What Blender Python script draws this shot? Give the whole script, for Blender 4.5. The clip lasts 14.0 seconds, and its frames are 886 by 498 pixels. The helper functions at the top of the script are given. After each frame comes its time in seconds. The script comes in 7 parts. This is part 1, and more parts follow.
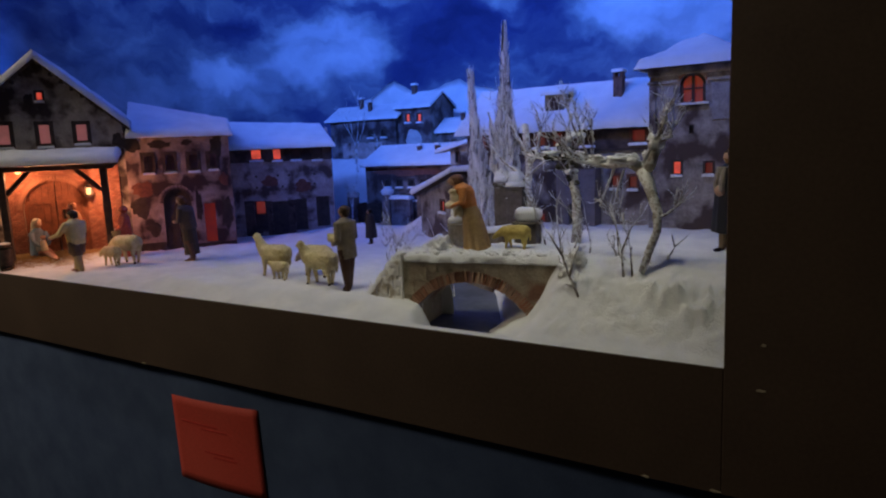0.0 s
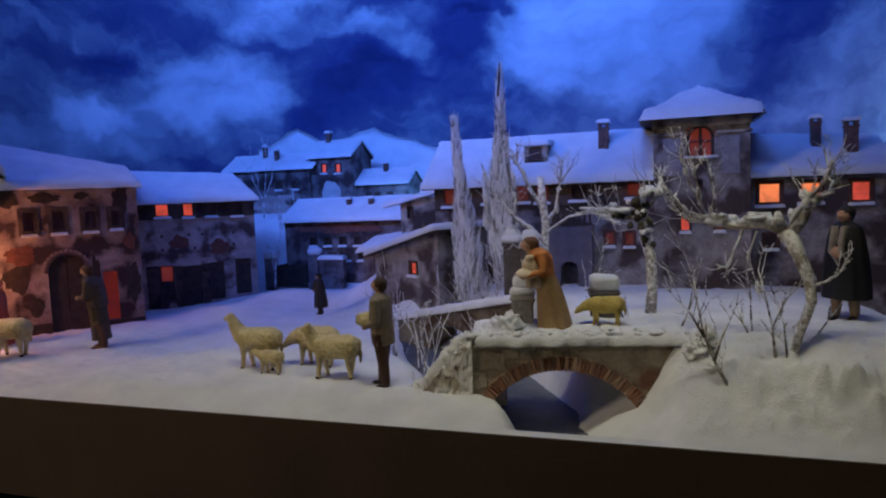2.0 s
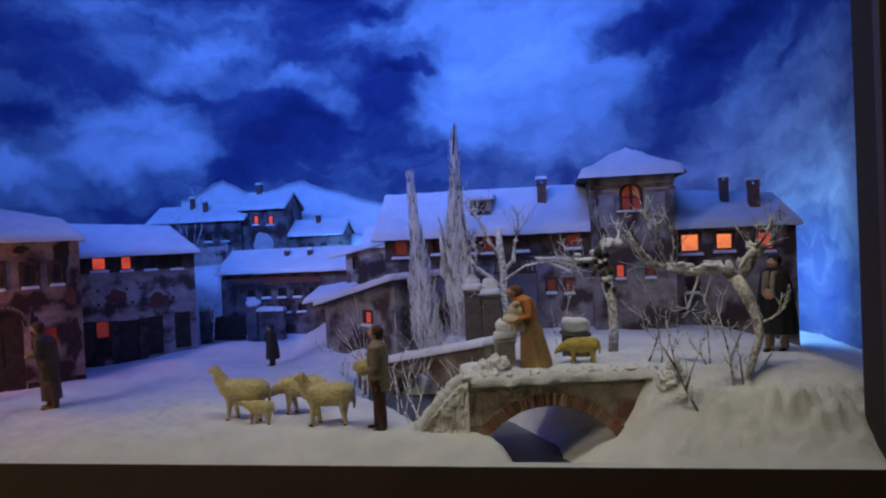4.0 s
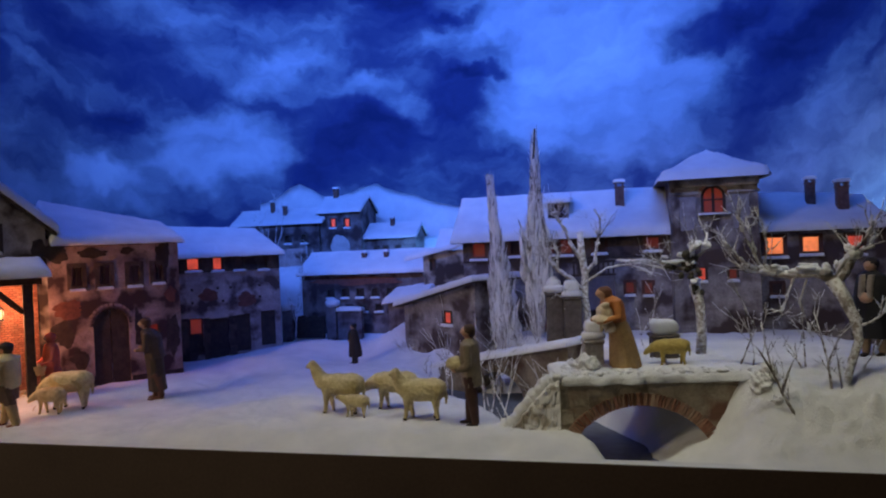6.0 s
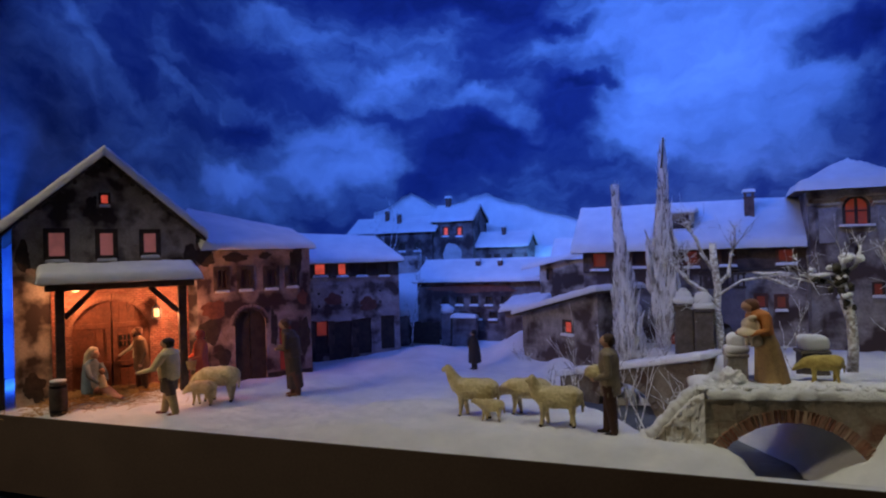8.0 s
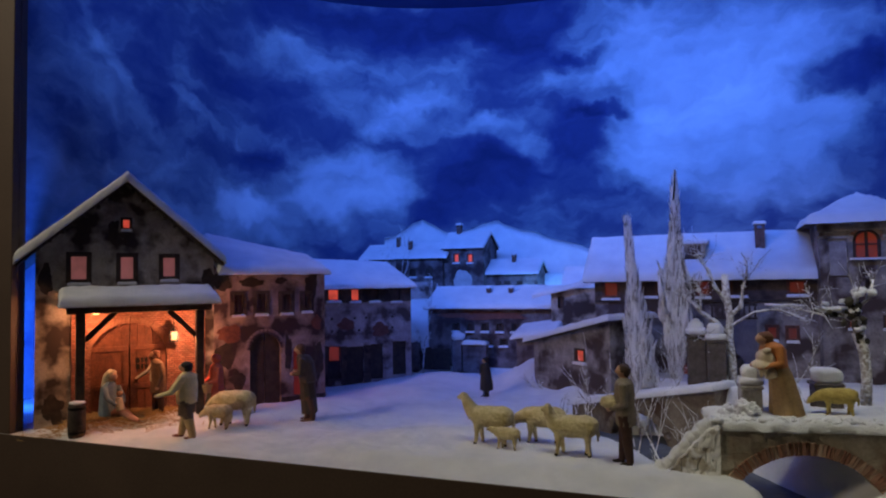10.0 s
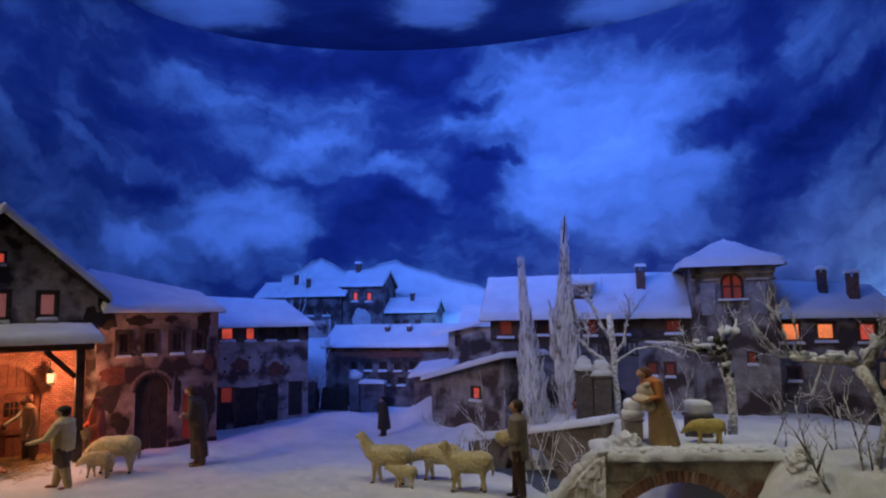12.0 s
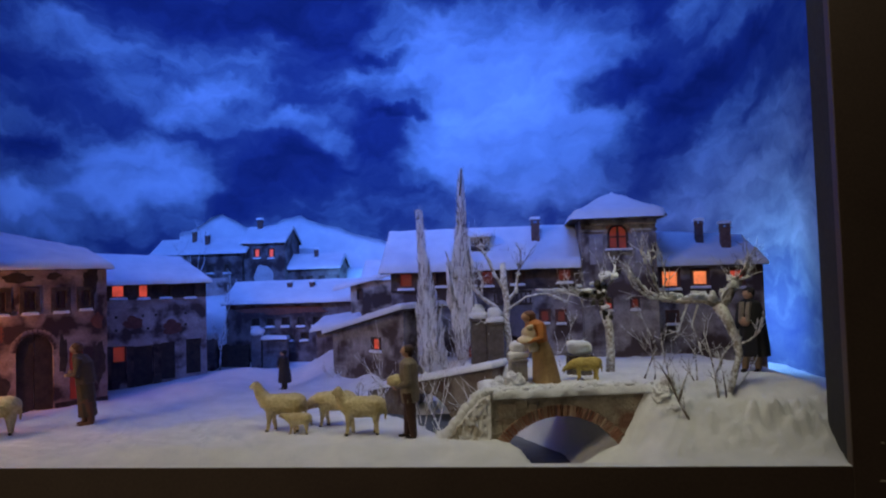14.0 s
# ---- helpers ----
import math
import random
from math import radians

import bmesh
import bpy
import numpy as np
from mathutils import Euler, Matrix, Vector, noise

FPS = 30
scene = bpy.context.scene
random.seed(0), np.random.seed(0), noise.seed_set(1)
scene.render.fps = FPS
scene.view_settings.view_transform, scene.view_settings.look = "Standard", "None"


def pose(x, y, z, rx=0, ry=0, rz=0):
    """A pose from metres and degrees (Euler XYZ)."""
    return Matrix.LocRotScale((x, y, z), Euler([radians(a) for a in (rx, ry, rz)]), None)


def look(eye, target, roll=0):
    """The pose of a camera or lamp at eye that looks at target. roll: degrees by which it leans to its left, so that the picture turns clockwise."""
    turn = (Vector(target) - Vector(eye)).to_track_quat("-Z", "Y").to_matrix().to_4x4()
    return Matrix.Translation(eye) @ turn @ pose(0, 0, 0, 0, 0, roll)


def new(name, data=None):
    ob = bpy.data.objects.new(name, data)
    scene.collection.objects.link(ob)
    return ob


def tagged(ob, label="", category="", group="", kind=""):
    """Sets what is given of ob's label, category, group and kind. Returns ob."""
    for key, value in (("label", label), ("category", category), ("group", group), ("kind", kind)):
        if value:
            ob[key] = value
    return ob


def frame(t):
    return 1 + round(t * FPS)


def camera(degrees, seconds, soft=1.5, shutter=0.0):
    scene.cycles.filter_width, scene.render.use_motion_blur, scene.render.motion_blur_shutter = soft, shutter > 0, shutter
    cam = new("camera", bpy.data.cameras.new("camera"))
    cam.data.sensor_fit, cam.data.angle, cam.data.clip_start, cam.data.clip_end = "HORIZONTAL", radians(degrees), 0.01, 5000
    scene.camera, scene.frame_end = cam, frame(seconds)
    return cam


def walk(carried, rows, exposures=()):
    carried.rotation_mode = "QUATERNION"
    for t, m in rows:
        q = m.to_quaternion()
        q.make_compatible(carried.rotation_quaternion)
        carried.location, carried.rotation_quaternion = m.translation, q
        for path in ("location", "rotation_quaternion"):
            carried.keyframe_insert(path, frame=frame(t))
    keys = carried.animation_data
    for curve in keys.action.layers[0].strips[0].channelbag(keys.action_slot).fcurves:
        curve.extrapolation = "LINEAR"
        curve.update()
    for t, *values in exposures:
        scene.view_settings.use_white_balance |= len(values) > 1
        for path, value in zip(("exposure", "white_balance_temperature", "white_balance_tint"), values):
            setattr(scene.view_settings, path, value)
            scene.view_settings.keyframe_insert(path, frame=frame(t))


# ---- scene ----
cam = camera(67.3, 14.0, 2.1)
PATH = [
    (0, (1.151, -0.928, 1.308), (0.085, 0.737, 1.009), -2.4),
    (0.5, (1.008, -0.96, 1.307), (-0.022, 0.739, 1.077), -2.8),
    (1, (0.882, -0.912, 1.296), (-0.05, 0.842, 1.065), -4.2),
    (1.5, (0.762, -0.862, 1.321), (0.019, 0.982, 1.106), -3.3),
    (2, (0.681, -0.867, 1.332), (0.06, 1.027, 1.164), -2.3),
    (2.5, (0.586, -0.948, 1.341), (0.157, 1.002, 1.212), -3.2),
    (2.7, (0.575, -0.957, 1.343), (0.219, 1.002, 1.248), -2.9),
    (4.8, (0.526, -1.012, 1.347), (0.227, 0.957, 1.320), -2.6),
    (5, (0.522, -1.016, 1.347), (0.191, 0.957, 1.325), -2.6),
    (5.5, (0.508, -1.032, 1.347), (0.111, 0.928, 1.337), -2.5),
    (6, (0.492, -1.04, 1.347), (0.018, 0.903, 1.328), -2.5),
    (6.5, (0.477, -1.052, 1.349), (-0.065, 0.873, 1.35), -2.4),
    (7, (0.464, -1.063, 1.351), (-0.14, 0.844, 1.359), -2.3),
    (7.5, (0.443, -1.081, 1.352), (-0.22, 0.806, 1.365), -1.9),
    (8, (0.416, -1.095, 1.349), (-0.315, 0.766, 1.367), -1.7),
    (8.2, (0.413, -1.098, 1.349), (-0.359, 0.766, 1.365), -1.7),
    (10.3, (0.4, -1.132, 1.359), (-0.330, 0.731, 1.491), -0.6),
    (10.5, (0.399, -1.135, 1.36), (-0.302, 0.731, 1.523), -0.4),
    (11, (0.398, -1.156, 1.369), (-0.207, 0.74, 1.574), -0.2),
    (11.5, (0.4, -1.157, 1.366), (-0.129, 0.76, 1.572), -0.5),
    (12, (0.407, -1.158, 1.359), (-0.041, 0.781, 1.56), -0.9),
    (12.5, (0.419, -1.153, 1.353), (0.072, 0.808, 1.54), -1.0),
    (13, (0.442, -1.149, 1.347), (0.194, 0.829, 1.505), -1.5),
    (13.5, (0.483, -1.15, 1.348), (0.303, 0.838, 1.474), -1.8),
    (14, (0.453, -1.169, 1.335), (0.255, 0.819, 1.411), -1.8),
]
walk(cam, [(t, look(eye, target, roll)) for t, eye, target, roll in PATH],
     [(0, 0.15), (2, 0.11), (2.7, 0.08), (5, 0.12), (7, 0.10), (8.2, 0.0), (10.3, -0.02), (12, 0.0), (13, 0.1), (14, 0.12)])

# ---- world and light ----
world = bpy.data.worlds.new("world")
scene.world = world
world.use_nodes = True
world.node_tree.nodes["Background"].inputs[0].default_value = (0.01, 0.012, 0.02, 1)
world.node_tree.nodes["Background"].inputs[1].default_value = 0.3


def lamp(name, kind, place, target, power, colour, size=0.1, size_y=None, spread=180):
    data = bpy.data.lights.new(name, kind)
    data.energy, data.color = power, colour
    if kind == "AREA":
        data.size, data.spread = size, radians(spread)
        if size_y:
            data.shape, data.size_y = "RECTANGLE", size_y
    else:
        data.shadow_soft_size = size
    ob = new(name, data)
    ob.matrix_world = look(place, target)
    return ob


BLUE = (0.075, 0.22, 1.0)
# blue floods above the opening wash the painted sky and the roofs
lamp("sky_flood", "AREA", (-0.12, 0.06, 2.33), (-0.12, 2.15, 2.42), 31.0, BLUE, 2.3, 0.12, 118)
lamp("village_flood", "AREA", (-0.30, 0.14, 2.34), (-0.30, 1.00, 1.20), 2.75, (0.115, 0.205, 1.0), 2.1, 0.15, 84)
# low blue floods hidden at both ends behind the houses
lamp("right_flood", "AREA", (1.10, 1.30, 1.13), (1.40, 1.12, 1.22), 3.5, (0.20, 0.46, 1.0), 0.12, 0.08)
lamp("left_flood", "AREA", (-1.42, 0.07, 1.06), (-1.60, 0.30, 1.45), 7.5, (0.02, 0.13, 1.0), 0.08, 0.06)
lamp("back_flood", "AREA", (-0.15, 1.74, 1.30), (-0.35, 1.95, 1.6), 0.58, (0.1, 0.36, 1.0), 0.5, 0.05)
# unseen pale strips, assumed over the front edge of the stage
lamp("front_strip", "AREA", (-0.45, -0.24, 2.30), (-0.45, 0.10, 1.0), 0.25, (0.98, 0.96, 0.76), 1.3, 0.08, 42)
lamp("front_strip_right", "AREA", (0.60, -0.09, 2.30), (0.58, 0.37, 1.0), 0.95, (0.98, 0.96, 0.76), 1.0, 0.08, 66)
# unseen hall lamp, assumed at the visitor's left to light frame and paper
lamp("unseen_hall_light", "AREA", (-2.1, -1.8, 2.8), (-0.5, 0, 0.82), 18.0, (1.0, 0.84, 0.62), 0.5)


# ---- materials ----
def nodes_of(name):
    m = bpy.data.materials.new(name)
    m.use_nodes = True
    return m, m.node_tree, m.node_tree.nodes["Principled BSDF"]


def noise_node(tree, scale, detail=4.0, rough=0.55, coords=None, kind="Object"):
    if coords is None:
        coords = tree.nodes.new("ShaderNodeTexCoord").outputs[kind]
    n = tree.nodes.new("ShaderNodeTexNoise")
    n.inputs["Scale"].default_value, n.inputs["Detail"].default_value, n.inputs["Roughness"].default_value = scale, detail, rough
    tree.links.new(coords, n.inputs["Vector"])
    return n.outputs["Fac"]


def ramp_node(tree, fac, stops):
    r = tree.nodes.new("ShaderNodeValToRGB")
    e = r.color_ramp.elements
    while len(e) < len(stops):
        e.new(0.5)
    for el, (at, c) in zip(e, stops):
        el.position, el.color = at, (*c, 1) if len(c) == 3 else c
    tree.links.new(fac, r.inputs["Fac"])
    return r.outputs["Color"]


def mix_node(tree, fac, a, b, mode="MIX"):
    n = tree.nodes.new("ShaderNodeMix")
    n.data_type, n.blend_type = "RGBA", mode
    for sock, v in ((n.inputs["Factor"], fac), (n.inputs["A"], a), (n.inputs["B"], b)):
        if isinstance(v, (int, float)):
            sock.default_value = v
        elif isinstance(v, tuple):
            sock.default_value = (*v, 1)
        else:
            tree.links.new(v, sock)
    return n.outputs["Result"]


def bump_node(tree, bsdf, height, strength, distance):
    b = tree.nodes.new("ShaderNodeBump")
    b.inputs["Strength"].default_value, b.inputs["Distance"].default_value = strength, distance
    tree.links.new(height, b.inputs["Height"])
    tree.links.new(b.outputs["Normal"], bsdf.inputs["Normal"])


def surface(name, dark, light, scale=40.0, rough=0.85, bump=0.4, dist=0.002, fine=250.0, stain=None, stain_scale=8.0, stain_at=(0.5, 0.62), metal=0.0, vary=None):
    """A mottled surface: two colours at a coarse and a fine scale, with stains of a third."""
    m, tree, bsdf = nodes_of(name)
    a = ramp_node(tree, noise_node(tree, scale), [(0.32, dark), (0.68, light)])
    f = noise_node(tree, fine, 3.0)
    c = mix_node(tree, 0.30, a, ramp_node(tree, f, [(0.3, tuple(v * 0.6 for v in dark)), (0.7, light)]))
    if stain:
        s = ramp_node(tree, noise_node(tree, stain_scale, 3.0, 0.5), [(stain_at[0], (0, 0, 0)), (stain_at[1], (1, 1, 1))])
        c = mix_node(tree, s, c, stain)
    if vary:
        r = tree.nodes.new("ShaderNodeObjectInfo").outputs["Random"]
        c = mix_node(tree, ramp_node(tree, r, [(0.15, (0, 0, 0)), (0.95, (0.75, 0.75, 0.75))]), c, vary)
    tree.links.new(c, bsdf.inputs["Base Color"])
    bsdf.inputs["Roughness"].default_value, bsdf.inputs["Metallic"].default_value = rough, metal
    bump_node(tree, bsdf, f, bump, dist)
    return m


def glow(name, colour, strength, base=(0.16, 0.07, 0.045, 1)):
    m, tree, bsdf = nodes_of(name)
    n = ramp_node(tree, noise_node(tree, 45.0, 2.0), [(0.3, tuple(v * 0.5 for v in colour)), (0.7, colour)])
    tree.links.new(n, bsdf.inputs["Emission Color"])
    bsdf.inputs["Emission Strength"].default_value = strength
    bsdf.inputs["Base Color"].default_value = base
    return m


def rimed(name, dark, light, scale, cover, size):
    """Bark with rime and snow caught on its upper sides and in patches."""
    m, tree, bsdf = nodes_of(name)
    wood = ramp_node(tree, noise_node(tree, scale, 4.0, 0.6), [(0.35, dark), (0.65, light)])
    split = tree.nodes.new("ShaderNodeSeparateXYZ")
    tree.links.new(tree.nodes.new("ShaderNodeNewGeometry").outputs["Normal"], split.inputs[0])
    up = tree.nodes.new("ShaderNodeMath")
    up.operation = "MULTIPLY_ADD"
    tree.links.new(split.outputs["Z"], up.inputs[0])
    up.inputs[1].default_value = 0.20
    grit = noise_node(tree, size, 5.0, 0.7)
    tree.links.new(grit, up.inputs[2])
    rime = ramp_node(tree, up.outputs[0], [(cover, (0, 0, 0)), (cover + 0.10, (1, 1, 1))])
    tree.links.new(mix_node(tree, rime, wood, (0.86, 0.86, 0.85)), bsdf.inputs["Base Color"])
    bsdf.inputs["Roughness"].default_value = 0.92
    bump_node(tree, bsdf, grit, 0.9, 0.003)
    return m


def snow_material():
    m, tree, bsdf = nodes_of("snow")
    c = ramp_node(tree, noise_node(tree, 14.0, 5.0), [(0.3, (0.74, 0.75, 0.76)), (0.7, (0.89, 0.89, 0.88))])
    tree.links.new(c, bsdf.inputs["Base Color"])
    bsdf.inputs["Roughness"].default_value = 0.9
    bsdf.inputs["Specular IOR Level"].default_value = 0.2
    h = tree.nodes.new("ShaderNodeMath")
    h.operation = "ADD"
    tree.links.new(noise_node(tree, 110.0, 6.0, 0.75), h.inputs[0])
    tree.links.new(noise_node(tree, 420.0, 2.0), h.inputs[1])
    bump_node(tree, bsdf, h.outputs[0], 0.65, 0.004)
    return m


def cloud_material(name, banks, gain, lift, level=False):
    """The printed night sky of the backdrop: torn cloud banks on deep blue.
    Banks lie on the curved cloth: arc, height, half width, half height, tilt, weight."""
    m, tree, bsdf = nodes_of(name)
    pos = tree.nodes.new("ShaderNodeNewGeometry").outputs["Position"]

    def math_node(kind, a, b, c=None):
        n = tree.nodes.new("ShaderNodeMath")
        n.operation = kind
        for sock, v in zip(n.inputs, (a, b, c)):
            if isinstance(v, (int, float)):
                sock.default_value = v
            elif v is not None:
                tree.links.new(v, sock)
        return n.outputs[0]

    def warp(vec, scale, detail, amount):
        w = tree.nodes.new("ShaderNodeTexNoise")
        w.inputs["Scale"].default_value, w.inputs["Detail"].default_value, w.inputs["Roughness"].default_value = scale, detail, 0.6
        tree.links.new(pos, w.inputs["Vector"])
        off = tree.nodes.new("ShaderNodeVectorMath")
        off.operation = "MULTIPLY_ADD"
        tree.links.new(w.outputs["Color"], off.inputs[0])
        off.inputs[1].default_value = (amount, 0.0, amount)
        half = tree.nodes.new("ShaderNodeVectorMath")
        half.operation = "SUBTRACT"
        tree.links.new(vec, half.inputs[0])
        half.inputs[1].default_value = (amount / 2, 0.0, amount / 2)
        tree.links.new(half.outputs[0], off.inputs[2])
        return off.outputs[0]

    split = tree.nodes.new("ShaderNodeSeparateXYZ")
    tree.links.new(pos, split.inputs[0])
    arc = math_node("MULTIPLY", math_node("ARCTAN2", math_node("ADD", split.outputs["X"], 0.1), math_node("SUBTRACT", split.outputs["Y"], 0.3)), 1.6)
    flat = tree.nodes.new("ShaderNodeCombineXYZ")
    tree.links.new(split.outputs["X"] if level else arc, flat.inputs["X"])
    tree.links.new(split.outputs["Y"] if level else split.outputs["Z"], flat.inputs["Z"])
    bent = warp(warp(flat.outputs[0], 3.0, 3.0, 0.26), 9.0, 6.0, 0.12)
    drift = tree.nodes.new("ShaderNodeMapping")
    drift.inputs["Rotation"].default_value, drift.inputs["Scale"].default_value = (0, radians(-16), 0), (0.75, 1.0, 1.25)
    tree.links.new(bent, drift.inputs["Vector"])
    coarse = noise_node(tree, 2.6, 4.0, 0.5, drift.outputs[0])
    torn = noise_node(tree, 6.0, 8.0, 0.54, drift.outputs[0])
    total = math_node("MULTIPLY_ADD", coarse, gain * 0.5, lift)
    total = math_node("MULTIPLY_ADD", torn, gain * 0.5, total)
    for u, z, ru, rz, tilt, k in banks:
        d = tree.nodes.new("ShaderNodeMapping")
        d.vector_type = "TEXTURE"
        d.inputs["Location"].default_value, d.inputs["Rotation"].default_value, d.inputs["Scale"].default_value = (u, 0, z), (0, radians(tilt), 0), (ru, 1, rz)
        tree.links.new(bent, d.inputs["Vector"])
        ln = tree.nodes.new("ShaderNodeVectorMath")
        ln.operation = "LENGTH"
        tree.links.new(d.outputs[0], ln.inputs[0])
        fall = tree.nodes.new("ShaderNodeMapRange")
        fall.interpolation_type = "SMOOTHSTEP"
        fall.inputs["From Min"].default_value, fall.inputs["From Max"].default_value = 1.35, 0.45
        fall.inputs["To Min"].default_value, fall.inputs["To Max"].default_value = 0.0, k
        tree.links.new(ln.outputs["Value"], fall.inputs["Value"])
        total = math_node("ADD", total, fall.outputs[0])
    c = ramp_node(tree, total, [(0.14, (0.022, 0.030, 0.10)), (0.34, (0.05, 0.068, 0.185)), (0.44, (0.095, 0.12, 0.225)), (0.55, (0.25, 0.29, 0.36)), (0.70, (0.52, 0.56, 0.61)), (0.90, (0.80, 0.83, 0.85))])
    tree.links.new(c, bsdf.inputs["Base Color"])
    bsdf.inputs["Roughness"].default_value = 0.9
    bsdf.inputs["Specular IOR Level"].default_value = 0.1
    return m


BRIGHT_CLOUDS = [
    (0.46, 2.34, 0.48, 0.33, 0, 0.28), (0.54, 1.96, 0.48, 0.28, 0, 0.26), (0.05, 2.57, 0.21, 0.15, 0, 0.13), (-0.06, 2.34, 0.19, 0.06, 0, 0.13), (0.24, 1.86, 0.16, 0.14, 0, 0.12), (-1.06, 1.86, 0.26, 0.18, 0, 0.25), (-0.93, 2.34, 0.46, 0.22, 15, 0.09), (-0.72, 2.21, 0.22, 0.15, 0, 0.09), (-1.30, 2.45, 0.24, 0.11, 20, 0.09), (-1.20, 1.74, 0.29, 0.09, -10, 0.08), (-1.63, 2.60, 0.16, 0.13, 0, 0.06), (1.47, 1.74, 0.40, 0.15, -20, 0.11), (1.68, 1.39, 0.32, 0.20, 0, 0.10),
]
WISP_CLOUDS = [
    (-1.54, 1.69, 0.16, 0.06, 10, 0.15), (-1.47, 2.05, 0.18, 0.06, 10, 0.13), (-1.74, 2.08, 0.18, 0.04, 30, 0.12), (-2.11, 2.15, 0.30, 0.05, 48, 0.12), (-0.30, 2.05, 0.27, 0.07, 40, 0.15), (-0.45, 2.16, 0.14, 0.06, -10, 0.08), (1.30, 2.39, 0.14, 0.09, -30, 0.12), (1.42, 2.21, 0.10, 0.11, 0, 0.10), (1.39, 1.94, 0.22, 0.06, -35, 0.10), (-1.44, 1.67, 0.11, 0.06, 0, 0.10),
]
GAP_CLOUDS = [
    (-0.34, 2.67, 0.30, 0.18, 0, -0.15), (-1.34, 2.68, 0.27, 0.14, 0, -0.12), (-0.82, 2.68, 0.37, 0.12, 0, -0.15), (-0.10, 2.01, 0.16, 0.17, 30, -0.15), (0.02, 2.17, 0.14, 0.04, -8, -0.20), (-0.06, 2.45, 0.13, 0.03, -5, -0.16), (-0.51, 1.92, 0.24, 0.18, 0, -0.12), (-1.76, 1.87, 0.48, 0.12, 0, -0.06), (-1.97, 2.16, 0.19, 0.13, 0, -0.10), (0.93, 2.18, 0.21, 0.09, 0, -0.22), (1.33, 2.07, 0.30, 0.11, -20, -0.17), (1.10, 2.52, 0.10, 0.15, 0, -0.15), (-1.39, 1.93, 0.14, 0.08, 0, -0.08), (-0.69, 1.70, 0.19, 0.09, 0, -0.08), (-2.27, 1.89, 0.19, 0.12, 0, -0.06),
]
# printed horizon haze first; the two left banks paint blue light into the cloth
HAZE_AND_GLOW = [(0.0, 1.56, 4.0, 0.20, 0, 0.06), (-2.35, 2.0, 0.55, 1.0, 0, 0.06), (-1.9, 1.72, 0.75, 0.32, 0, 0.10)]
SNOW = snow_material()
SKY = cloud_material("painted_sky", BRIGHT_CLOUDS + WISP_CLOUDS + GAP_CLOUDS + HAZE_AND_GLOW, 0.95, -0.04)
TOP_CLOUDS = [
    (-1.25, 1.42, 0.36, 0.30, 0, 0.50), (-0.27, 1.72, 0.26, 0.28, 0, 0.46), (0.62, 1.86, 0.34, 0.26, 12, 0.50), (-0.5, 0.9, 0.7, 0.3, 0, 0.40), (0.9, 1.1, 0.4, 0.3, 0, 0.40),
]
SKY_TOP = cloud_material("painted_sky_top", TOP_CLOUDS, 0.6, 0.0, True)
PLASTER_BROWN = surface("stained_plaster", (0.24, 0.195, 0.15), (0.64, 0.56, 0.46), 18, 0.9, 0.5, 0.002, 220, (0.055, 0.037, 0.030), 11, (0.47, 0.58))
PLASTER_ROSE = surface("rosy_plaster", (0.24, 0.15, 0.125), (0.66, 0.50, 0.43), 24, 0.9, 0.6, 0.002, 220, (0.06, 0.033, 0.032), 12, (0.47, 0.58))
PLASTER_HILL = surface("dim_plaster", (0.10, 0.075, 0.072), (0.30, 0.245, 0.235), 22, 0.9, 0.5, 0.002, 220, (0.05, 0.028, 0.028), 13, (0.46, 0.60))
PLASTER_PALE = surface("pale_plaster", (0.27, 0.185, 0.165), (0.64, 0.50, 0.45), 26, 0.9, 0.5, 0.002, 220, (0.085, 0.05, 0.045), 15, (0.50, 0.62))
PLASTER_GREY = surface("grey_plaster", (0.16, 0.135, 0.125), (0.46, 0.41, 0.38), 26, 0.9, 0.6, 0.002, 160, (0.075, 0.05, 0.045), 12, (0.46, 0.58))
PATCH = surface("bare_brick_patch", (0.13, 0.042, 0.03), (0.25, 0.09, 0.06), 60, 0.9, 0.8, 0.003, 180)
WOOD_DARK = surface("dark_timber", (0.034, 0.023, 0.018), (0.085, 0.057, 0.042), 60, 0.8, 0.5, 0.001, 200)
WOOD_DOOR = surface("reddish_door_boards", (0.11, 0.034, 0.018), (0.25, 0.09, 0.045), 50, 0.75, 0.4, 0.001, 200)
BRICK = surface("red_brick", (0.22, 0.085, 0.05), (0.40, 0.19, 0.12), 90, 0.9, 0.6, 0.002, 300)
STONE = surface("bridge_stone", (0.31, 0.26, 0.19), (0.60, 0.52, 0.39), 26, 0.9, 0.9, 0.004, 150, (0.20, 0.10, 0.065), 12, (0.53, 0.68))
WALL_STONE = surface("dark_wall_stone", (0.15, 0.12, 0.09), (0.34, 0.29, 0.22), 26, 0.9, 0.9, 0.004, 150, (0.10, 0.06, 0.04), 12, (0.50, 0.66))
BRICK_OLD = surface("worn_arch_brick", (0.18, 0.075, 0.045), (0.40, 0.18, 0.11), 60, 0.9, 0.8, 0.002, 200, vary=(0.48, 0.36, 0.26))
GLOW_ORANGE = glow("lit_window_orange", (1.0, 0.115, 0.075), 0.60)
GLOW_YELLOW = glow("lit_window_amber", (1.0, 0.25, 0.09), 1.0)
GLOW_PINK = glow("lit_window_pink", (0.55, 0.17, 0.17), 0.34, (0.4, 0.25, 0.22, 1))
GLOW_RED = glow("lit_window_red", (0.8, 0.06, 0.03), 0.12, (0.12, 0.02, 0.012, 1))
PANE_DARK = surface("unlit_window", (0.035, 0.018, 0.018), (0.09, 0.05, 0.045), 40, 0.4, 0.1, 0.001, 120)
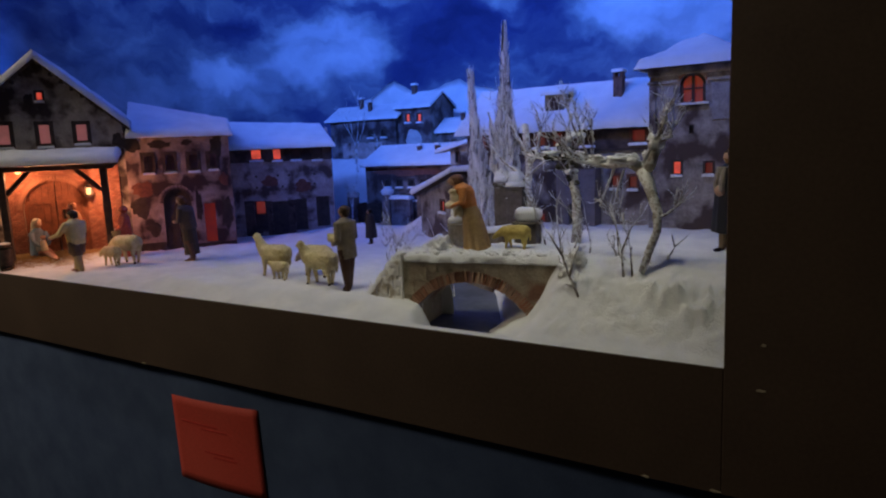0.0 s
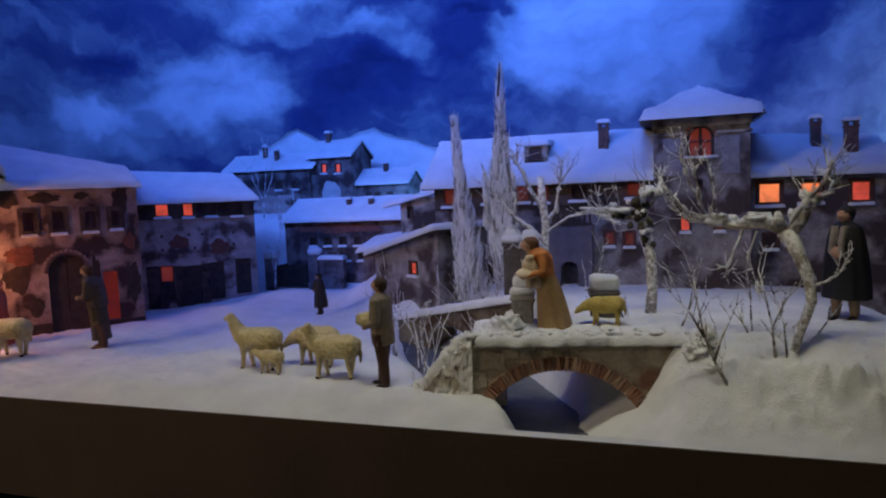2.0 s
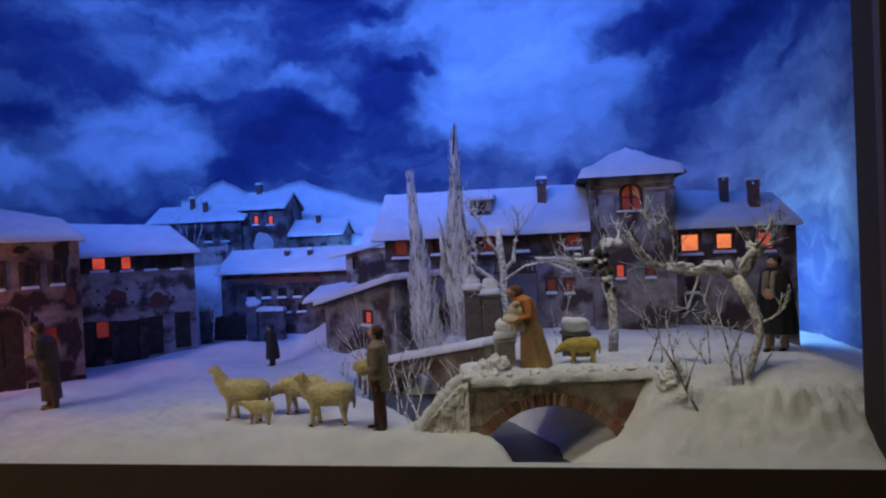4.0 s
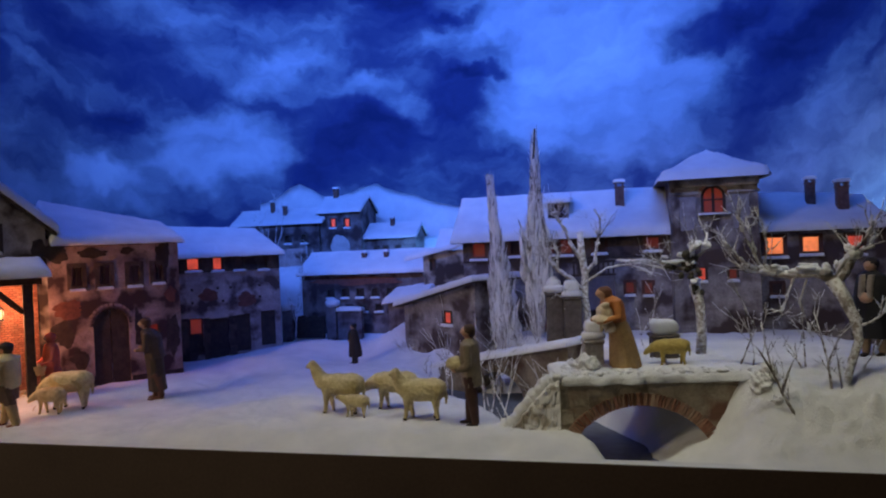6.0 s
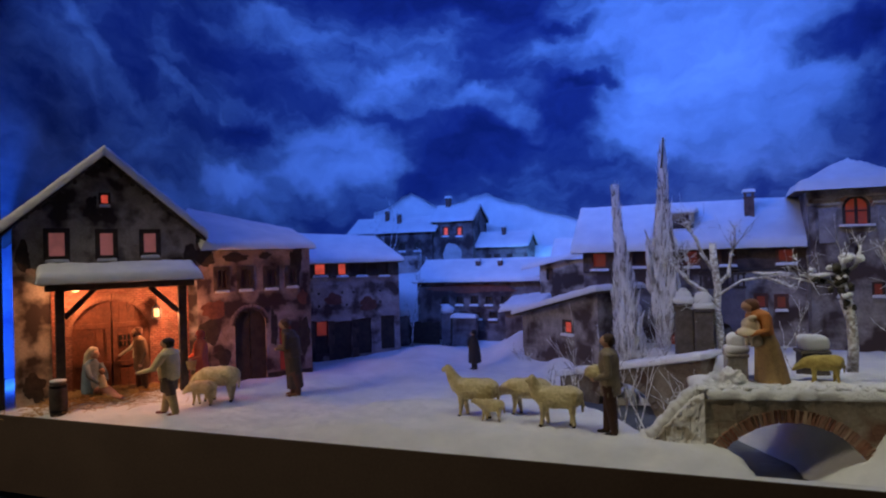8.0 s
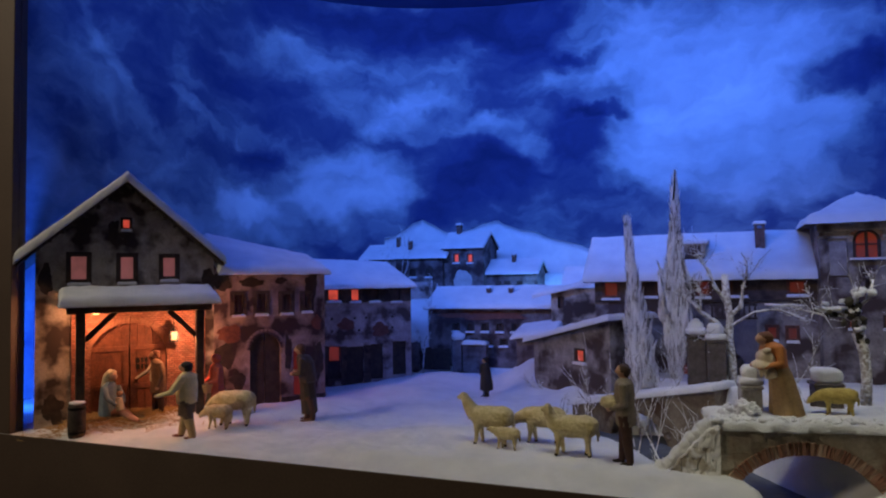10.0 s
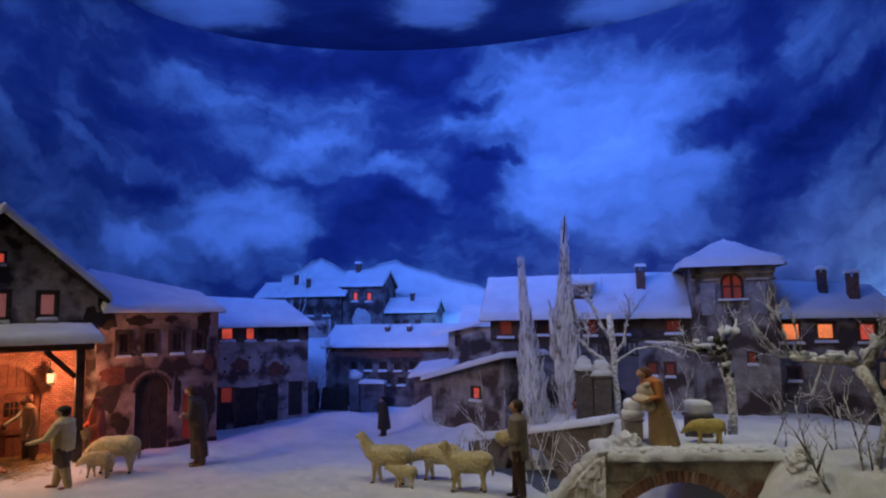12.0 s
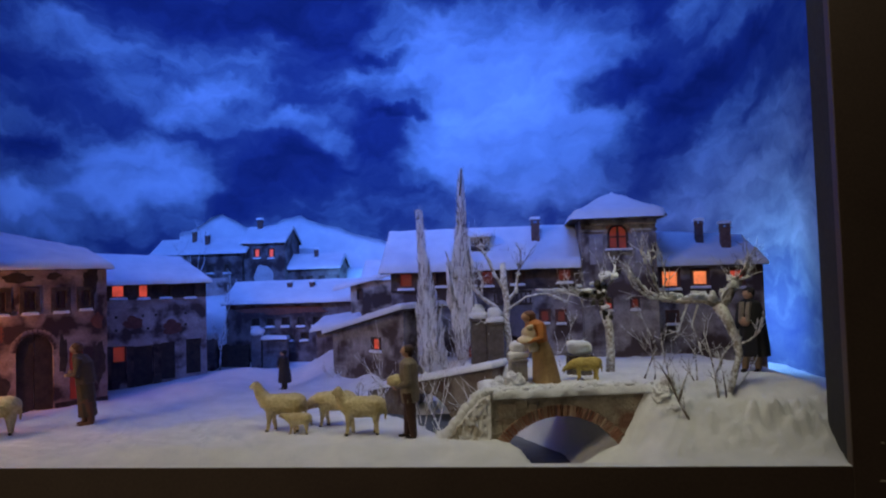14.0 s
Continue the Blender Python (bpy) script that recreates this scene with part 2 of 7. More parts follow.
PANE_ROSE = surface("dull_rosy_pane", (0.08, 0.032, 0.034), (0.17, 0.075, 0.075), 40, 0.4, 0.1, 0.001, 120)
BOARD = surface("brown_painted_board", (0.084, 0.055, 0.041), (0.122, 0.082, 0.060), 5, 0.55, 0.15, 0.0006, 160)
CLOTH = surface("black_cloth", (0.062, 0.101, 0.221), (0.101, 0.159, 0.312), 12, 0.95, 0.3, 0.001, 500)
PAPER = surface("red_paper", (0.850, 0.089, 0.062), (0.850, 0.115, 0.081), 6, 0.7, 0.05, 0.0004, 200)
PAPER_PALE = surface("bare_pale_wood", (0.4, 0.34, 0.24), (0.55, 0.48, 0.36), 60)
HALL = surface("dark_hall_paint", (0.03, 0.03, 0.03), (0.05, 0.048, 0.045), 2, 0.9, 0.1, 0.001, 80)
BARK = rimed("frosted_bark", (0.24, 0.20, 0.16), (0.58, 0.54, 0.48), 90, 0.47, 130)
TWIG = rimed("frosted_twig", (0.15, 0.12, 0.095), (0.50, 0.46, 0.41), 60, 0.44, 55)
MOSS = surface("dark_dry_moss", (0.03, 0.028, 0.018), (0.10, 0.09, 0.06), 120, 0.95, 0.9, 0.003, 400)
WATER = surface("icy_stream", (0.03, 0.036, 0.05), (0.13, 0.145, 0.17), 9, 0.55, 0.3, 0.003, 60)


# ---- mesh helpers ----
def part(name, bm, material, parent=None, label="", smooth=False):
    me = bpy.data.meshes.new(name)
    bmesh.ops.recalc_face_normals(bm, faces=bm.faces)
    bm.to_mesh(me)
    bm.free()
    for mt in material if isinstance(material, (list, tuple)) else (material,):
        me.materials.append(mt)
    if smooth:
        for p in me.polygons:
            p.use_smooth = True
    ob = new(name, me)
    ob.parent = parent
    if label:
        tagged(ob, label)
    return ob


def root(name, m, label, category, group="", kind=""):
    ob = new(name)
    ob.empty_display_size = 0.05
    ob.matrix_basis = m
    return tagged(ob, label, category, group, kind)


def add_box(bm, a, b, mi=0, rough=0.0, rnd=None):
    """A box between two corners; rough shifts its corners a little."""
    vs = []
    for x in (a[0], b[0]):
        for y in (a[1], b[1]):
            for z in (a[2], b[2]):
                v = Vector((x, y, z))
                if rough:
                    v += Vector([rnd.uniform(-rough, rough) for _ in range(3)])
                vs.append(bm.verts.new(v))
    for f in ((0, 1, 3, 2), (4, 6, 7, 5), (0, 4, 5, 1), (2, 3, 7, 6), (0, 2, 6, 4), (1, 5, 7, 3)):
        bm.faces.new([vs[i] for i in f]).material_index = mi
    return vs


def boxes(*spans):
    bm = bmesh.new()
    for a, b in spans:
        add_box(bm, a, b)
    return bm


def bevelled(bm, width=0.0015, segments=1):
    bmesh.ops.bevel(bm, geom=bm.edges[:], offset=width, segments=segments, affect="EDGES", clamp_overlap=True)
    return bm


def panel(w, h, holes=(), thick=0.02, z0=0.0, bm=None):
    """An upright wall from x 0 to w with rectangular holes (x0, z0, x1, z1) through it, front at y 0."""
    bm = bm or bmesh.new()
    xs = sorted({0.0, w, *[v for o in holes for v in (o[0], o[2])], *[w * i / 6 for i in range(7)]})
    zs = sorted({z0, h, *[v for o in holes for v in (o[1], o[3])]})
    solid = {}
    for i in range(len(xs) - 1):
        for k in range(len(zs) - 1):
            cx, cz = (xs[i] + xs[i + 1]) / 2, (zs[k] + zs[k + 1]) / 2
            solid[i, k] = not any(o[0] < cx < o[2] and o[1] < cz < o[3] for o in holes)
    pool = {}

    def v(i, k, y):
        if (i, k, y) not in pool:
            pool[i, k, y] = bm.verts.new((xs[i], y, zs[k]))
        return pool[i, k, y]

    for (i, k), s in solid.items():
        if not s:
            continue
        bm.faces.new((v(i, k, 0), v(i + 1, k, 0), v(i + 1, k + 1, 0), v(i, k + 1, 0)))
        bm.faces.new((v(i, k, thick), v(i, k + 1, thick), v(i + 1, k + 1, thick), v(i + 1, k, thick)))
        for di, dk, a, b in ((-1, 0, (i, k), (i, k + 1)), (1, 0, (i + 1, k + 1), (i + 1, k)), (0, -1, (i + 1, k), (i, k)), (0, 1, (i, k + 1), (i + 1, k + 1))):
            if not solid.get((i + di, k + dk), False):
                bm.faces.new((v(*a, 0), v(*b, 0), v(*b, thick), v(*a, thick)))
    return bm


def crust(p, f=70.0):
    """Crumbly relief of packed flock, about -1 to 1."""
    p = Vector(p)
    return noise.noise(p * f) * 0.55 + noise.noise(p * f * 2.3 + Vector((3, 1, 7))) * 0.3 + noise.noise(p * f * 5.1) * 0.15


def slab(p00, p10, p11, p01, thick, nu=26, nv=12, rough=0.003, seed=0.0, lip=None):
    """A quilt of snow on four corners: thick in the middle, rounded at its edges."""
    bm = bmesh.new()
    a, b, c, d = (Vector(p) for p in (p00, p10, p11, p01))
    lu, lv = (b - a).length, (d - a).length
    lip = lip or thick

    def steps(n, length):
        r = min(lip / length, 0.3)
        return [0, r * 0.12, r * 0.45, r] + [r + (1 - 2 * r) * i / (n - 6) for i in range(1, n - 6)] + [1 - r, 1 - r * 0.45, 1 - r * 0.12, 1]

    nu, nv = max(nu, min(90, int(lu / 0.006))), max(nv, min(50, int(lv / 0.007)))
    us, vs = steps(nu, lu), steps(nv, lv)
    grid = []
    for u in us:
        row = []
        for w in vs:
            p = a.lerp(b, u).lerp(d.lerp(c, u), w)
            e = min(u * lu, (1 - u) * lu, w * lv, (1 - w) * lv) / lip
            e = min(e, 1.0)
            h = thick * math.sqrt(max(0.0, 1 - (1 - e) ** 2))
            q = Vector((p.x * 22 + seed, p.y * 22, p.z * 22))
            h *= 1 + 0.16 * noise.noise(q)
            g = p + Vector((seed, 0, 0))
            out = ((b - a).normalized() * (-1 if u == 0 else 1 if u == 1 else 0) + (d - a).normalized() * (-1 if w == 0 else 1 if w == 1 else 0))
            row.append(p + out * rough * 1.6 * crust(g, 60) + Vector((0, 0, h + rough * 1.2 * crust(g, 55) * min(1.0, 0.2 + e))))
        grid.append([bm.verts.new(p) for p in row])
    for i in range(len(us) - 1):
        for k in range(len(vs) - 1):
            bm.faces.new((grid[i][k], grid[i + 1][k], grid[i + 1][k + 1], grid[i][k + 1]))
    rim = [grid[i][0] for i in range(len(us))] + [grid[-1][k] for k in range(1, len(vs))] + [grid[i][-1] for i in range(len(us) - 2, -1, -1)] + [grid[0][k] for k in range(len(vs) - 2, 0, -1)]
    low = [bm.verts.new(v.co + Vector((0, 0, -0.003))) for v in rim]
    n = len(rim)
    for i in range(n):
        bm.faces.new((rim[i], low[i], low[(i + 1) % n], rim[(i + 1) % n]))
    bm.faces.new(low)
    return bm


def tube(bm, pts, radii, seg=8, mi=0, wob=0.0):
    """A bent tapered limb through the points, closed at both ends."""
    rings = []
    prev = None
    for i, (p, r) in enumerate(zip(pts, radii)):
        p = Vector(p)
        t = (Vector(pts[min(i + 1, len(pts) - 1)]) - Vector(pts[max(i - 1, 0)])).normalized()
        side = t.orthogonal().normalized() if prev is None else (prev - t * prev.dot(t)).normalized()
        prev = side
        up = t.cross(side)
        ring = []
        for k in range(seg):
            a = 2 * math.pi * k / seg
            rr = r * (1 + wob * noise.noise(p * 60 + Vector((k * 1.3, i * 0.7, 0))))
            ring.append(bm.verts.new(p + (side * math.cos(a) + up * math.sin(a)) * rr))
        rings.append(ring)
    for a, b in zip(rings, rings[1:]):
        for k in range(seg):
            bm.faces.new((a[k], a[(k + 1) % seg], b[(k + 1) % seg], b[k])).material_index = mi
    bm.faces.new(rings[0][::-1]).material_index = mi
    bm.faces.new(rings[-1]).material_index = mi


def ball(bm, c, r, mi=0, seg=12, rings=8, turn=None, wob=0.0, freq=60.0):
    """An ellipsoid; wob roughens it."""
    r = (r, r, r) if isinstance(r, (int, float)) else r
    c = Vector(c)
    vs = []
    for i in range(1, rings):
        th = math.pi * i / rings
        row = []
        for k in range(seg):
            ph = 2 * math.pi * k / seg
            v = Vector((r[0] * math.sin(th) * math.cos(ph), r[1] * math.sin(th) * math.sin(ph), r[2] * math.cos(th)))
            if turn:
                v = turn @ v
            if wob:
                v *= 1 + wob * (noise.noise((c + v) * freq) + 0.5 * noise.noise((c + v) * freq * 2.4) + 0.25 * noise.noise((c + v) * freq * 5))
            row.append(bm.verts.new(c + v))
        vs.append(row)
    z = Vector((0, 0, r[2]))
    if turn:
        z = turn @ z
    top, bot = bm.verts.new(c + z), bm.verts.new(c - z)
    for k in range(seg):
        n = (k + 1) % seg
        bm.faces.new((top, vs[0][k], vs[0][n])).material_index = mi
        bm.faces.new((bot, vs[-1][n], vs[-1][k])).material_index = mi
        for a, b in zip(vs, vs[1:]):
            bm.faces.new((a[k], b[k], b[n], a[n])).material_index = mi


def smooth_step(a, b, x):
    t = min(1.0, max(0.0, (x - a) / (b - a)))
    return t * t * (3 - 2 * t)


# ---- the hall, the frame and the stage box ----
def setting(name, bm, material, label, smooth=False):
    return tagged(part(name, bm, material, None, "", smooth), label, name.split("_")[0], "", "structure")


XL, XR, ZS, ZT, ZC = -1.19, 1.0, 1.0, 2.25, 2.78
setting("floor", boxes(((-3, -4, -0.05), (3, 2.5, 0))), HALL, "dark floor of the unlit exhibition hall")
setting("wall_south", boxes(((-3, -4.05, 0), (3, -4, 3))), HALL, "dark plain hall wall")
setting("wall_west", boxes(((-3.05, -4, 0), (-3, 2.5, 3))), HALL, "dark plain hall wall")
setting("wall_east", boxes(((3, -4, 0), (3.05, 2.5, 3))), HALL, "dark plain hall wall")
setting("wall_north", boxes(((-3, 2.5, 0), (3, 2.55, 3))), HALL, "dark plain hall wall")
setting("ceiling", boxes(((-3, -4, 3), (3, 2.5, 3.05))), HALL, "dark hall ceiling")

show_frame = root("frame", pose(0, 0, 0), "broad dark brown painted board frame round the lit stage", "frame", kind="structure")
part("sill_board", bevelled(boxes(((XL - 0.45, -0.006, 0.818), (XR, 0.012, ZS))), 0.001), BOARD, show_frame)
part("right_board", bevelled(boxes(((XR, -0.006, 0.818), (XR + 0.62, 0.012, 3.0))), 0.001), BOARD, show_frame)
part("left_board", bevelled(boxes(((XL - 0.62, -0.006, ZS + 0.001), (XL, 0.012, 3.0))), 0.001), BOARD, show_frame)
part("top_board", bevelled(boxes(((XL + 0.001, -0.006, ZT), (XR - 0.001, 0.012, 3.0))), 0.001), BOARD, show_frame)
part("right_return", boxes(((XR + 0.001, 0.013, 0.9), (XR + 0.02, 0.076, 2.9))), HALL, show_frame, "dark inner return board of the frame")
rnd_chip = random.Random(3)
for cx, cz, cw in ((0.897, 0.8205, 0.013), (0.993, 0.8215, 0.016), (1.048, 1.038, 0.006), (1.046, 0.976, 0.014), (-0.32, 0.8205, 0.02)):
    chip_mesh = bmesh.new()
    ring = [chip_mesh.verts.new((cx + cw / 2 * math.cos(a) * rnd_chip.uniform(0.6, 1.1), -0.0068, cz + 0.0022 * math.sin(a) * rnd_chip.uniform(0.6, 1.1))) for a in [k * math.pi / 5 for k in range(10)]]
    back = [chip_mesh.verts.new((v.co.x, -0.0055, v.co.z)) for v in ring]
    chip_mesh.faces.new(ring)
    chip_mesh.faces.new(back[::-1])
    for k in range(10):
        chip_mesh.faces.new((ring[k], back[k], back[(k + 1) % 10], ring[(k + 1) % 10]))
    part("paint_chip", chip_mesh, PAPER_PALE, show_frame, "pale chip in the paint")
part("left_return", boxes(((XL - 0.02, 0.013, 0.9), (XL - 0.001, 0.03, 2.9))), BOARD, show_frame, "dark inner return board of the frame")


def cloth_y(x, z):
    f = 0.006 * math.sin(x * 9 + 2 * noise.noise(Vector((x * 2, 0, 0)))) + 0.005 * noise.noise(Vector((x * 7, 1, 0)))
    return 0.022 + f * (1.15 - 0.67 * z)


def skirt():
    """Black cloth in shallow folds from the sill board to the floor."""
    bm = bmesh.new()
    cols = []
    n = 240
    for i in range(n + 1):
        x = -3 + 6 * i / n
        col = []
        for k in range(9):
            z = 0.818 * k / 8
            col.append(bm.verts.new((x, cloth_y(x, z), z)))
        cols.append(col)
    for a, b in zip(cols, cols[1:]):
        for k in range(8):
            bm.faces.new((a[k], b[k], b[k + 1], a[k + 1]))
    return bm


setting("curtain_below", skirt(), CLOTH, "black cloth skirt hanging below the frame", True)
setting("wall_dark_right", boxes(((XR + 0.63, 0.0, 0.818), (3, 0.02, 3))), HALL, "dark wall beside the frame")
setting("wall_dark_left", boxes(((-3, 0.0, 0.818), (XL - 0.63, 0.02, 3))), HALL, "dark wall beside the frame")


def backdrop():
    pts = [(-1.6, 0.03)] + [(-1.6, 0.1 + 1.1 * i / 6) for i in range(7)]
    pts += [(-0.1 - 1.5 * math.cos(math.pi * i / 60), 1.2 + 1.0 * math.sin(math.pi * i / 60)) for i in range(1, 60)]
    pts += [(1.4, 1.2 - 1.17 * i / 6) for i in range(7)]
    bm = bmesh.new()
    rows = [[bm.verts.new((x, y, z)) for x, y in pts] for z in (0.9, 1.4, 1.9, 2.4, ZC)]
    for a, b in zip(rows, rows[1:]):
        for i in range(len(pts) - 1):
            bm.faces.new((a[i], a[i + 1], b[i + 1], b[i]))
    return bm


sky = setting("backdrop", backdrop(), SKY, "curved cloth painted as a blue night sky with torn clouds", True)
setting("sky_ceiling", boxes(((-1.62, 0.02, ZC), (1.42, 2.22, ZC + 0.02))), SKY_TOP, "flat top panel painted with dark blue clouds")


# ---- ground ----
def bump2(x, y, cx, cy, rx, ry):
    return math.exp(-(((x - cx) / rx) ** 2 + ((y - cy) / ry) ** 2))


STREAM = [(0.60, -0.05), (0.54, 0.10), (0.47, 0.25), (0.37, 0.42), (0.26, 0.56), (0.16, 0.75)]


def stream_offset(x, y):
    """Signed distance from the stream's middle line; positive on its right bank."""
    best, side = 9.0, 1.0
    for (ax, ay), (bx, by) in zip(STREAM, STREAM[1:]):
        dx, dy = bx - ax, by - ay
        t = min(1.0, max(0.0, ((x - ax) * dx + (y - ay) * dy) / (dx * dx + dy * dy)))
        d = math.hypot(x - ax - t * dx, y - ay - t * dy)
        if d < best:
            best, side = d, -1.0 if (dx * (y - ay) - dy * (x - ax)) > 0 else 1.0
    return best * side


def ground(x, y):
    s = stream_offset(x, y)
    low = 1.0015 + 0.005 * smooth_step(0.0, 0.05, y)
    u, v = (x + 1.1674) * 0.616 + (y - 0.0173) * 0.788, (y - 0.0173) * 0.616 - (x + 1.1674) * 0.788
    low += 0.018 * smooth_step(0.06, 0.12, u) * smooth_step(0.47, 0.41, u) * smooth_step(-0.15, -0.09, v)
    low += 0.019 * smooth_step(1.2, 0.72, math.hypot((x - 0.06) / 0.43, (y - 0.12) / 0.27)) * smooth_step(-0.01, 0.06, y)
    low += 0.010 * bump2(x, y, -0.16, 0.24, 0.12, 0.06)
    low -= 0.022 * bump2(x, y, -0.36, 0.40, 0.20, 0.11)
    low += 0.026 * bump2(x, y, -0.50, 0.74, 0.13, 0.08) - 0.024 * bump2(x, y, -0.30, 0.90, 0.09, 0.09)
    low += 0.036 * bump2(x, y, -0.44, 0.98, 0.18, 0.14) + 0.11 * bump2(x, y, -0.12, 1.08, 0.11, 0.12) + 0.012 * bump2(x, y, -0.62, 0.5, 0.12, 0.15)
    high = 1.001 + 0.109 * smooth_step(-0.01, 0.17, y) - 0.035 * smooth_step(0.4, 0.9, y)
    if x > 0.95:
        high -= 0.095 * smooth_step(0.965, 1.25, x)
    edge = 0.085 + 0.022 * smooth_step(0.02, 0.10, y) - 0.105 * smooth_step(0.15, 0.3, y)
    right = smooth_step(edge, edge + 0.07 - 0.01 * smooth_step(0.12, 0.3, y), s) if y < 0.6 else smooth_step(-0.1, 0.12, x - 0.05 + 0.2 * (y - 0.6))
    z = low + (high - low) * right
    under = 1 + (1.2 * smooth_step(0.085, 0.115, y) if s < 0 else 0.0)
    back = smooth_step(0.15, 0.24, y)
    if s < 0:
        bed = smooth_step(0.10, 0.045, -s / (under + 0.1 * smooth_step(0.22, 0.34, y) * smooth_step(0.7, 0.6, y)))
    else:
        bed = smooth_step(0.125 - 0.022 * back, 0.04 * back, s)
    bed *= smooth_step(0.85, 0.7, y)
    z += (0.945 - z) * bed
    z += 0.012 * bump2(x, y, 0.80, 0.10, 0.05, 0.03) + 0.010 * bump2(x, y, 0.92, 0.09, 0.04, 0.03)
    z += 0.045 * bump2(x, y, 0.22, 0.67, 0.07, 0.05)
    z += 0.27 * smooth_step(1.22, 1.55, y) * smooth_step(0.6, -0.2, x)
    z += 0.004 * noise.noise(Vector((x * 14, y * 14, 0))) + 0.003 * noise.noise(Vector((x * 40, y * 40, 3)))
    lumpy = smooth_step(0.66, 0.74, x) * smooth_step(0.30, 0.16, y) * smooth_step(0.0, 0.04, y)
    z += (0.012 + 0.040 * bump2(x, y, 0.91, 0.085, 0.09, 0.028)) * lumpy * abs(noise.noise(Vector((x * 55, y * 55, 5)))) + (0.0046 + 0.006 * max(0.0, noise.noise(Vector((x * 9, y * 9, 7))))) * crust((x, y, 0), 62) * smooth_step(0.9, 0.3, y) * smooth_step(0.005, 0.03, y)
    return z


def terrain():
    bm = bmesh.new()
    xs = [-1.6 + 3.0 * i / 460 for i in range(461)]
    ys = [-0.0055, 0.001, 0.007] + [0.0125 + 0.5 * i / 90 for i in range(91)] + [0.5125 + 1.55 * i / 70 for i in range(1, 71)]
    rows = [[bm.verts.new((x, y if y > -0.005 else y + 0.0015 * crust((x, 0, 0), 90), ground(x, y) if y > 0.0126 else 1.0003 + (max(ground(x, 0.0126), 1.0012) - 1.0003) * max(0.0, (y + 0.0055) / 0.018))) for x in xs] for y in ys]
    for a, b in zip(rows, rows[1:]):
        for i in range(len(xs) - 1):
            bm.faces.new((a[i], a[i + 1], b[i + 1], b[i]))
    return bm


setting("ground_snow", terrain(), SNOW, "uneven white artificial snow over the whole stage", True)


def stream_bed():
    bm = bmesh.new()
    rows = []
    for i in range(25):
        t = i / 24 * (len(STREAM) - 1)
        a = min(int(t), len(STREAM) - 2)
        f = t - a
        x = STREAM[a][0] + f * (STREAM[a + 1][0] - STREAM[a][0])
        y = STREAM[a][1] + f * (STREAM[a + 1][1] - STREAM[a][1])
        rows.append([bm.verts.new((x + dx, max(y, 0.014) + dx * 0.5 * (i > 4), 0.9605)) for dx in (-0.12, -0.05, 0, 0.08, 0.17)])
    for a, b in zip(rows, rows[1:]):
        for k in range(4):
            bm.faces.new((a[k], a[k + 1], b[k + 1], b[k]))
    return bm


setting("water", stream_bed(), WATER, "dark bluish icy stream running under the bridges", True)


RIDGE = [(-1.45, 1.44), (-1.345, 1.502), (-1.26, 1.54), (-1.178, 1.573), (-1.08, 1.585), (-0.98, 1.64), (-0.923, 1.656), (-0.86, 1.628), (-0.80, 1.590), (-0.745, 1.582), (-0.68, 1.600), (-0.60, 1.625), (-0.536, 1.638), (-0.46, 1.60), (-0.40, 1.582), (-0.351, 1.573), (-0.26, 1.538), (-0.169, 1.512), (-0.05, 1.47), (0.1, 1.42), (0.35, 1.38)]


def mountains():
    """A low white relief of two summits standing before the backdrop."""
    bm = bmesh.new()
    n = 120
    front, crest, back = [], [], []
    for i in range(n + 1):
        x = -1.42 + 1.75 * i / n
        h = float(np.interp(x, [p[0] for p in RIDGE], [p[1] for p in RIDGE]))
        h += 0.007 * noise.noise(Vector((x * 9, 0, 0))) + 0.005 * noise.noise(Vector((x * 25, 0, 0)))
        front.append((x, 1.86, 1.2))
        crest.append((x, 1.92 + 0.01 * noise.noise(Vector((x * 6, 2, 0))), h))
        back.append((x, 1.96, 1.2))
    rows = [front]
    for f in (0.3, 0.55, 0.75, 0.9):
        rows.append([tuple(Vector(a).lerp(Vector(c), f) + Vector((0, -0.012 * noise.noise(Vector((a[0] * 12, f * 5, 0))), 0))) for a, c in zip(front, crest)])
    rows += [crest, back]
    vs = [[bm.verts.new(p) for p in r] for r in rows]
    for a, b in zip(vs, vs[1:]):
        for i in range(n):
            bm.faces.new((a[i], a[i + 1], b[i + 1], b[i]))
    return bm


tagged(part("mountain_range", mountains(), SNOW, smooth=True), "white snowy mountain relief with two summits before the sky", "mountain", kind="structure")
low_hill = bmesh.new()
ball(low_hill, (-0.2, 1.8, 1.25), (0.3, 0.03, 0.13), 0, 24, 12, None, 0.1, 8)
tagged(part("snow_hill", low_hill, SNOW, smooth=True), "low pale snow hill below the mountains", "hill", kind="structure")


# ---- houses ----
PLASTER_FRESH = surface("fresh_plaster", (0.45, 0.42, 0.40), (0.66, 0.63, 0.60), 30)
GLOW_DEEP = glow("lit_window_deep", (0.8, 0.085, 0.035), 0.16)
GLOW_LOFT = glow("lit_window_loft", (0.8, 0.10, 0.05), 0.10)
WOOD_RED = surface("red_brown_window_wood", (0.06, 0.026, 0.018), (0.16, 0.07, 0.045), 60, 0.8, 0.4, 0.001, 200)
LOFT = surface("loft_timber", (0.06, 0.038, 0.028), (0.15, 0.10, 0.075), 40, 0.85, 0.5, 0.001, 220, (0.035, 0.02, 0.016), 18, (0.5, 0.62))
BAY = surface("bay_plaster", (0.13, 0.12, 0.15), (0.22, 0.20, 0.24), 30, 0.9, 0.4, 0.001, 200)
BAY_PALE = surface("pale_panel_plaster", (0.22, 0.20, 0.21), (0.42, 0.39, 0.40), 40, 0.9, 0.4, 0.001, 200)
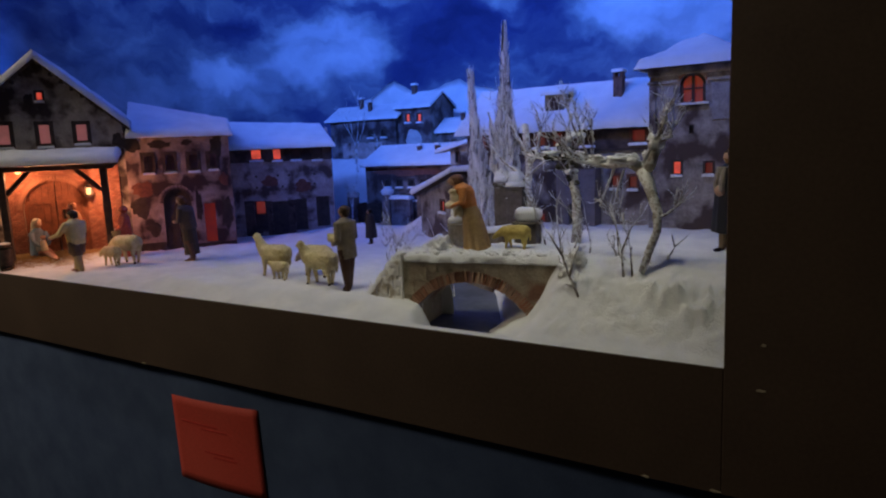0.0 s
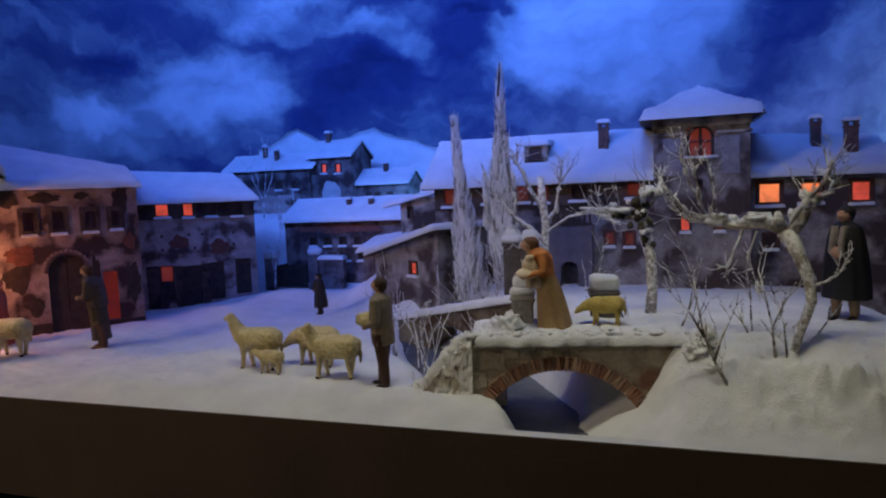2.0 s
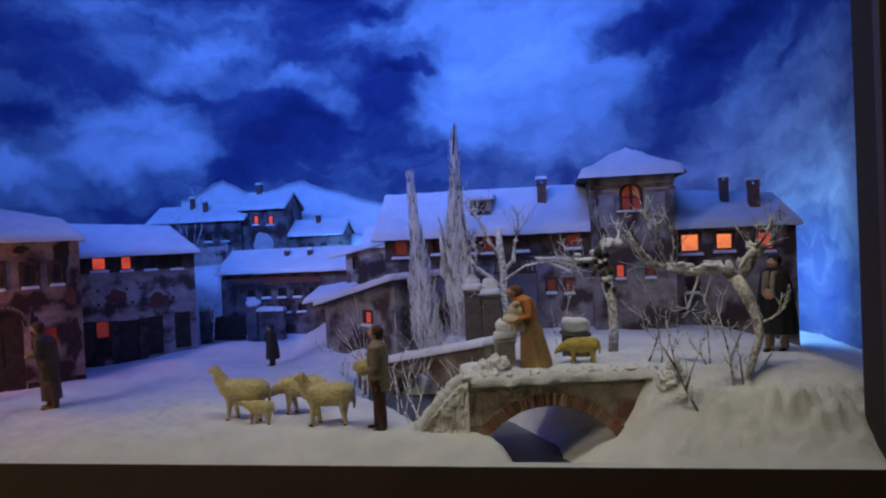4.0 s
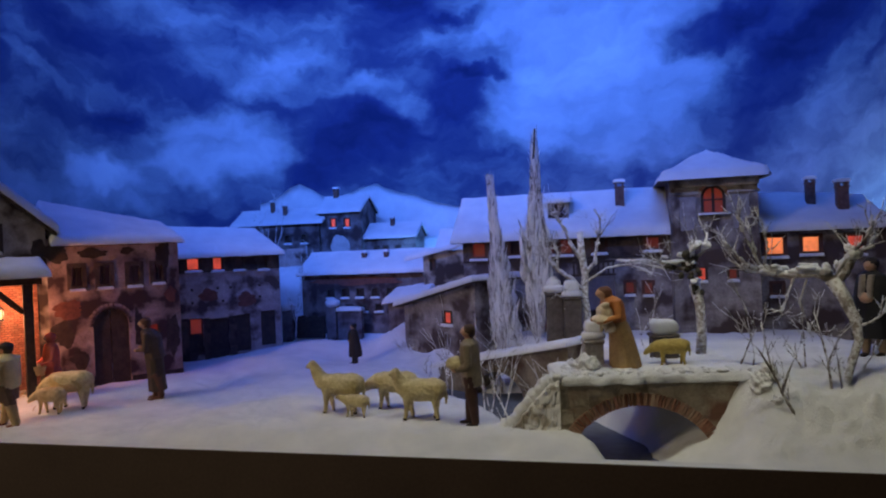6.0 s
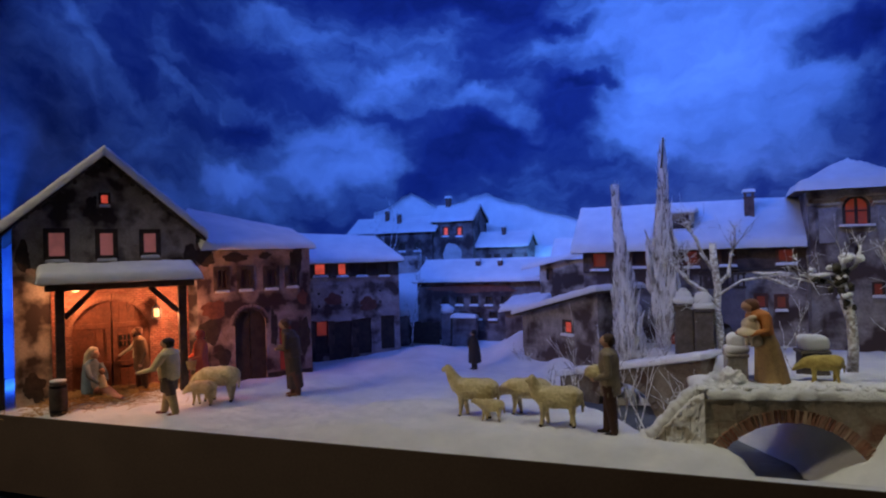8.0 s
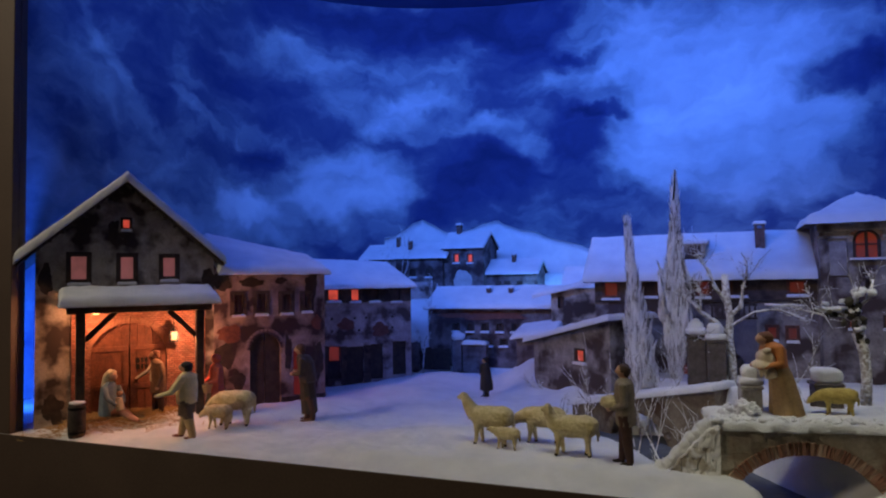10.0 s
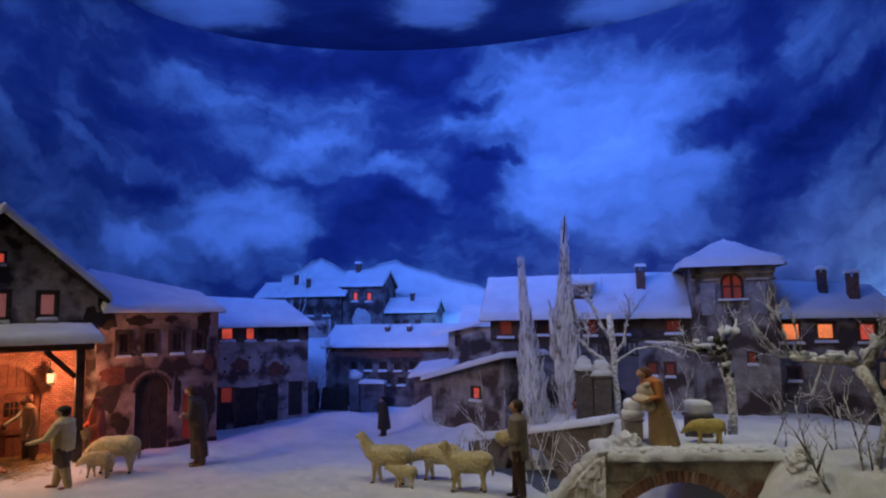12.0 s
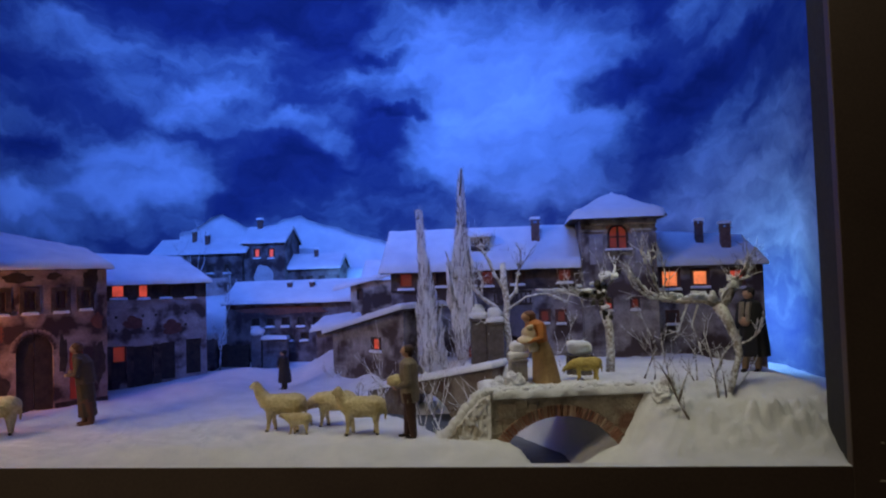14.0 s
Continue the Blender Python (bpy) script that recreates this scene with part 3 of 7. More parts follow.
# darker plaster for single patches and the strips at a wall's foot
DARK_PLASTER = surface("dark_plaster", (0.035, 0.024, 0.02), (0.085, 0.058, 0.046), 45, 0.9, 0.6, 0.002, 220)
CHIMNEY = surface("sooty_chimney_brick", (0.09, 0.045, 0.035), (0.24, 0.13, 0.10), 90, 0.9, 0.8, 0.002, 240)


def window(house, u, z, w, h, pane, sill=True, depth=0.008, frame=WOOD_DARK, bars=0, surround=0.0, y=0.0):
    """A window in a hole of the facade, middle at u, z: frame, pane and snowy sill."""
    bm = bmesh.new()
    t = max(0.0022, 0.07 * w)
    o = surround
    for a, b in (((u - w / 2 - o, -0.0025, z - h / 2 - o), (u - w / 2 + t, 0.006, z + h / 2 + o)), ((u + w / 2 - t, -0.0025, z - h / 2 - o), (u + w / 2 + o, 0.006, z + h / 2 + o)),
                 ((u - w / 2 + t, -0.0025, z + h / 2 - t), (u + w / 2 - t, 0.006, z + h / 2 + o)), ((u - w / 2 + t, -0.0025, z - h / 2 - o), (u + w / 2 - t, 0.006, z - h / 2 + t))):
        add_box(bm, (a[0], a[1] + y, a[2]), (b[0], b[1] + y, b[2]))
    for i in range(bars):
        c = u - w / 2 + w * (i + 1) / (bars + 1)
        add_box(bm, (c - t * 0.35, 0.001 + y, z - h / 2 + t), (c + t * 0.35, 0.006 + y, z + h / 2 - t))
    win = part("window", bm, frame, house)
    part("pane", boxes(((u - w / 2 + 0.0005, depth + y, z - h / 2 + 0.0005), (u + w / 2 - 0.0005, depth + 0.002 + y, z + h / 2 - 0.0005))), pane, win)
    if sill:
        e = w * 0.16
        part("window_sill", slab((u - w / 2 - e, -0.010 + y, z - h / 2 - o - 0.001), (u + w / 2 + e, -0.010 + y, z - h / 2 - o - 0.001), (u + w / 2 + e, 0.001 + y, z - h / 2 - o - 0.001), (u - w / 2 - e, 0.001 + y, z - h / 2 - o - 0.001), 0.005, 12, 8, 0.001, u * 30, 0.003), SNOW, win, "snow lying on the sill")
    return win


def chimney(house, u, y, z, w, h, cap=True, material=CHIMNEY):
    bm = boxes(((u - w / 2, y - w / 2, z - 0.03), (u + w / 2, y + w / 2, z + h * 0.72)), ((u - w * 0.6, y - w * 0.6, z + h * 0.72), (u + w * 0.6, y + w * 0.6, z + h * 0.78)),
               ((u - w * 0.5, y - w * 0.5, z + h * 0.78), (u - w * 0.25, y + w * 0.5, z + h * 0.94)), ((u + w * 0.25, y - w * 0.5, z + h * 0.78), (u + w * 0.5, y + w * 0.5, z + h * 0.94)),
               ((u - w * 0.62, y - w * 0.62, z + h * 0.94), (u + w * 0.62, y + w * 0.62, z + h)))
    c = part("chimney", bm, material, house)
    if cap:
        e = w * 0.68
        part("snow_cap", slab((u - e, y - e, z + h), (u + e, y - e, z + h), (u + e, y + e, z + h), (u - e, y + e, z + h), 0.007, 10, 10, 0.001, u * 40, 0.006), SNOW, c)
    return c


def shell(house, w, d, h, holes, wall, t=0.012, z0=-0.06):
    """Four walls, the front one pierced."""
    part("wall", panel(w, h, holes, t, z0), wall, house)
    part("wall", boxes(((0, t + 0.0005, z0), (t, d, h))), wall, house)
    part("wall", boxes(((w - t, t + 0.0005, z0), (w, d, h))), wall, house)
    part("wall", boxes(((t + 0.0005, d - t, z0), (w - t - 0.0005, d, h))), wall, house)


def roof(house, w, d, he, hr, over=0.018, side=0.012, snow=0.02, seed=0.0, ridge_at=0.5, left=None, right=None, hr2=None, inset=0.0):
    """A saddle roof along the facade with its quilt of snow."""
    l, r = (-side if left is None else left), (w + side if right is None else right)
    yr = d * ridge_at
    snow *= 0.75
    slope = (hr - he) / yr
    ze = he - over * slope
    h2r = hr if hr2 is None else hr2
    ri = r - inset
    bm = bmesh.new()
    for y0, z0 in ((-over, ze), (d + over, he - over * (hr - he) / (d - yr))):
        v = [bm.verts.new(p) for p in ((l, y0, z0), (r, y0, z0), (ri, yr, h2r), (l, yr, hr), (l, y0, z0 - 0.005), (r, y0, z0 - 0.005), (ri, yr, h2r - 0.005), (l, yr, hr - 0.005))]
        for f in ((0, 1, 2, 3), (7, 6, 5, 4), (0, 4, 5, 1), (1, 5, 6, 2), (3, 2, 6, 7), (0, 3, 7, 4)):
            bm.faces.new([v[i] for i in f])
    rf = part("roof", bm, WOOD_DARK, house)
    e = 0.004
    part("roof_snow", slab((l - e, -over - e, ze), (r + e, -over - e, ze), (ri + e, yr + 0.006, h2r + 0.002), (l - e, yr + 0.006, hr + 0.002), snow, 34, 16, 0.003, seed, snow * 0.8), SNOW, rf, "thick snow on the roof", True)
    part("roof_snow", slab((l - e, yr - 0.006, hr + 0.002), (ri + e, yr - 0.006, h2r + 0.002), (r + e, d + over, he), (l - e, d + over, he), snow, 20, 10, 0.003, seed + 5, snow * 0.8), SNOW, rf, "thick snow on the roof", True)
    hr = min(hr, h2r)
    gab = []
    for x0, x1 in ((0.0005, 0.010), (w - 0.010, w - 0.0005)):
        gm = bmesh.new()
        gab.append(gm)
        a = [gm.verts.new(p) for p in ((x0, 0.001, he - 0.004), (x0, d - 0.001, he - 0.004), (x0, yr, hr - 0.006))]
        b = [gm.verts.new(p) for p in ((x1, 0.001, he - 0.004), (x1, d - 0.001, he - 0.004), (x1, yr, hr - 0.006))]
        gm.faces.new(a)
        gm.faces.new(b[::-1])
        for i in range(3):
            gm.faces.new((a[i], b[i], b[(i + 1) % 3], a[(i + 1) % 3]))
    return rf, gab


def place(x, y, z, dx, dy):
    return pose(x, y, z, 0, 0, math.degrees(math.atan2(dy, dx)))


def hole(u, z, w, h):
    return (u - w / 2, z - h / 2, u + w / 2, z + h / 2)


def patch(house, u, z, w, h, seed, material=PATCH, y=0.0, ragged=1.0):
    """A ragged area on a wall: bare brick where the plaster has come off, unless another material is given."""
    bm = bmesh.new()
    n = 48
    ring = []
    for i in range(n):
        a = 2 * math.pi * i / n
        e = Vector((math.cos(a), math.sin(a), 0))
        r = 1 + ragged * (0.45 * noise.noise(e * 1.6 + Vector((seed, 0, seed))) + 0.15 * noise.noise(e * 4.5 + Vector((seed, 5, 0))) + 0.06 * noise.noise(e * 11 + Vector((0, seed, 0))))
        ring.append((u + w / 2 * r * math.cos(a), z + h / 2 * r * math.sin(a)))
    f = [bm.verts.new((x, y - 0.0018, zz)) for x, zz in ring]
    b = [bm.verts.new((x, y + 0.001, zz)) for x, zz in ring]
    bm.faces.new(f)
    for i in range(n):
        bm.faces.new((f[i], b[i], b[(i + 1) % n], f[(i + 1) % n]))
    return part("brick_patch", bm, material, house, "ragged patch in the plaster, bare red-brown brick where red")


def arch_filler(bm, u, z_spring, z_top, w, rise, thick, n=14):
    """Fills the upper corners of a hole down to a round arch."""
    y0, y1 = 0.0, thick
    arc = [(u - w / 2 * math.cos(math.pi * i / n), z_spring + rise * math.sin(math.pi * i / n)) for i in range(n + 1)]
    fr = [[bm.verts.new((x, y, z)) for x, z in arc] for y in (y0, y1)]
    tp = [[bm.verts.new((x, y, z_top)) for x, z in arc] for y in (y0, y1)]
    for i in range(n):
        bm.faces.new((fr[0][i], fr[0][i + 1], tp[0][i + 1], tp[0][i]))
        bm.faces.new((fr[1][i + 1], fr[1][i], tp[1][i], tp[1][i + 1]))
        bm.faces.new((fr[0][i + 1], fr[0][i], fr[1][i], fr[1][i + 1]))


def voussoirs(parent, u, zs, r, rise, depth, length, n, y, material, name="brick", seed=1, squash=0.80):
    """Bricks set on edge round an arch, each an object on one of a few shared shapes."""
    rnd = random.Random(seed)
    arc = math.pi * r / n
    shapes = []
    for k in range(4):
        bm = bmesh.new()
        add_box(bm, (-arc * squash / 2, -depth, -length / 2), (arc * squash / 2, depth, length / 2), 0, arc * 0.09, rnd)
        me = bpy.data.meshes.new(name)
        bmesh.ops.recalc_face_normals(bm, faces=bm.faces)
        bm.to_mesh(me)
        bm.free()
        me.materials.append(material)
        shapes.append(me)
    for i in range(n):
        a = math.pi * (i + 0.5) / n
        x, z = u - r * math.cos(a), zs + rise * math.sin(a)
        tilt = math.degrees(math.atan2(math.cos(a) * r, math.sin(a) * rise + 1e-6))
        b = new(name, shapes[rnd.randrange(4)])
        b.parent = parent
        b.matrix_basis = pose(x, y + rnd.uniform(-0.0006, 0.0006), z, rnd.uniform(-2, 2), -math.degrees(math.atan2(math.cos(a) / r, math.sin(a) / rise)), 0)


# stable house: its gable faces the square
DX, DY = 0.616, 0.788
SW = 0.446
stable = root("stable_house", place(-1.1674, 0.0173, 1.0, DX, DY), "brown stained two-storey gabled farmhouse with snow roof and lit porch", "house")
c = SW / 2
st_holes = [hole(c - 0.110, 0.404, 0.040, 0.064), hole(c + 0.002, 0.403, 0.035, 0.062), hole(c + 0.106, 0.405, 0.035, 0.055), hole(c, 0.520, 0.020, 0.026), (c - 0.082, -0.06, c + 0.10, 0.262)]
bm = panel(SW, 0.64, st_holes, 0.014, -0.06)
for nx, k in ((1, 1), (-1, -1)):
    e = Vector((0 if nx < 0 else SW, 0, 0.435))
    g = bm.verts[:] + bm.edges[:] + bm.faces[:]
    bmesh.ops.bisect_plane(bm, geom=g, plane_co=e, plane_no=Vector((0.198 * nx, 0, c)).normalized(), clear_outer=True)
bmesh.ops.bisect_plane(bm, geom=bm.verts[:] + bm.edges[:] + bm.faces[:], plane_co=Vector((0.018, 0, 0)), plane_no=Vector((-1, 0, 0)), clear_outer=True)
arch_filler(bm, c + 0.009, 0.170, 0.262, 0.182, 0.086, 0.014)
part("wall", bm, PLASTER_BROWN, stable)
part("wall", boxes(((0.018, 0.0145, -0.06), (0.030, 0.5, 0.44))), PLASTER_BROWN, stable)
part("wall", boxes(((SW - 0.012, 0.0145, -0.06), (SW, 0.5, 0.43))), PLASTER_BROWN, stable)
for (u, z, w, h), p in zip(((c - 0.110, 0.404, 0.040, 0.064), (c + 0.002, 0.403, 0.035, 0.062), (c + 0.106, 0.405, 0.035, 0.055), (c, 0.520, 0.020, 0.026)), (GLOW_PINK, GLOW_PINK, GLOW_PINK, GLOW_ORANGE)):
    window(stable, u, z, w, h, p, True, 0.008, WOOD_DARK, 0, 0.009 if w > 0.03 else 0.004)
patch(stable, c - 0.030, 0.505, 0.026, 0.05, 3.3, surface("dark_bare_patch", (0.03, 0.02, 0.016), (0.07, 0.045, 0.035), 50, 0.9))
# darker patches on the gable front
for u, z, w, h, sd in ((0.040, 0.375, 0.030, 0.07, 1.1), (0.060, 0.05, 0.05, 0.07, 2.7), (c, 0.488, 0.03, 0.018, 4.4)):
    patch(stable, u, z, w, h, sd, DARK_PLASTER, 0.0006)
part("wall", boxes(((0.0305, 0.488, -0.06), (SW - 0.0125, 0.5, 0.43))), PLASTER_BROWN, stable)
patch(stable, c + 0.206, 0.372, 0.034, 0.05, 5.1, DARK_PLASTER)
rf = bmesh.new()
sn = []
for s in (-1, 1):
    x0, x1 = c + s * (c + 0.022), c
    z0, z1 = 0.435 - 0.022 * 0.198 / c, 0.635
    a = [(x0, -0.03, z0), (x0, 0.5, z0), (x1, 0.5, z1), (x1, -0.03, z1)]
    v = [rf.verts.new(p) for p in a] + [rf.verts.new((p[0], p[1], p[2] - 0.008)) for p in a]
    for f in ((0, 1, 2, 3), (7, 6, 5, 4), (0, 4, 5, 1), (1, 5, 6, 2), (2, 6, 7, 3), (3, 7, 4, 0)):
        rf.faces.new([v[i] for i in f])
    sn.append((a, s))
stable_roof = part("roof", rf, WOOD_DARK, stable)
for a, s in sn:
    q = [Vector(p) for p in a]
    q[0] += Vector((s * 0.006, -0.006, 0)); q[1] += Vector((s * 0.006, 0, 0)); q[3] += Vector((-s * 0.006, -0.006, 0.003)); q[2] += Vector((-s * 0.006, 0, 0.003))
    part("roof_snow", slab(q[0], q[3], q[2], q[1], 0.024, 26, 16, 0.0025, s * 3.0, 0.009), SNOW, stable_roof, "thick snow on the roof", True)
for i in range(9):
    for s in (-1, 1):
        f = (i + 0.5) / 9
        x, z = c + s * (c + 0.018) * (1 - f), 0.425 + 0.198 * f
        part("rafter_end", boxes(((x - 0.004, -0.024, z - 0.012), (x + 0.004, 0.0, z - 0.002))), WOOD_DARK, stable_roof)

# middle house in the same row
H1W = 0.325
h1 = root("row_house", place(-1.1674 + DX * SW, 0.0173 + DY * SW, 1.0, DX, DY), "rose plastered row house with fallen plaster and arched door", "house")
h1_wins = [(0.067, 0.300, 0.028, 0.052), (0.133, 0.300, 0.030, 0.052), (0.207, 0.299, 0.030, 0.050), (0.269, 0.300, 0.026, 0.046)]
bm = panel(H1W, 0.40, [hole(*v) for v in h1_wins] + [(0.100, -0.06, 0.188, 0.215), hole(0.245, 0.09, 0.036, 0.13)], 0.014, -0.06)
arch_filler(bm, 0.144, 0.165, 0.215, 0.088, 0.044, 0.014)
part("wall", bm, PLASTER_ROSE, h1)
part("wall", boxes(((H1W - 0.012, 0.0145, -0.06), (H1W, 0.42, 0.40))), PLASTER_ROSE, h1)
for u, z, w, h in h1_wins:
    window(h1, u, z, w, h, PANE_ROSE, True, 0.006, LOFT, 1, 0.009)
part("door", boxes(((0.100, 0.009, -0.05), (0.143, 0.013, 0.212))), WOOD_DARK, h1, "dark arched door leaf")
part("door", boxes(((0.1445, 0.009, -0.05), (0.188, 0.013, 0.212))), WOOD_DARK, h1, "dark arched door leaf")
part("door", boxes(((0.227, 0.008, 0.025), (0.263, 0.012, 0.155))), GLOW_RED, h1, "dim red lit doorway")
patch(h1, 0.022, 0.365, 0.05, 0.055, 1.0, DARK_PLASTER)
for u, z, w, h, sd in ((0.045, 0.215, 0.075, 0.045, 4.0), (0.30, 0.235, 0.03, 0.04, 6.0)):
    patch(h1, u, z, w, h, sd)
# darker patches below the eave, beside the doors and low on the front
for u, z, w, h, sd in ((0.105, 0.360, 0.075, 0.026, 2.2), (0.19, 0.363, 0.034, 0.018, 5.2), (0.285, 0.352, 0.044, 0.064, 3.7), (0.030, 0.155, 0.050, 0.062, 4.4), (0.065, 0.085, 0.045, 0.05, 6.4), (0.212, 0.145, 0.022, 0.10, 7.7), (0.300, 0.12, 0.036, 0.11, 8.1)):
    patch(h1, u, z, w, h, sd, DARK_PLASTER, 0.0006)
part("wall", boxes(((0.0, 0.408, -0.06), (H1W - 0.0125, 0.42, 0.39))), PLASTER_ROSE, h1)
# darker strips along the foot of the front
part("plinth", boxes(((0.0, -0.003, -0.06), (0.098, -0.0003, 0.035))), DARK_PLASTER, h1)
part("plinth", boxes(((0.19, -0.003, -0.06), (H1W, -0.0003, 0.022))), DARK_PLASTER, h1)
rf, g = roof(h1, H1W, 0.42, 0.395, 0.502, 0.02, 0.0, 0.02, 1.0, 0.45, 0.012, H1W + 0.01, 0.434)
for gm in g:
    part("gable", gm, PLASTER_ROSE, h1)
voussoirs(h1, 0.144, 0.165, 0.052, 0.052, 0.003, 0.014, 15, 0.0, PLASTER_ROSE, "arch_stone", 4)

# end house of the row, set back
H2W = 0.40
h2 = root("row_house", place(-0.585 - 0.7 * H2W, 1.02 - 0.714 * H2W, 1.0, 0.7, 0.714), "pale plastered row house with two lit windows and brick patches", "house")
h2_wins = [(H2W - 0.2785, 0.317, 0.039, 0.046), (H2W - 0.203, 0.314, 0.030, 0.046), (H2W - 0.134, 0.312, 0.032, 0.044), (H2W - 0.055, 0.309, 0.032, 0.044)]
doors = [(H2W - 0.30, 0.03, H2W - 0.255, 0.14), (H2W - 0.235, 0.0, H2W - 0.175, 0.135), (H2W - 0.15, 0.02, H2W - 0.105, 0.14), (H2W - 0.07, 0.03, H2W - 0.02, 0.145)]
part("wall", panel(H2W, 0.345, [hole(*v) for v in h2_wins] + doors, 0.012, -0.06), PLASTER_PALE, h2)
part("wall", boxes(((H2W - 0.012, 0.0125, -0.06), (H2W, 0.34, 0.345))), PLASTER_PALE, h2)
for (u, z, w, h), p in zip(h2_wins, (GLOW_ORANGE, GLOW_ORANGE, PANE_DARK, PANE_DARK)):
    window(h2, u, z, w, h, p, True, 0.008, WOOD_DARK, 0, 0.004)
loft = part("loft_front", panel(H2W, 0.344, [hole(*v) for v in h2_wins], 0.002, 0.287), LOFT, h2, "dark timbered loft storey")
loft.matrix_basis = pose(0, -0.0024, 0)
part("loft_band", boxes(((0.0, -0.005, 0.285), (H2W, -0.0002, 0.288)), ((0, -0.006, 0.338), (H2W, -0.0025, 0.345))), WOOD_DARK, h2)
for i, (a, b, cc, d) in enumerate(doors):
    dr = part("door", boxes(((a, 0.008, b - 0.06), (cc, 0.011, d))), WOOD_DARK, h2, "dark timber door")
    if i == 0:
        part("pane", boxes(((a + 0.008, 0.0062, d - 0.048), (a + 0.040, 0.0078, d - 0.003))), GLOW_DEEP, dr, "small red lit opening")
part("pier", boxes(((H2W - 0.2548, -0.002, -0.05), (H2W - 0.2352, -0.0003, 0.138)), ((H2W - 0.1748, -0.002, -0.05), (H2W - 0.1502, -0.0003, 0.138)), ((H2W - 0.335, -0.002, -0.05), (H2W - 0.3002, -0.0003, 0.142))), LOFT, h2, "dark timber door post")
part("wall", boxes(((0.0, 0.0125, -0.06), (0.012, 0.34, 0.345))), PLASTER_PALE, h2)
part("wall", boxes(((0.0125, 0.328, -0.06), (H2W - 0.0125, 0.34, 0.345))), PLASTER_PALE, h2)
for u, z, w, h, sd in ((H2W - 0.236, 0.213, 0.056, 0.038, 1.4), (H2W - 0.112, 0.187, 0.070, 0.044, 7.4)):
    patch(h2, u, z, w, h, sd)
for i, (u, z) in enumerate(((0.285, 0.232), (0.205, 0.232), (0.165, 0.232), (0.10, 0.232), (0.07, 0.232), (0.285, 0.19), (0.24, 0.18), (0.19, 0.19), (0.07, 0.195))):
    part("putlog_hole", boxes(((H2W - u - 0.004, -0.0012, z - 0.004), (H2W - u + 0.004, 0.001, z + 0.004))), WOOD_DARK, h2)
rf, g = roof(h2, H2W, 0.34, 0.345, 0.436, 0.02, 0.012, 0.016, 2.0, 0.5, None, None, 0.418, 0.04)
for gm in g:
    part("gable", gm, PLASTER_PALE, h2)

# long low house across the end of the square
h4 = root("long_house", place(-0.625, 1.27, 1.0, 1, 0), "long low house with brick arcade windows under blue snow", "house")
h4_w = [(0.115 + 0.0585 * i, 0.176, 0.026, 0.030) for i in range(5)] + [(0.13 + 0.058 * i, 0.120, 0.026, 0.024) for i in range(4)]
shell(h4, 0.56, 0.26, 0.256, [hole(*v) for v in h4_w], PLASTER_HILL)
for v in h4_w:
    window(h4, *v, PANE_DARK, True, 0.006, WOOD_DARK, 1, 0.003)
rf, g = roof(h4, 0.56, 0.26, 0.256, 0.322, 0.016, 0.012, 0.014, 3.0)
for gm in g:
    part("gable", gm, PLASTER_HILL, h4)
patch(h4, 0.235, 0.220, 0.32, 0.032, 8.8)
chimney(h4, 0.225, 0.08, 0.285, 0.016, 0.04)
chimney(h4, 0.315, 0.075, 0.285, 0.016, 0.04)


def gate_post(x, y, top):
    ob = root("gate_post", pose(x, y, 1.0), "dark masonry gate post with a round snow cap", "post", "gate posts")
    part("shaft", bevelled(boxes(((-0.018, -0.018, -0.03), (0.018, 0.018, top - 1.018))), 0.002), PLASTER_HILL, ob)
    cap = bmesh.new()
    ball(cap, (0, 0, top - 1.018), (0.027, 0.027, 0.019), 0, 20, 12, None, 0.15, 60)
    part("snow_cap", cap, SNOW, ob, smooth=True)


gate_post(-0.490, 1.235, 1.160)
gate_post(-0.663, 1.225, 1.151)
gate = root("timber_gate", pose(-0.583, 1.232, 1.0), "dark plank gate between two posts", "gate")
for k in range(8):
    part("plank", boxes(((-0.061 + k * 0.0154, -0.004, 0.015), (-0.0472 + k * 0.0154, 0.004, 0.094 + 0.003 * (k % 3)))), WOOD_DARK, gate)
for z in (0.035, 0.075):
    part("gate_rail", boxes(((-0.062, -0.008, z), (0.062, -0.0045, z + 0.010))), WOOD_DARK, gate)
yard = root("yard_wall", pose(-0.470, 1.225, 1.018), "low rosy yard wall with snow on its coping", "wall")
part("wall_face", bevelled(boxes(((0.001, 0.0, -0.03), (0.095, 0.024, 0.098))), 0.002), PLASTER_HILL, yard)
part("snow_cap", slab((-0.002, -0.006, 0.098), (0.098, -0.006, 0.098), (0.098, 0.03, 0.098), (-0.002, 0.03, 0.098), 0.012, 20, 10, 0.002, 71.0, 0.009), SNOW, yard, smooth=True)
annex = root("annex", place(-0.205, 1.03, 1.03, 1, -0.05), "small brown annex under a sloping blue snow roof", "hut")
part("wall", boxes(((0.0, 0.0, -0.05), (0.13, 0.10, 0.128))), PLASTER_HILL, annex)
part("roof_snow", slab((-0.015, -0.02, 0.128), (0.14, -0.02, 0.150), (0.14, 0.11, 0.180), (-0.015, 0.11, 0.158), 0.014, 24, 16, 0.003, 72.0, 0.011), SNOW, annex, "snow on the sloping roof", True)

# upper village
b1 = root("hill_house", place(-1.06, 1.56, 1.2, 1, 0.05), "small hill house with snow roof and two chimneys", "house")
bw = [(0.235, 0.19, 0.026, 0.034), (0.310, 0.19, 0.026, 0.034)]
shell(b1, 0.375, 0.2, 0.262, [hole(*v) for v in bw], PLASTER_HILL)
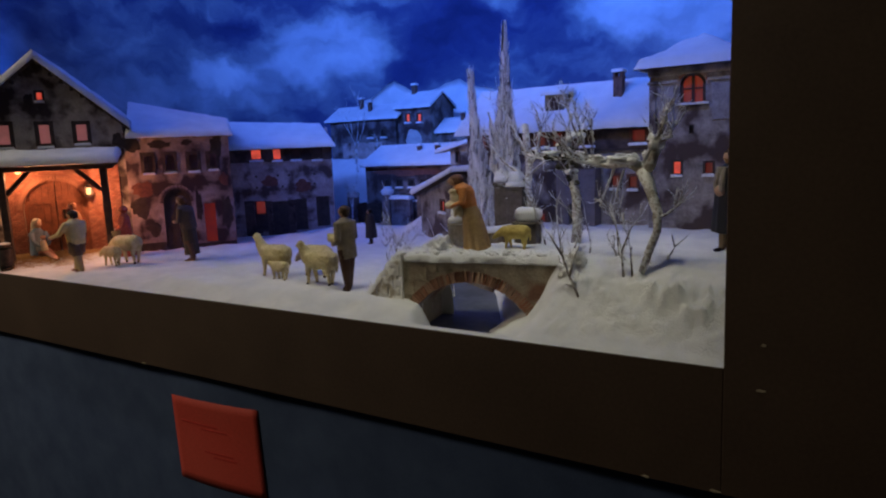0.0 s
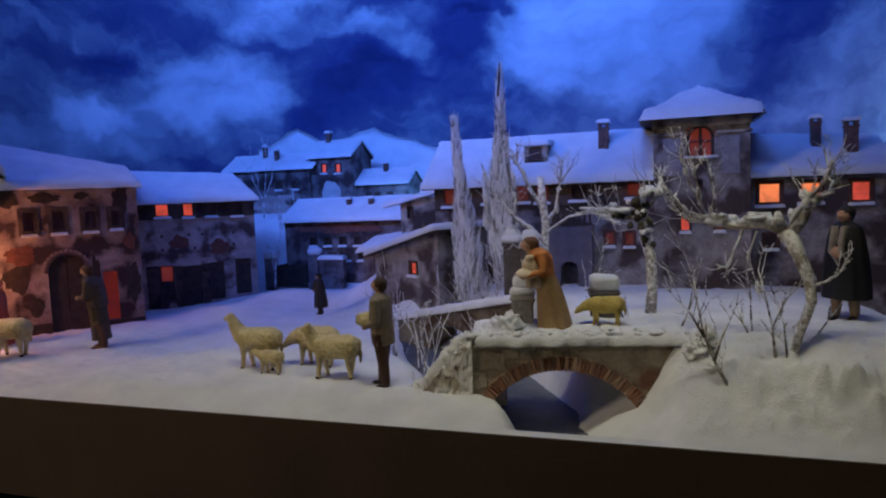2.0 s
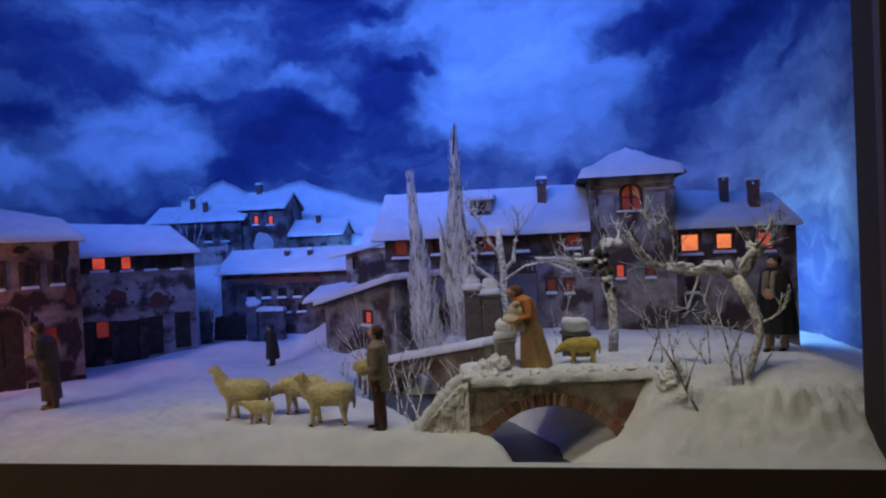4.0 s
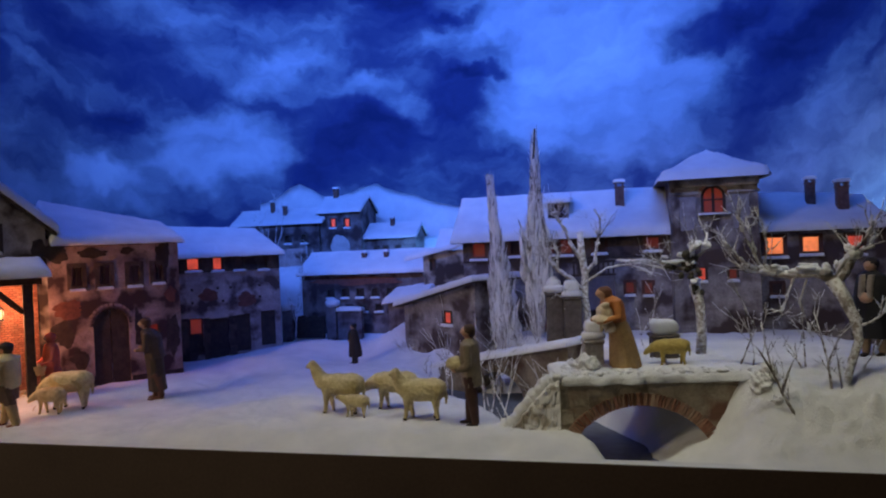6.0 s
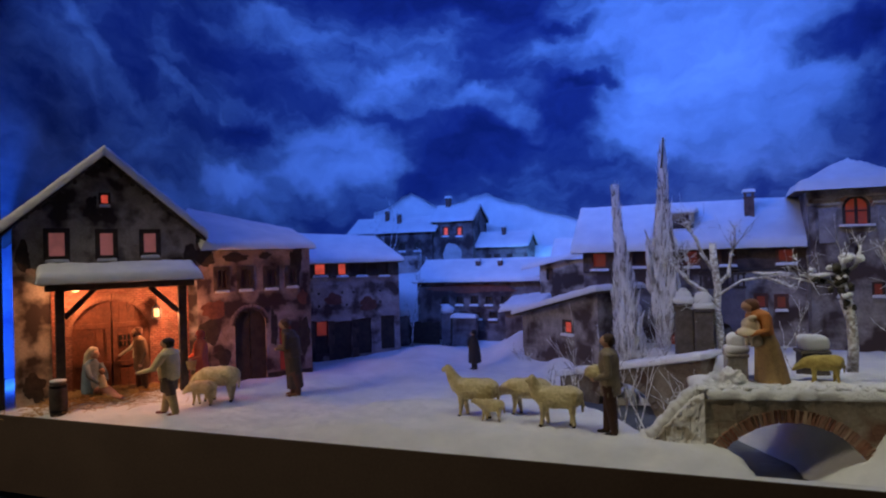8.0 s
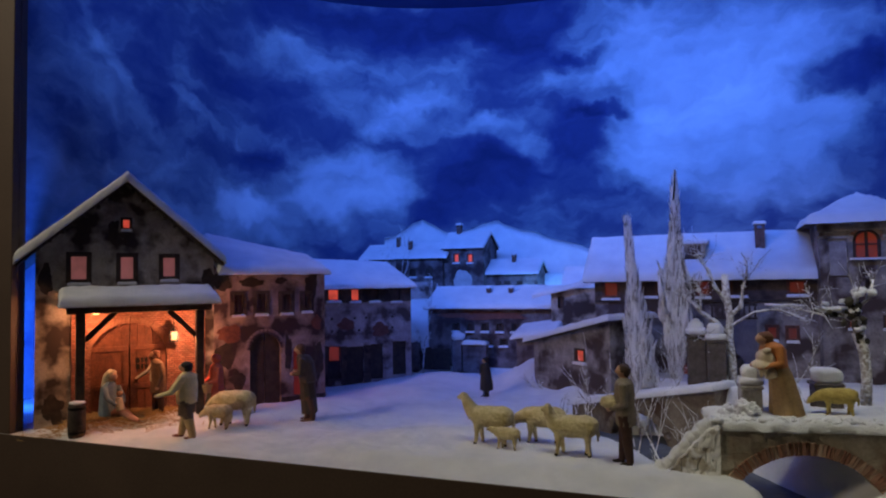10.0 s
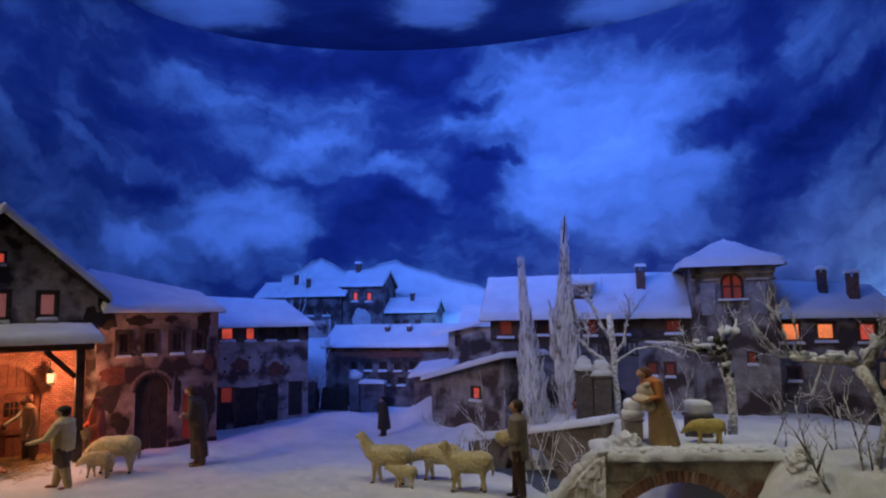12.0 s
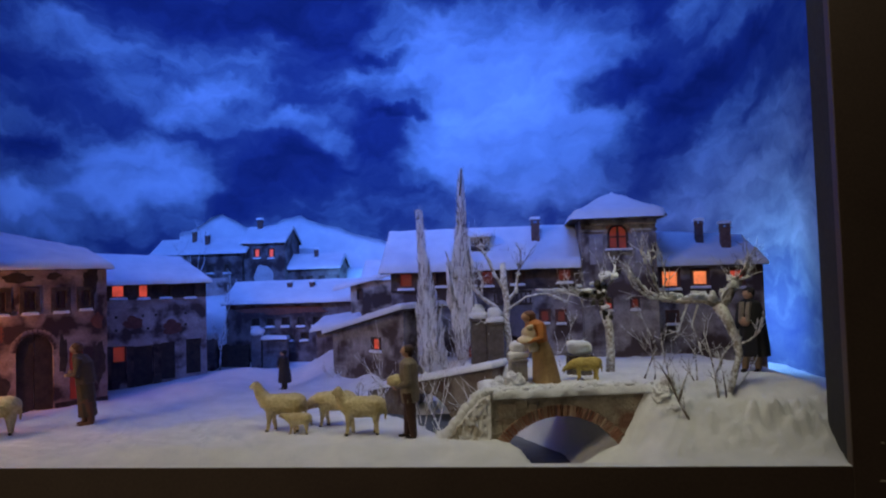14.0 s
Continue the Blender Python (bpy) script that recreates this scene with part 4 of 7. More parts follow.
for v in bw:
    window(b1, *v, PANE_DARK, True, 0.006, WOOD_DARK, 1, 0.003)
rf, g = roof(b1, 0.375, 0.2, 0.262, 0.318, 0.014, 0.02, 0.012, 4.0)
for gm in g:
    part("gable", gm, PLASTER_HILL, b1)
chimney(b1, 0.135, 0.08, 0.31, 0.016, 0.05)
chimney(b1, 0.205, 0.05, 0.295, 0.016, 0.045)
lower = part("lower_wall", panel(0.24, 0.15, [hole(0.17, 0.035, 0.026, 0.034)], 0.012, -0.2), PLASTER_PALE, b1, "paler lower wall above the lane")
lower.matrix_basis = pose(0.09, -0.030, 0)
window(b1, 0.26, 0.035, 0.026, 0.034, PANE_DARK, True, 0.006, WOOD_DARK, 0, 0.003, -0.030)
for pu, pz, pw, ph, sd in ((0.15, 0.02, 0.05, 0.05, 3.1), (0.29, -0.05, 0.06, 0.04, 5.9), (0.20, -0.11, 0.05, 0.06, 7.3)):
    patch(b1, pu, pz, pw, ph, sd, PLASTER_HILL, -0.030)
b2 = root("hill_tower_house", place(-0.690, 1.60, 1.2, 1, 0.0), "tall hill house with two glowing red windows", "house")
bw = [(0.063, 0.251, 0.024, 0.036), (0.126, 0.249, 0.024, 0.036)]
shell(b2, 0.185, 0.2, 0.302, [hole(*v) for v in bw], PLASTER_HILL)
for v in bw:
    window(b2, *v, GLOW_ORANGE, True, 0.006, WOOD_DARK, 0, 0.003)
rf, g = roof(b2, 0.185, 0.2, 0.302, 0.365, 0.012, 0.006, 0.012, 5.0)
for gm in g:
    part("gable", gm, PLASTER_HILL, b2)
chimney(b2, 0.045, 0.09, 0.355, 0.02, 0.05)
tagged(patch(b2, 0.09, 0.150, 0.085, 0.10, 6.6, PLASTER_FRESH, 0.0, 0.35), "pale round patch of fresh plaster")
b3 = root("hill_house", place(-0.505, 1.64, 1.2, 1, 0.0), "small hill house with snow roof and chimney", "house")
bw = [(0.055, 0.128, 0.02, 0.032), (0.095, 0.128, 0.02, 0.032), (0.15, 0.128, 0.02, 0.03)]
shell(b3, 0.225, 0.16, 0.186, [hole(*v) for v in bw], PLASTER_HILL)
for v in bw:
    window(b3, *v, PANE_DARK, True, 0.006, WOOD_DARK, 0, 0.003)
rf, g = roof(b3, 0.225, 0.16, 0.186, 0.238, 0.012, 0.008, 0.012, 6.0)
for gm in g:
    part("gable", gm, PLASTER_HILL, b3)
chimney(b3, 0.11, 0.06, 0.225, 0.016, 0.04)

# big house with the tower
h3 = root("manor_house", place(0.075, 0.925, 1.06, 1, -0.02), "long grey house with loft windows under a snow roof", "house")
h3_w = [(0.048, 0.259, 0.042, 0.044), (0.16, 0.262, 0.036, 0.04), (0.252, 0.262, 0.036, 0.04), (0.306, 0.260, 0.034, 0.04), (0.40, 0.262, 0.036, 0.04), (0.545, 0.261, 0.040, 0.034), (0.48, 0.137, 0.024, 0.032), (0.53, 0.135, 0.024, 0.032), (0.25, 0.02, 0.03, 0.045)]
shell(h3, 0.60, 0.30, 0.302, [hole(*v) for v in h3_w], PLASTER_GREY)
for v, p in zip(h3_w, (GLOW_LOFT, PANE_DARK, GLOW_LOFT, GLOW_LOFT, PANE_DARK, GLOW_LOFT, GLOW_LOFT, GLOW_LOFT, GLOW_LOFT)):
    window(h3, *v, p, True, 0.007, WOOD_RED, 0, 0.006)
loft = part("loft_front", panel(0.6, 0.300, [hole(*v) for v in h3_w if v[1] > 0.2], 0.002, 0.226), LOFT, h3, "dark timbered loft storey")
loft.matrix_basis = pose(0, -0.0024, 0)
part("loft_band", boxes(((0, -0.006, 0.288), (0.6, -0.0027, 0.302)), ((0, -0.006, 0.222), (0.6, -0.0027, 0.228))), WOOD_DARK, h3)
# gate bay before the manor with a dark balustrade
bay = panel(0.115, 0.175, [(0.035, -0.06, 0.080, 0.085)], 0.05, -0.06)
arch_filler(bay, 0.0575, 0.062, 0.085, 0.045, 0.020, 0.05)
bay_ob = part("gate_bay", bay, BAY, h3, "bluish plastered bay with arched gateway")
bay_ob.matrix_basis = pose(0.325, -0.055, 0)
bal = [((0.322, -0.058, 0.176), (0.443, -0.048, 0.181)), ((0.322, -0.058, 0.212), (0.443, -0.048, 0.219))]
part("balustrade", boxes(*bal), WOOD_DARK, bay_ob).matrix_basis = pose(-0.325, 0.055, 0)
for k in range(9):
    part("baluster", boxes(((0.327 + k * 0.0135, -0.056, 0.1815), (0.332 + k * 0.0135, -0.050, 0.2115))), WOOD_DARK, bay_ob).matrix_basis = pose(-0.325, 0.055, 0)
rf, g = roof(h3, 0.60, 0.30, 0.302, 0.415, 0.022, 0.016, 0.022, 7.0, 0.5, -0.03, 0.60)
for gm in g:
    part("gable", gm, PLASTER_GREY, h3)
chimney(h3, 0.462, 0.085, 0.375, 0.026, 0.07)
dorm = part("dormer", boxes(((0.255, 0.03, 0.345), (0.315, 0.10, 0.392))), PLASTER_BROWN, h3)
part("dormer_window", boxes(((0.268, 0.0275, 0.352), (0.302, 0.0295, 0.384))), PANE_DARK, dorm)
part("roof_snow", slab((0.245, 0.018, 0.392), (0.325, 0.018, 0.392), (0.325, 0.11, 0.398), (0.245, 0.11, 0.398), 0.012, 16, 12, 0.002, 3.0, 0.01), SNOW, dorm, smooth=True)

h3r = root("manor_wing", place(0.885, 0.905, 1.06, 1, -0.04), "grey house wing with three bright amber windows", "house")
rw = [(0.047, 0.240, 0.050, 0.050), (0.135, 0.241, 0.044, 0.044), (0.238, 0.238, 0.040, 0.046), (0.05, 0.125, 0.028, 0.03)]
shell(h3r, 0.315, 0.3, 0.292, [hole(*v) for v in rw], PLASTER_GREY)
for v, p in zip(rw, (GLOW_YELLOW, GLOW_YELLOW, GLOW_ORANGE, PANE_DARK)):
    window(h3r, *v, p, True, 0.007, WOOD_RED, 0, 0.006)
rf, g = roof(h3r, 0.315, 0.3, 0.292, 0.385, 0.02, 0.0, 0.020, 8.0, 0.5, 0.0, 0.322, 0.360, 0.02)
for gm in g:
    part("gable", gm, PLASTER_GREY, h3r)
chimney(h3r, 0.158, 0.09, 0.37, 0.022, 0.050)
chimney(h3r, 0.228, 0.06, 0.345, 0.027, 0.061)

TW = 0.215
tower = root("tower", place(0.668, 0.845, 1.06, 1, -0.01), "square grey plastered tower with arched red window and snow roof", "tower")
th = [(TW / 2 - 0.032, 0.334, TW / 2 + 0.030, 0.412), hole(0.071, 0.174, 0.022, 0.034), hole(0.148, 0.172, 0.022, 0.030), hole(0.105, 0.27, 0.012, 0.022)]
bm = panel(TW, 0.425, th, 0.014, -0.06)
arch_filler(bm, TW / 2 - 0.001, 0.378, 0.412, 0.062, 0.031, 0.014)
part("wall", bm, PLASTER_GREY, tower)
part("wall", boxes(((0, 0.0145, -0.06), (0.012, 0.215, 0.425))), PLASTER_GREY, tower)
part("wall", boxes(((TW - 0.012, 0.0145, -0.06), (TW, 0.215, 0.425))), PLASTER_GREY, tower)
part("wall", boxes(((0.0125, 0.203, -0.06), (TW - 0.0125, 0.215, 0.425))), PLASTER_GREY, tower)
part("cornice", bevelled(boxes(((-0.005, -0.005, 0.385), (TW / 2 - 0.036, -0.0003, 0.393)), ((TW / 2 + 0.034, -0.005, 0.385), (TW + 0.005, -0.0003, 0.393)), ((-0.004, -0.004, 0.405), (TW + 0.004, -0.0003, 0.425)))), PLASTER_BROWN, tower)
for px in (0.022, TW - 0.062):
    part("wall_panel", bevelled(boxes(((px, -0.0035, 0.29), (px + 0.040, -0.0003, 0.378))), 0.001), BAY_PALE, tower, "pale bluish plaster panel")
part("pilaster", boxes(((0, -0.004, 0.0), (0.016, -0.0003, 0.384))), PLASTER_GREY, tower)
part("pilaster", boxes(((TW - 0.016, -0.004, 0.0), (TW, -0.0003, 0.384))), PLASTER_GREY, tower)
win = part("window", boxes(((TW / 2 - 0.0045, 0.004, 0.334), (TW / 2 + 0.0025, 0.008, 0.408)), ((TW / 2 - 0.032, 0.004, 0.368), (TW / 2 + 0.03, 0.008, 0.372))), WOOD_DARK, tower)
part("pane", boxes(((TW / 2 - 0.033, 0.0082, 0.334), (TW / 2 + 0.031, 0.0098, 0.412))), GLOW_DEEP, win)
part("window_sill", slab((TW / 2 - 0.04, -0.012, 0.333), (TW / 2 + 0.038, -0.012, 0.333), (TW / 2 + 0.038, 0.002, 0.333), (TW / 2 - 0.04, 0.002, 0.333), 0.003, 14, 8, 0.001, 2.0, 0.002), SNOW, win)
bm = boxes(((TW / 2 - 0.0315, 0.002, 0.334), (TW / 2 - 0.0245, 0.0075, 0.378)), ((TW / 2 + 0.0225, 0.002, 0.334), (TW / 2 + 0.0295, 0.0075, 0.378)))
bow = [(TW / 2 - 0.001 - 0.0272 * math.cos(math.pi * i / 14), 0.005, 0.378 + 0.0272 * math.sin(math.pi * i / 14)) for i in range(15)]
tube(bm, bow, [0.0036] * 15, 6)
part("window_frame", bm, WOOD_DARK, win)
voussoirs(tower, TW / 2 - 0.001, 0.378, 0.036, 0.036, 0.003, 0.009, 13, 0.0, BRICK_OLD, "brick", 8)
window(tower, 0.071, 0.174, 0.022, 0.034, GLOW_ORANGE, True, 0.008, WOOD_DARK, 0, 0.003)
window(tower, 0.148, 0.172, 0.022, 0.030, GLOW_LOFT, True, 0.008, WOOD_DARK, 0, 0.003)
window(tower, 0.105, 0.27, 0.012, 0.022, PANE_DARK, False)


def hip_roof():
    bm = bmesh.new()
    o = 0.033
    n = 22
    grid = []
    for i in range(n + 1):
        row = []
        for k in range(n + 1):
            u, v = i / n, k / n
            x, y = -o + u * (TW + 2 * o), -o + v * (0.215 + 2 * o)
            e = min(u, 1 - u, v, 1 - v) * 2
            z = 0.432 + 0.074 * e ** 1.1 + 0.012 * math.sqrt(max(0, 1 - (1 - min(1, e / 0.10)) ** 2))
            z += 0.006 * noise.noise(Vector((x * 25, y * 25, 1))) + 0.003 * noise.noise(Vector((x * 70, y * 70, 1)))
            row.append(bm.verts.new((x, y, z if e > 0 else 0.425)))
        grid.append(row)
    for i in range(n):
        for k in range(n):
            bm.faces.new((grid[i][k], grid[i + 1][k], grid[i + 1][k + 1], grid[i][k + 1]))
    return bm


tr = part("roof", bevelled(boxes(((-0.028, -0.028, 0.4255), (TW + 0.028, 0.243, 0.432)))), WOOD_DARK, tower)
part("roof_snow", hip_roof(), SNOW, tr, "high cap of snow on the roof", True)

# hut with a lean-to roof
HUT = (0.804, -0.595)
hut = root("hut", place(-0.12, 0.93, 1.02, *HUT), "small grey plastered hut with one lit window and sloping snow roof", "hut")
bm = panel(0.325, 0.235, [hole(0.2065, 0.112, 0.044, 0.036)], 0.012, -0.06)
bmesh.ops.bisect_plane(bm, geom=bm.verts[:] + bm.edges[:] + bm.faces[:], plane_co=Vector((0, 0, 0.142)), plane_no=Vector((-0.075, 0, 0.325)).normalized(), clear_outer=True)
part("wall", bm, PLASTER_GREY, hut)
part("wall", boxes(((0.313, 0.0125, -0.06), (0.325, 0.16, 0.212))), PLASTER_GREY, hut)
part("wall", boxes(((0, 0.0125, -0.06), (0.012, 0.16, 0.138))), PLASTER_GREY, hut)
window(hut, 0.2065, 0.112, 0.036, 0.034, GLOW_ORANGE, True, 0.008, WOOD_DARK, 0, 0.004)
rfb = bmesh.new()
v = [rfb.verts.new(p) for p in ((-0.02, -0.022, 0.139), (0.34, -0.022, 0.222), (0.34, 0.17, 0.222), (-0.02, 0.17, 0.139), (-0.02, -0.022, 0.133), (0.34, -0.022, 0.216), (0.34, 0.17, 0.216), (-0.02, 0.17, 0.133))]
for f in ((0, 1, 2, 3), (7, 6, 5, 4), (0, 4, 5, 1), (1, 5, 6, 2), (2, 6, 7, 3), (3, 7, 4, 0)):
    rfb.faces.new([v[i] for i in f])
hr = part("roof", rfb, WOOD_DARK, hut)
part("roof_snow", slab((-0.025, -0.027, 0.139), (0.345, -0.027, 0.223), (0.345, 0.172, 0.223), (-0.025, 0.172, 0.139), 0.016, 30, 18, 0.003, 9.0, 0.014), SNOW, hr, "thick snow on the roof", True)
# side house between hut and long house
side = root("side_house", place(-0.10, 1.10, 1.02, 1, -0.15), "narrow brown side house with sloping snow roof", "house")
sw = [(0.035, 0.255, 0.022, 0.04)]
shell(side, 0.22, 0.12, 0.30, [hole(*v) for v in sw], PLASTER_BROWN)
window(side, *sw[0], PANE_DARK, False, 0.006)
part("roof_snow", slab((-0.06, -0.02, 0.272), (0.23, -0.02, 0.335), (0.23, 0.13, 0.345), (-0.06, 0.13, 0.282), 0.014, 26, 14, 0.003, 11.0, 0.012), SNOW, side, "snow on the sloping roof", True)
side2 = root("side_house", place(-0.09, 1.30, 1.02, 1, 0.0), "small house behind with blue snow roof and chimney", "house")
shell(side2, 0.16, 0.14, 0.31, [], PLASTER_HILL)
rf, g = roof(side2, 0.16, 0.14, 0.31, 0.37, 0.016, 0.012, 0.014, 12.0)
for gm in g:
    part("gable", gm, PLASTER_HILL, side2)
chimney(side2, 0.13, 0.06, 0.36, 0.016, 0.045)


# ---- the porch of the stable ----
def brick_material():
    m, tree, bsdf = nodes_of("small_brickwork")
    co = tree.nodes.new("ShaderNodeTexCoord").outputs["Object"]
    mp = tree.nodes.new("ShaderNodeMapping")
    mp.inputs["Rotation"].default_value = (radians(90), 0, 0)
    tree.links.new(co, mp.inputs["Vector"])
    b = tree.nodes.new("ShaderNodeTexBrick")
    for k, v in (("Scale", 1.0), ("Mortar Size", 0.0009), ("Brick Width", 0.014), ("Row Height", 0.0058), ("Mortar Smooth", 0.3)):
        b.inputs[k].default_value = v
    b.inputs["Color1"].default_value, b.inputs["Color2"].default_value, b.inputs["Mortar"].default_value = (0.30, 0.10, 0.06, 1), (0.46, 0.20, 0.13, 1), (0.12, 0.055, 0.035, 1)
    tree.links.new(mp.outputs[0], b.inputs["Vector"])
    c = mix_node(tree, ramp_node(tree, noise_node(tree, 30, 5), [(0.45, (0, 0, 0)), (0.7, (0.7, 0.7, 0.7))]), b.outputs["Color"], (0.14, 0.07, 0.045))
    tree.links.new(c, bsdf.inputs["Base Color"])
    bsdf.inputs["Roughness"].default_value = 0.9
    inv = tree.nodes.new("ShaderNodeMath")
    inv.operation = "SUBTRACT"
    inv.inputs[0].default_value = 1.0
    tree.links.new(b.outputs["Fac"], inv.inputs[1])
    bump_node(tree, bsdf, inv.outputs[0], 0.7, 0.0015)
    return m


BRICKWORK = brick_material()
STRAW = surface("straw", (0.30, 0.18, 0.06), (0.52, 0.33, 0.12), 120, 0.8, 0.3, 0.001, 300)
IRON = surface("black_iron", (0.012, 0.011, 0.010), (0.03, 0.028, 0.025), 80, 0.5, 0.3, 0.001, 250, metal=0.6)
LAMP_GLASS = glow("lantern_flame", (1.0, 0.5, 0.15), 1.3)

bm = panel(0.325, 0.300, [(0.324 - 0.28, -0.06, 0.324 - 0.098, 0.266)], 0.003, -0.06)
arch_filler(bm, 0.135, 0.170, 0.266, 0.182, 0.086, 0.003)
brick_face = part("brick_face", bm, BRICKWORK, stable, "small red brickwork round the stable door")
brick_face.matrix_basis = pose(0.097, -0.0034, 0)
voussoirs(stable, 0.232, 0.170, 0.101, 0.097, 0.003, 0.017, 34, -0.0045, BRICK, "brick", 6)
# double door of boards in an arched frame
for s in (-1, 1):
    a, b = 0.232 + s * 0.001, 0.232 + s * 0.093
    dl = part("door", boxes(((min(a, b), 0.0095, -0.02), (max(a, b), 0.012, 0.262))), WOOD_DOOR, stable, "weathered reddish brown boarded stable door")
    for i in range(5):
        x0 = 0.232 + s * (0.001 + i * 0.0185)
        x1 = x0 + s * 0.0172
        part("plank", boxes(((min(x0, x1), 0.006 + 0.0004 * (i % 2), -0.02), (max(x0, x1), 0.0092, 0.262))), WOOD_DOOR, dl)
    for z in (0.012, 0.085, 0.185):
        a, b = 0.232 + s * 0.003, 0.232 + s * 0.088
        part("door_rail", bevelled(boxes(((min(a, b), 0.002, z), (max(a, b), 0.0058, z + 0.013))), 0.0008), WOOD_DOOR, dl)
    for x in (0.003, 0.078):
        a, b = 0.232 + s * x, 0.232 + s * (x + 0.010)
        part("door_stile", boxes(((min(a, b), 0.0025, 0.0), (max(a, b), 0.0058, 0.20))), WOOD_DOOR, dl)
    if s > 0:
        wn = part("door_grille", boxes(((0.248, 0.0015, 0.135), (0.276, 0.0022, 0.165))), IRON, dl, "small barred opening")
        part("grille_bar", boxes(((0.257, 0.0004, 0.135), (0.259, 0.0014, 0.165)), ((0.266, 0.0004, 0.135), (0.268, 0.0014, 0.165)), ((0.248, 0.0002, 0.149), (0.276, 0.0012, 0.151))), WOOD_DOOR, wn)
porch = stable
for u in (0.115, 0.39):
    part("porch_post", bevelled(boxes(((u - 0.010, -0.112, -0.01), (u + 0.010, -0.092, 0.29))), 0.0015), WOOD_DARK, porch, "dark timber porch post")
part("porch_beam", bevelled(boxes(((0.085, -0.114, 0.290), (0.42, -0.094, 0.305))), 0.0015), WOOD_DARK, porch)
for u, s in ((0.125, 1), (0.38, -1)):
    bm = bmesh.new()
    tube(bm, [(u, -0.102, 0.225), (u + s * 0.066, -0.102, 0.292)], [0.0085, 0.0085], 4)
    part("porch_brace", bm, WOOD_DARK, porch)
for u in (0.10, 0.405):
    part("porch_rafter", boxes(((u - 0.006, -0.093, 0.294), (u + 0.006, -0.004, 0.304))), WOOD_DARK, porch)
bm = bmesh.new()
v = [bm.verts.new(p) for p in ((0.075, -0.135, 0.306), (0.43, -0.135, 0.306), (0.43, -0.004, 0.335), (0.075, -0.004, 0.335), (0.075, -0.135, 0.311), (0.43, -0.135, 0.311), (0.43, -0.004, 0.340), (0.075, -0.004, 0.340))]
for f in ((0, 1, 2, 3), (7, 6, 5, 4), (0, 4, 5, 1), (1, 5, 6, 2), (2, 6, 7, 3), (3, 7, 4, 0)):
    bm.faces.new([v[i] for i in f])
pr = part("porch_roof", bm, WOOD_DARK, porch)
part("roof_snow", slab((0.068, -0.142, 0.309), (0.437, -0.142, 0.309), (0.437, -0.003, 0.340), (0.068, -0.003, 0.340), 0.021, 36, 18, 0.003, 21.0, 0.014), SNOW, pr, "thick snow on the porch roof", True)
SM = place(-1.1674, 0.0173, 1.0, DX, DY)


def on_stable(u, y, z):
    return SM @ Vector((u, y, z))


lamp("porch_lamp", "POINT", on_stable(0.150, -0.060, 0.272), (0, 0, 0), 0.70, (1.0, 0.39, 0.17), 0.008)
lamp("lantern_light", "POINT", on_stable(0.345, -0.082, 0.225), (0, 0, 0), 1.15, (1.0, 0.39, 0.18), 0.006)
bm = bmesh.new()
ball(bm, (0.150, -0.055, 0.290), (0.010, 0.010, 0.006), 0, 12, 8)
part("porch_bulb", bm, LAMP_GLASS, porch, "small warm bulb under the porch roof", True)
lan = root("lantern", SM @ pose(0.335, -0.040, 0.205), "small black iron lantern with warm light on a bracket", "lantern")
part("glass", bevelled(boxes(((-0.0066, -0.0066, 0.005), (0.0066, 0.0066, 0.025))), 0.001), LAMP_GLASS, lan)
part("lantern_frame", boxes(((-0.010, -0.010, 0.0), (0.010, 0.010, 0.0035)), ((-0.010, -0.010, 0.0265), (0.010, 0.010, 0.029)), *[((x - 0.0016, y - 0.0016, 0.0), (x + 0.0016, y + 0.0016, 0.028)) for x in (-0.0084, 0.0084) for y in (-0.0084, 0.0084)]), IRON, lan)
bm = bmesh.new()
tube(bm, [(0, 0, 0.029), (0, 0, 0.036), (0, 0, 0.040)], [0.010, 0.004, 0.0015], 8)
tube(bm, [(0, 0, 0.038), (0, 0.0, 0.055), (0, 0.012, 0.060), (0, 0.036, 0.058)], [0.0012] * 4, 6)
part("bracket", bm, IRON, lan)


def straw_bed():
    bm = bmesh.new()
    rnd = random.Random(5)
    for _ in range(1500):
        u, y = rnd.gauss(0.21, 0.07), -0.012 - abs(rnd.gauss(0.05, 0.04))
        a = rnd.uniform(0, math.pi)
        l = rnd.uniform(0.008, 0.022)
        p = on_stable(u, y, 0)
        z = max(ground(p.x, p.y), 1.0) + rnd.uniform(0.001, 0.009)
        d = Vector((math.cos(a), math.sin(a), rnd.uniform(-0.25, 0.25))) * l
        n = Vector((-math.sin(a), math.cos(a), 0)) * 0.0007
        q = Vector((p.x, p.y, z))
        up = Vector((0, 0, 0.001))
        vs = [bm.verts.new(c) for c in (q - d + n, q - d - n, q + d - n, q + d + n, q - d + up, q + d + up)]
        bm.faces.new((vs[0], vs[3], vs[5], vs[4]))
        bm.faces.new((vs[1], vs[4], vs[5], vs[2]))
        bm.faces.new((vs[0], vs[1], vs[2], vs[3]))
    return bm


tagged(part("straw", straw_bed(), STRAW), "loose yellow straw scattered on the stable floor", "straw", kind="stuff")


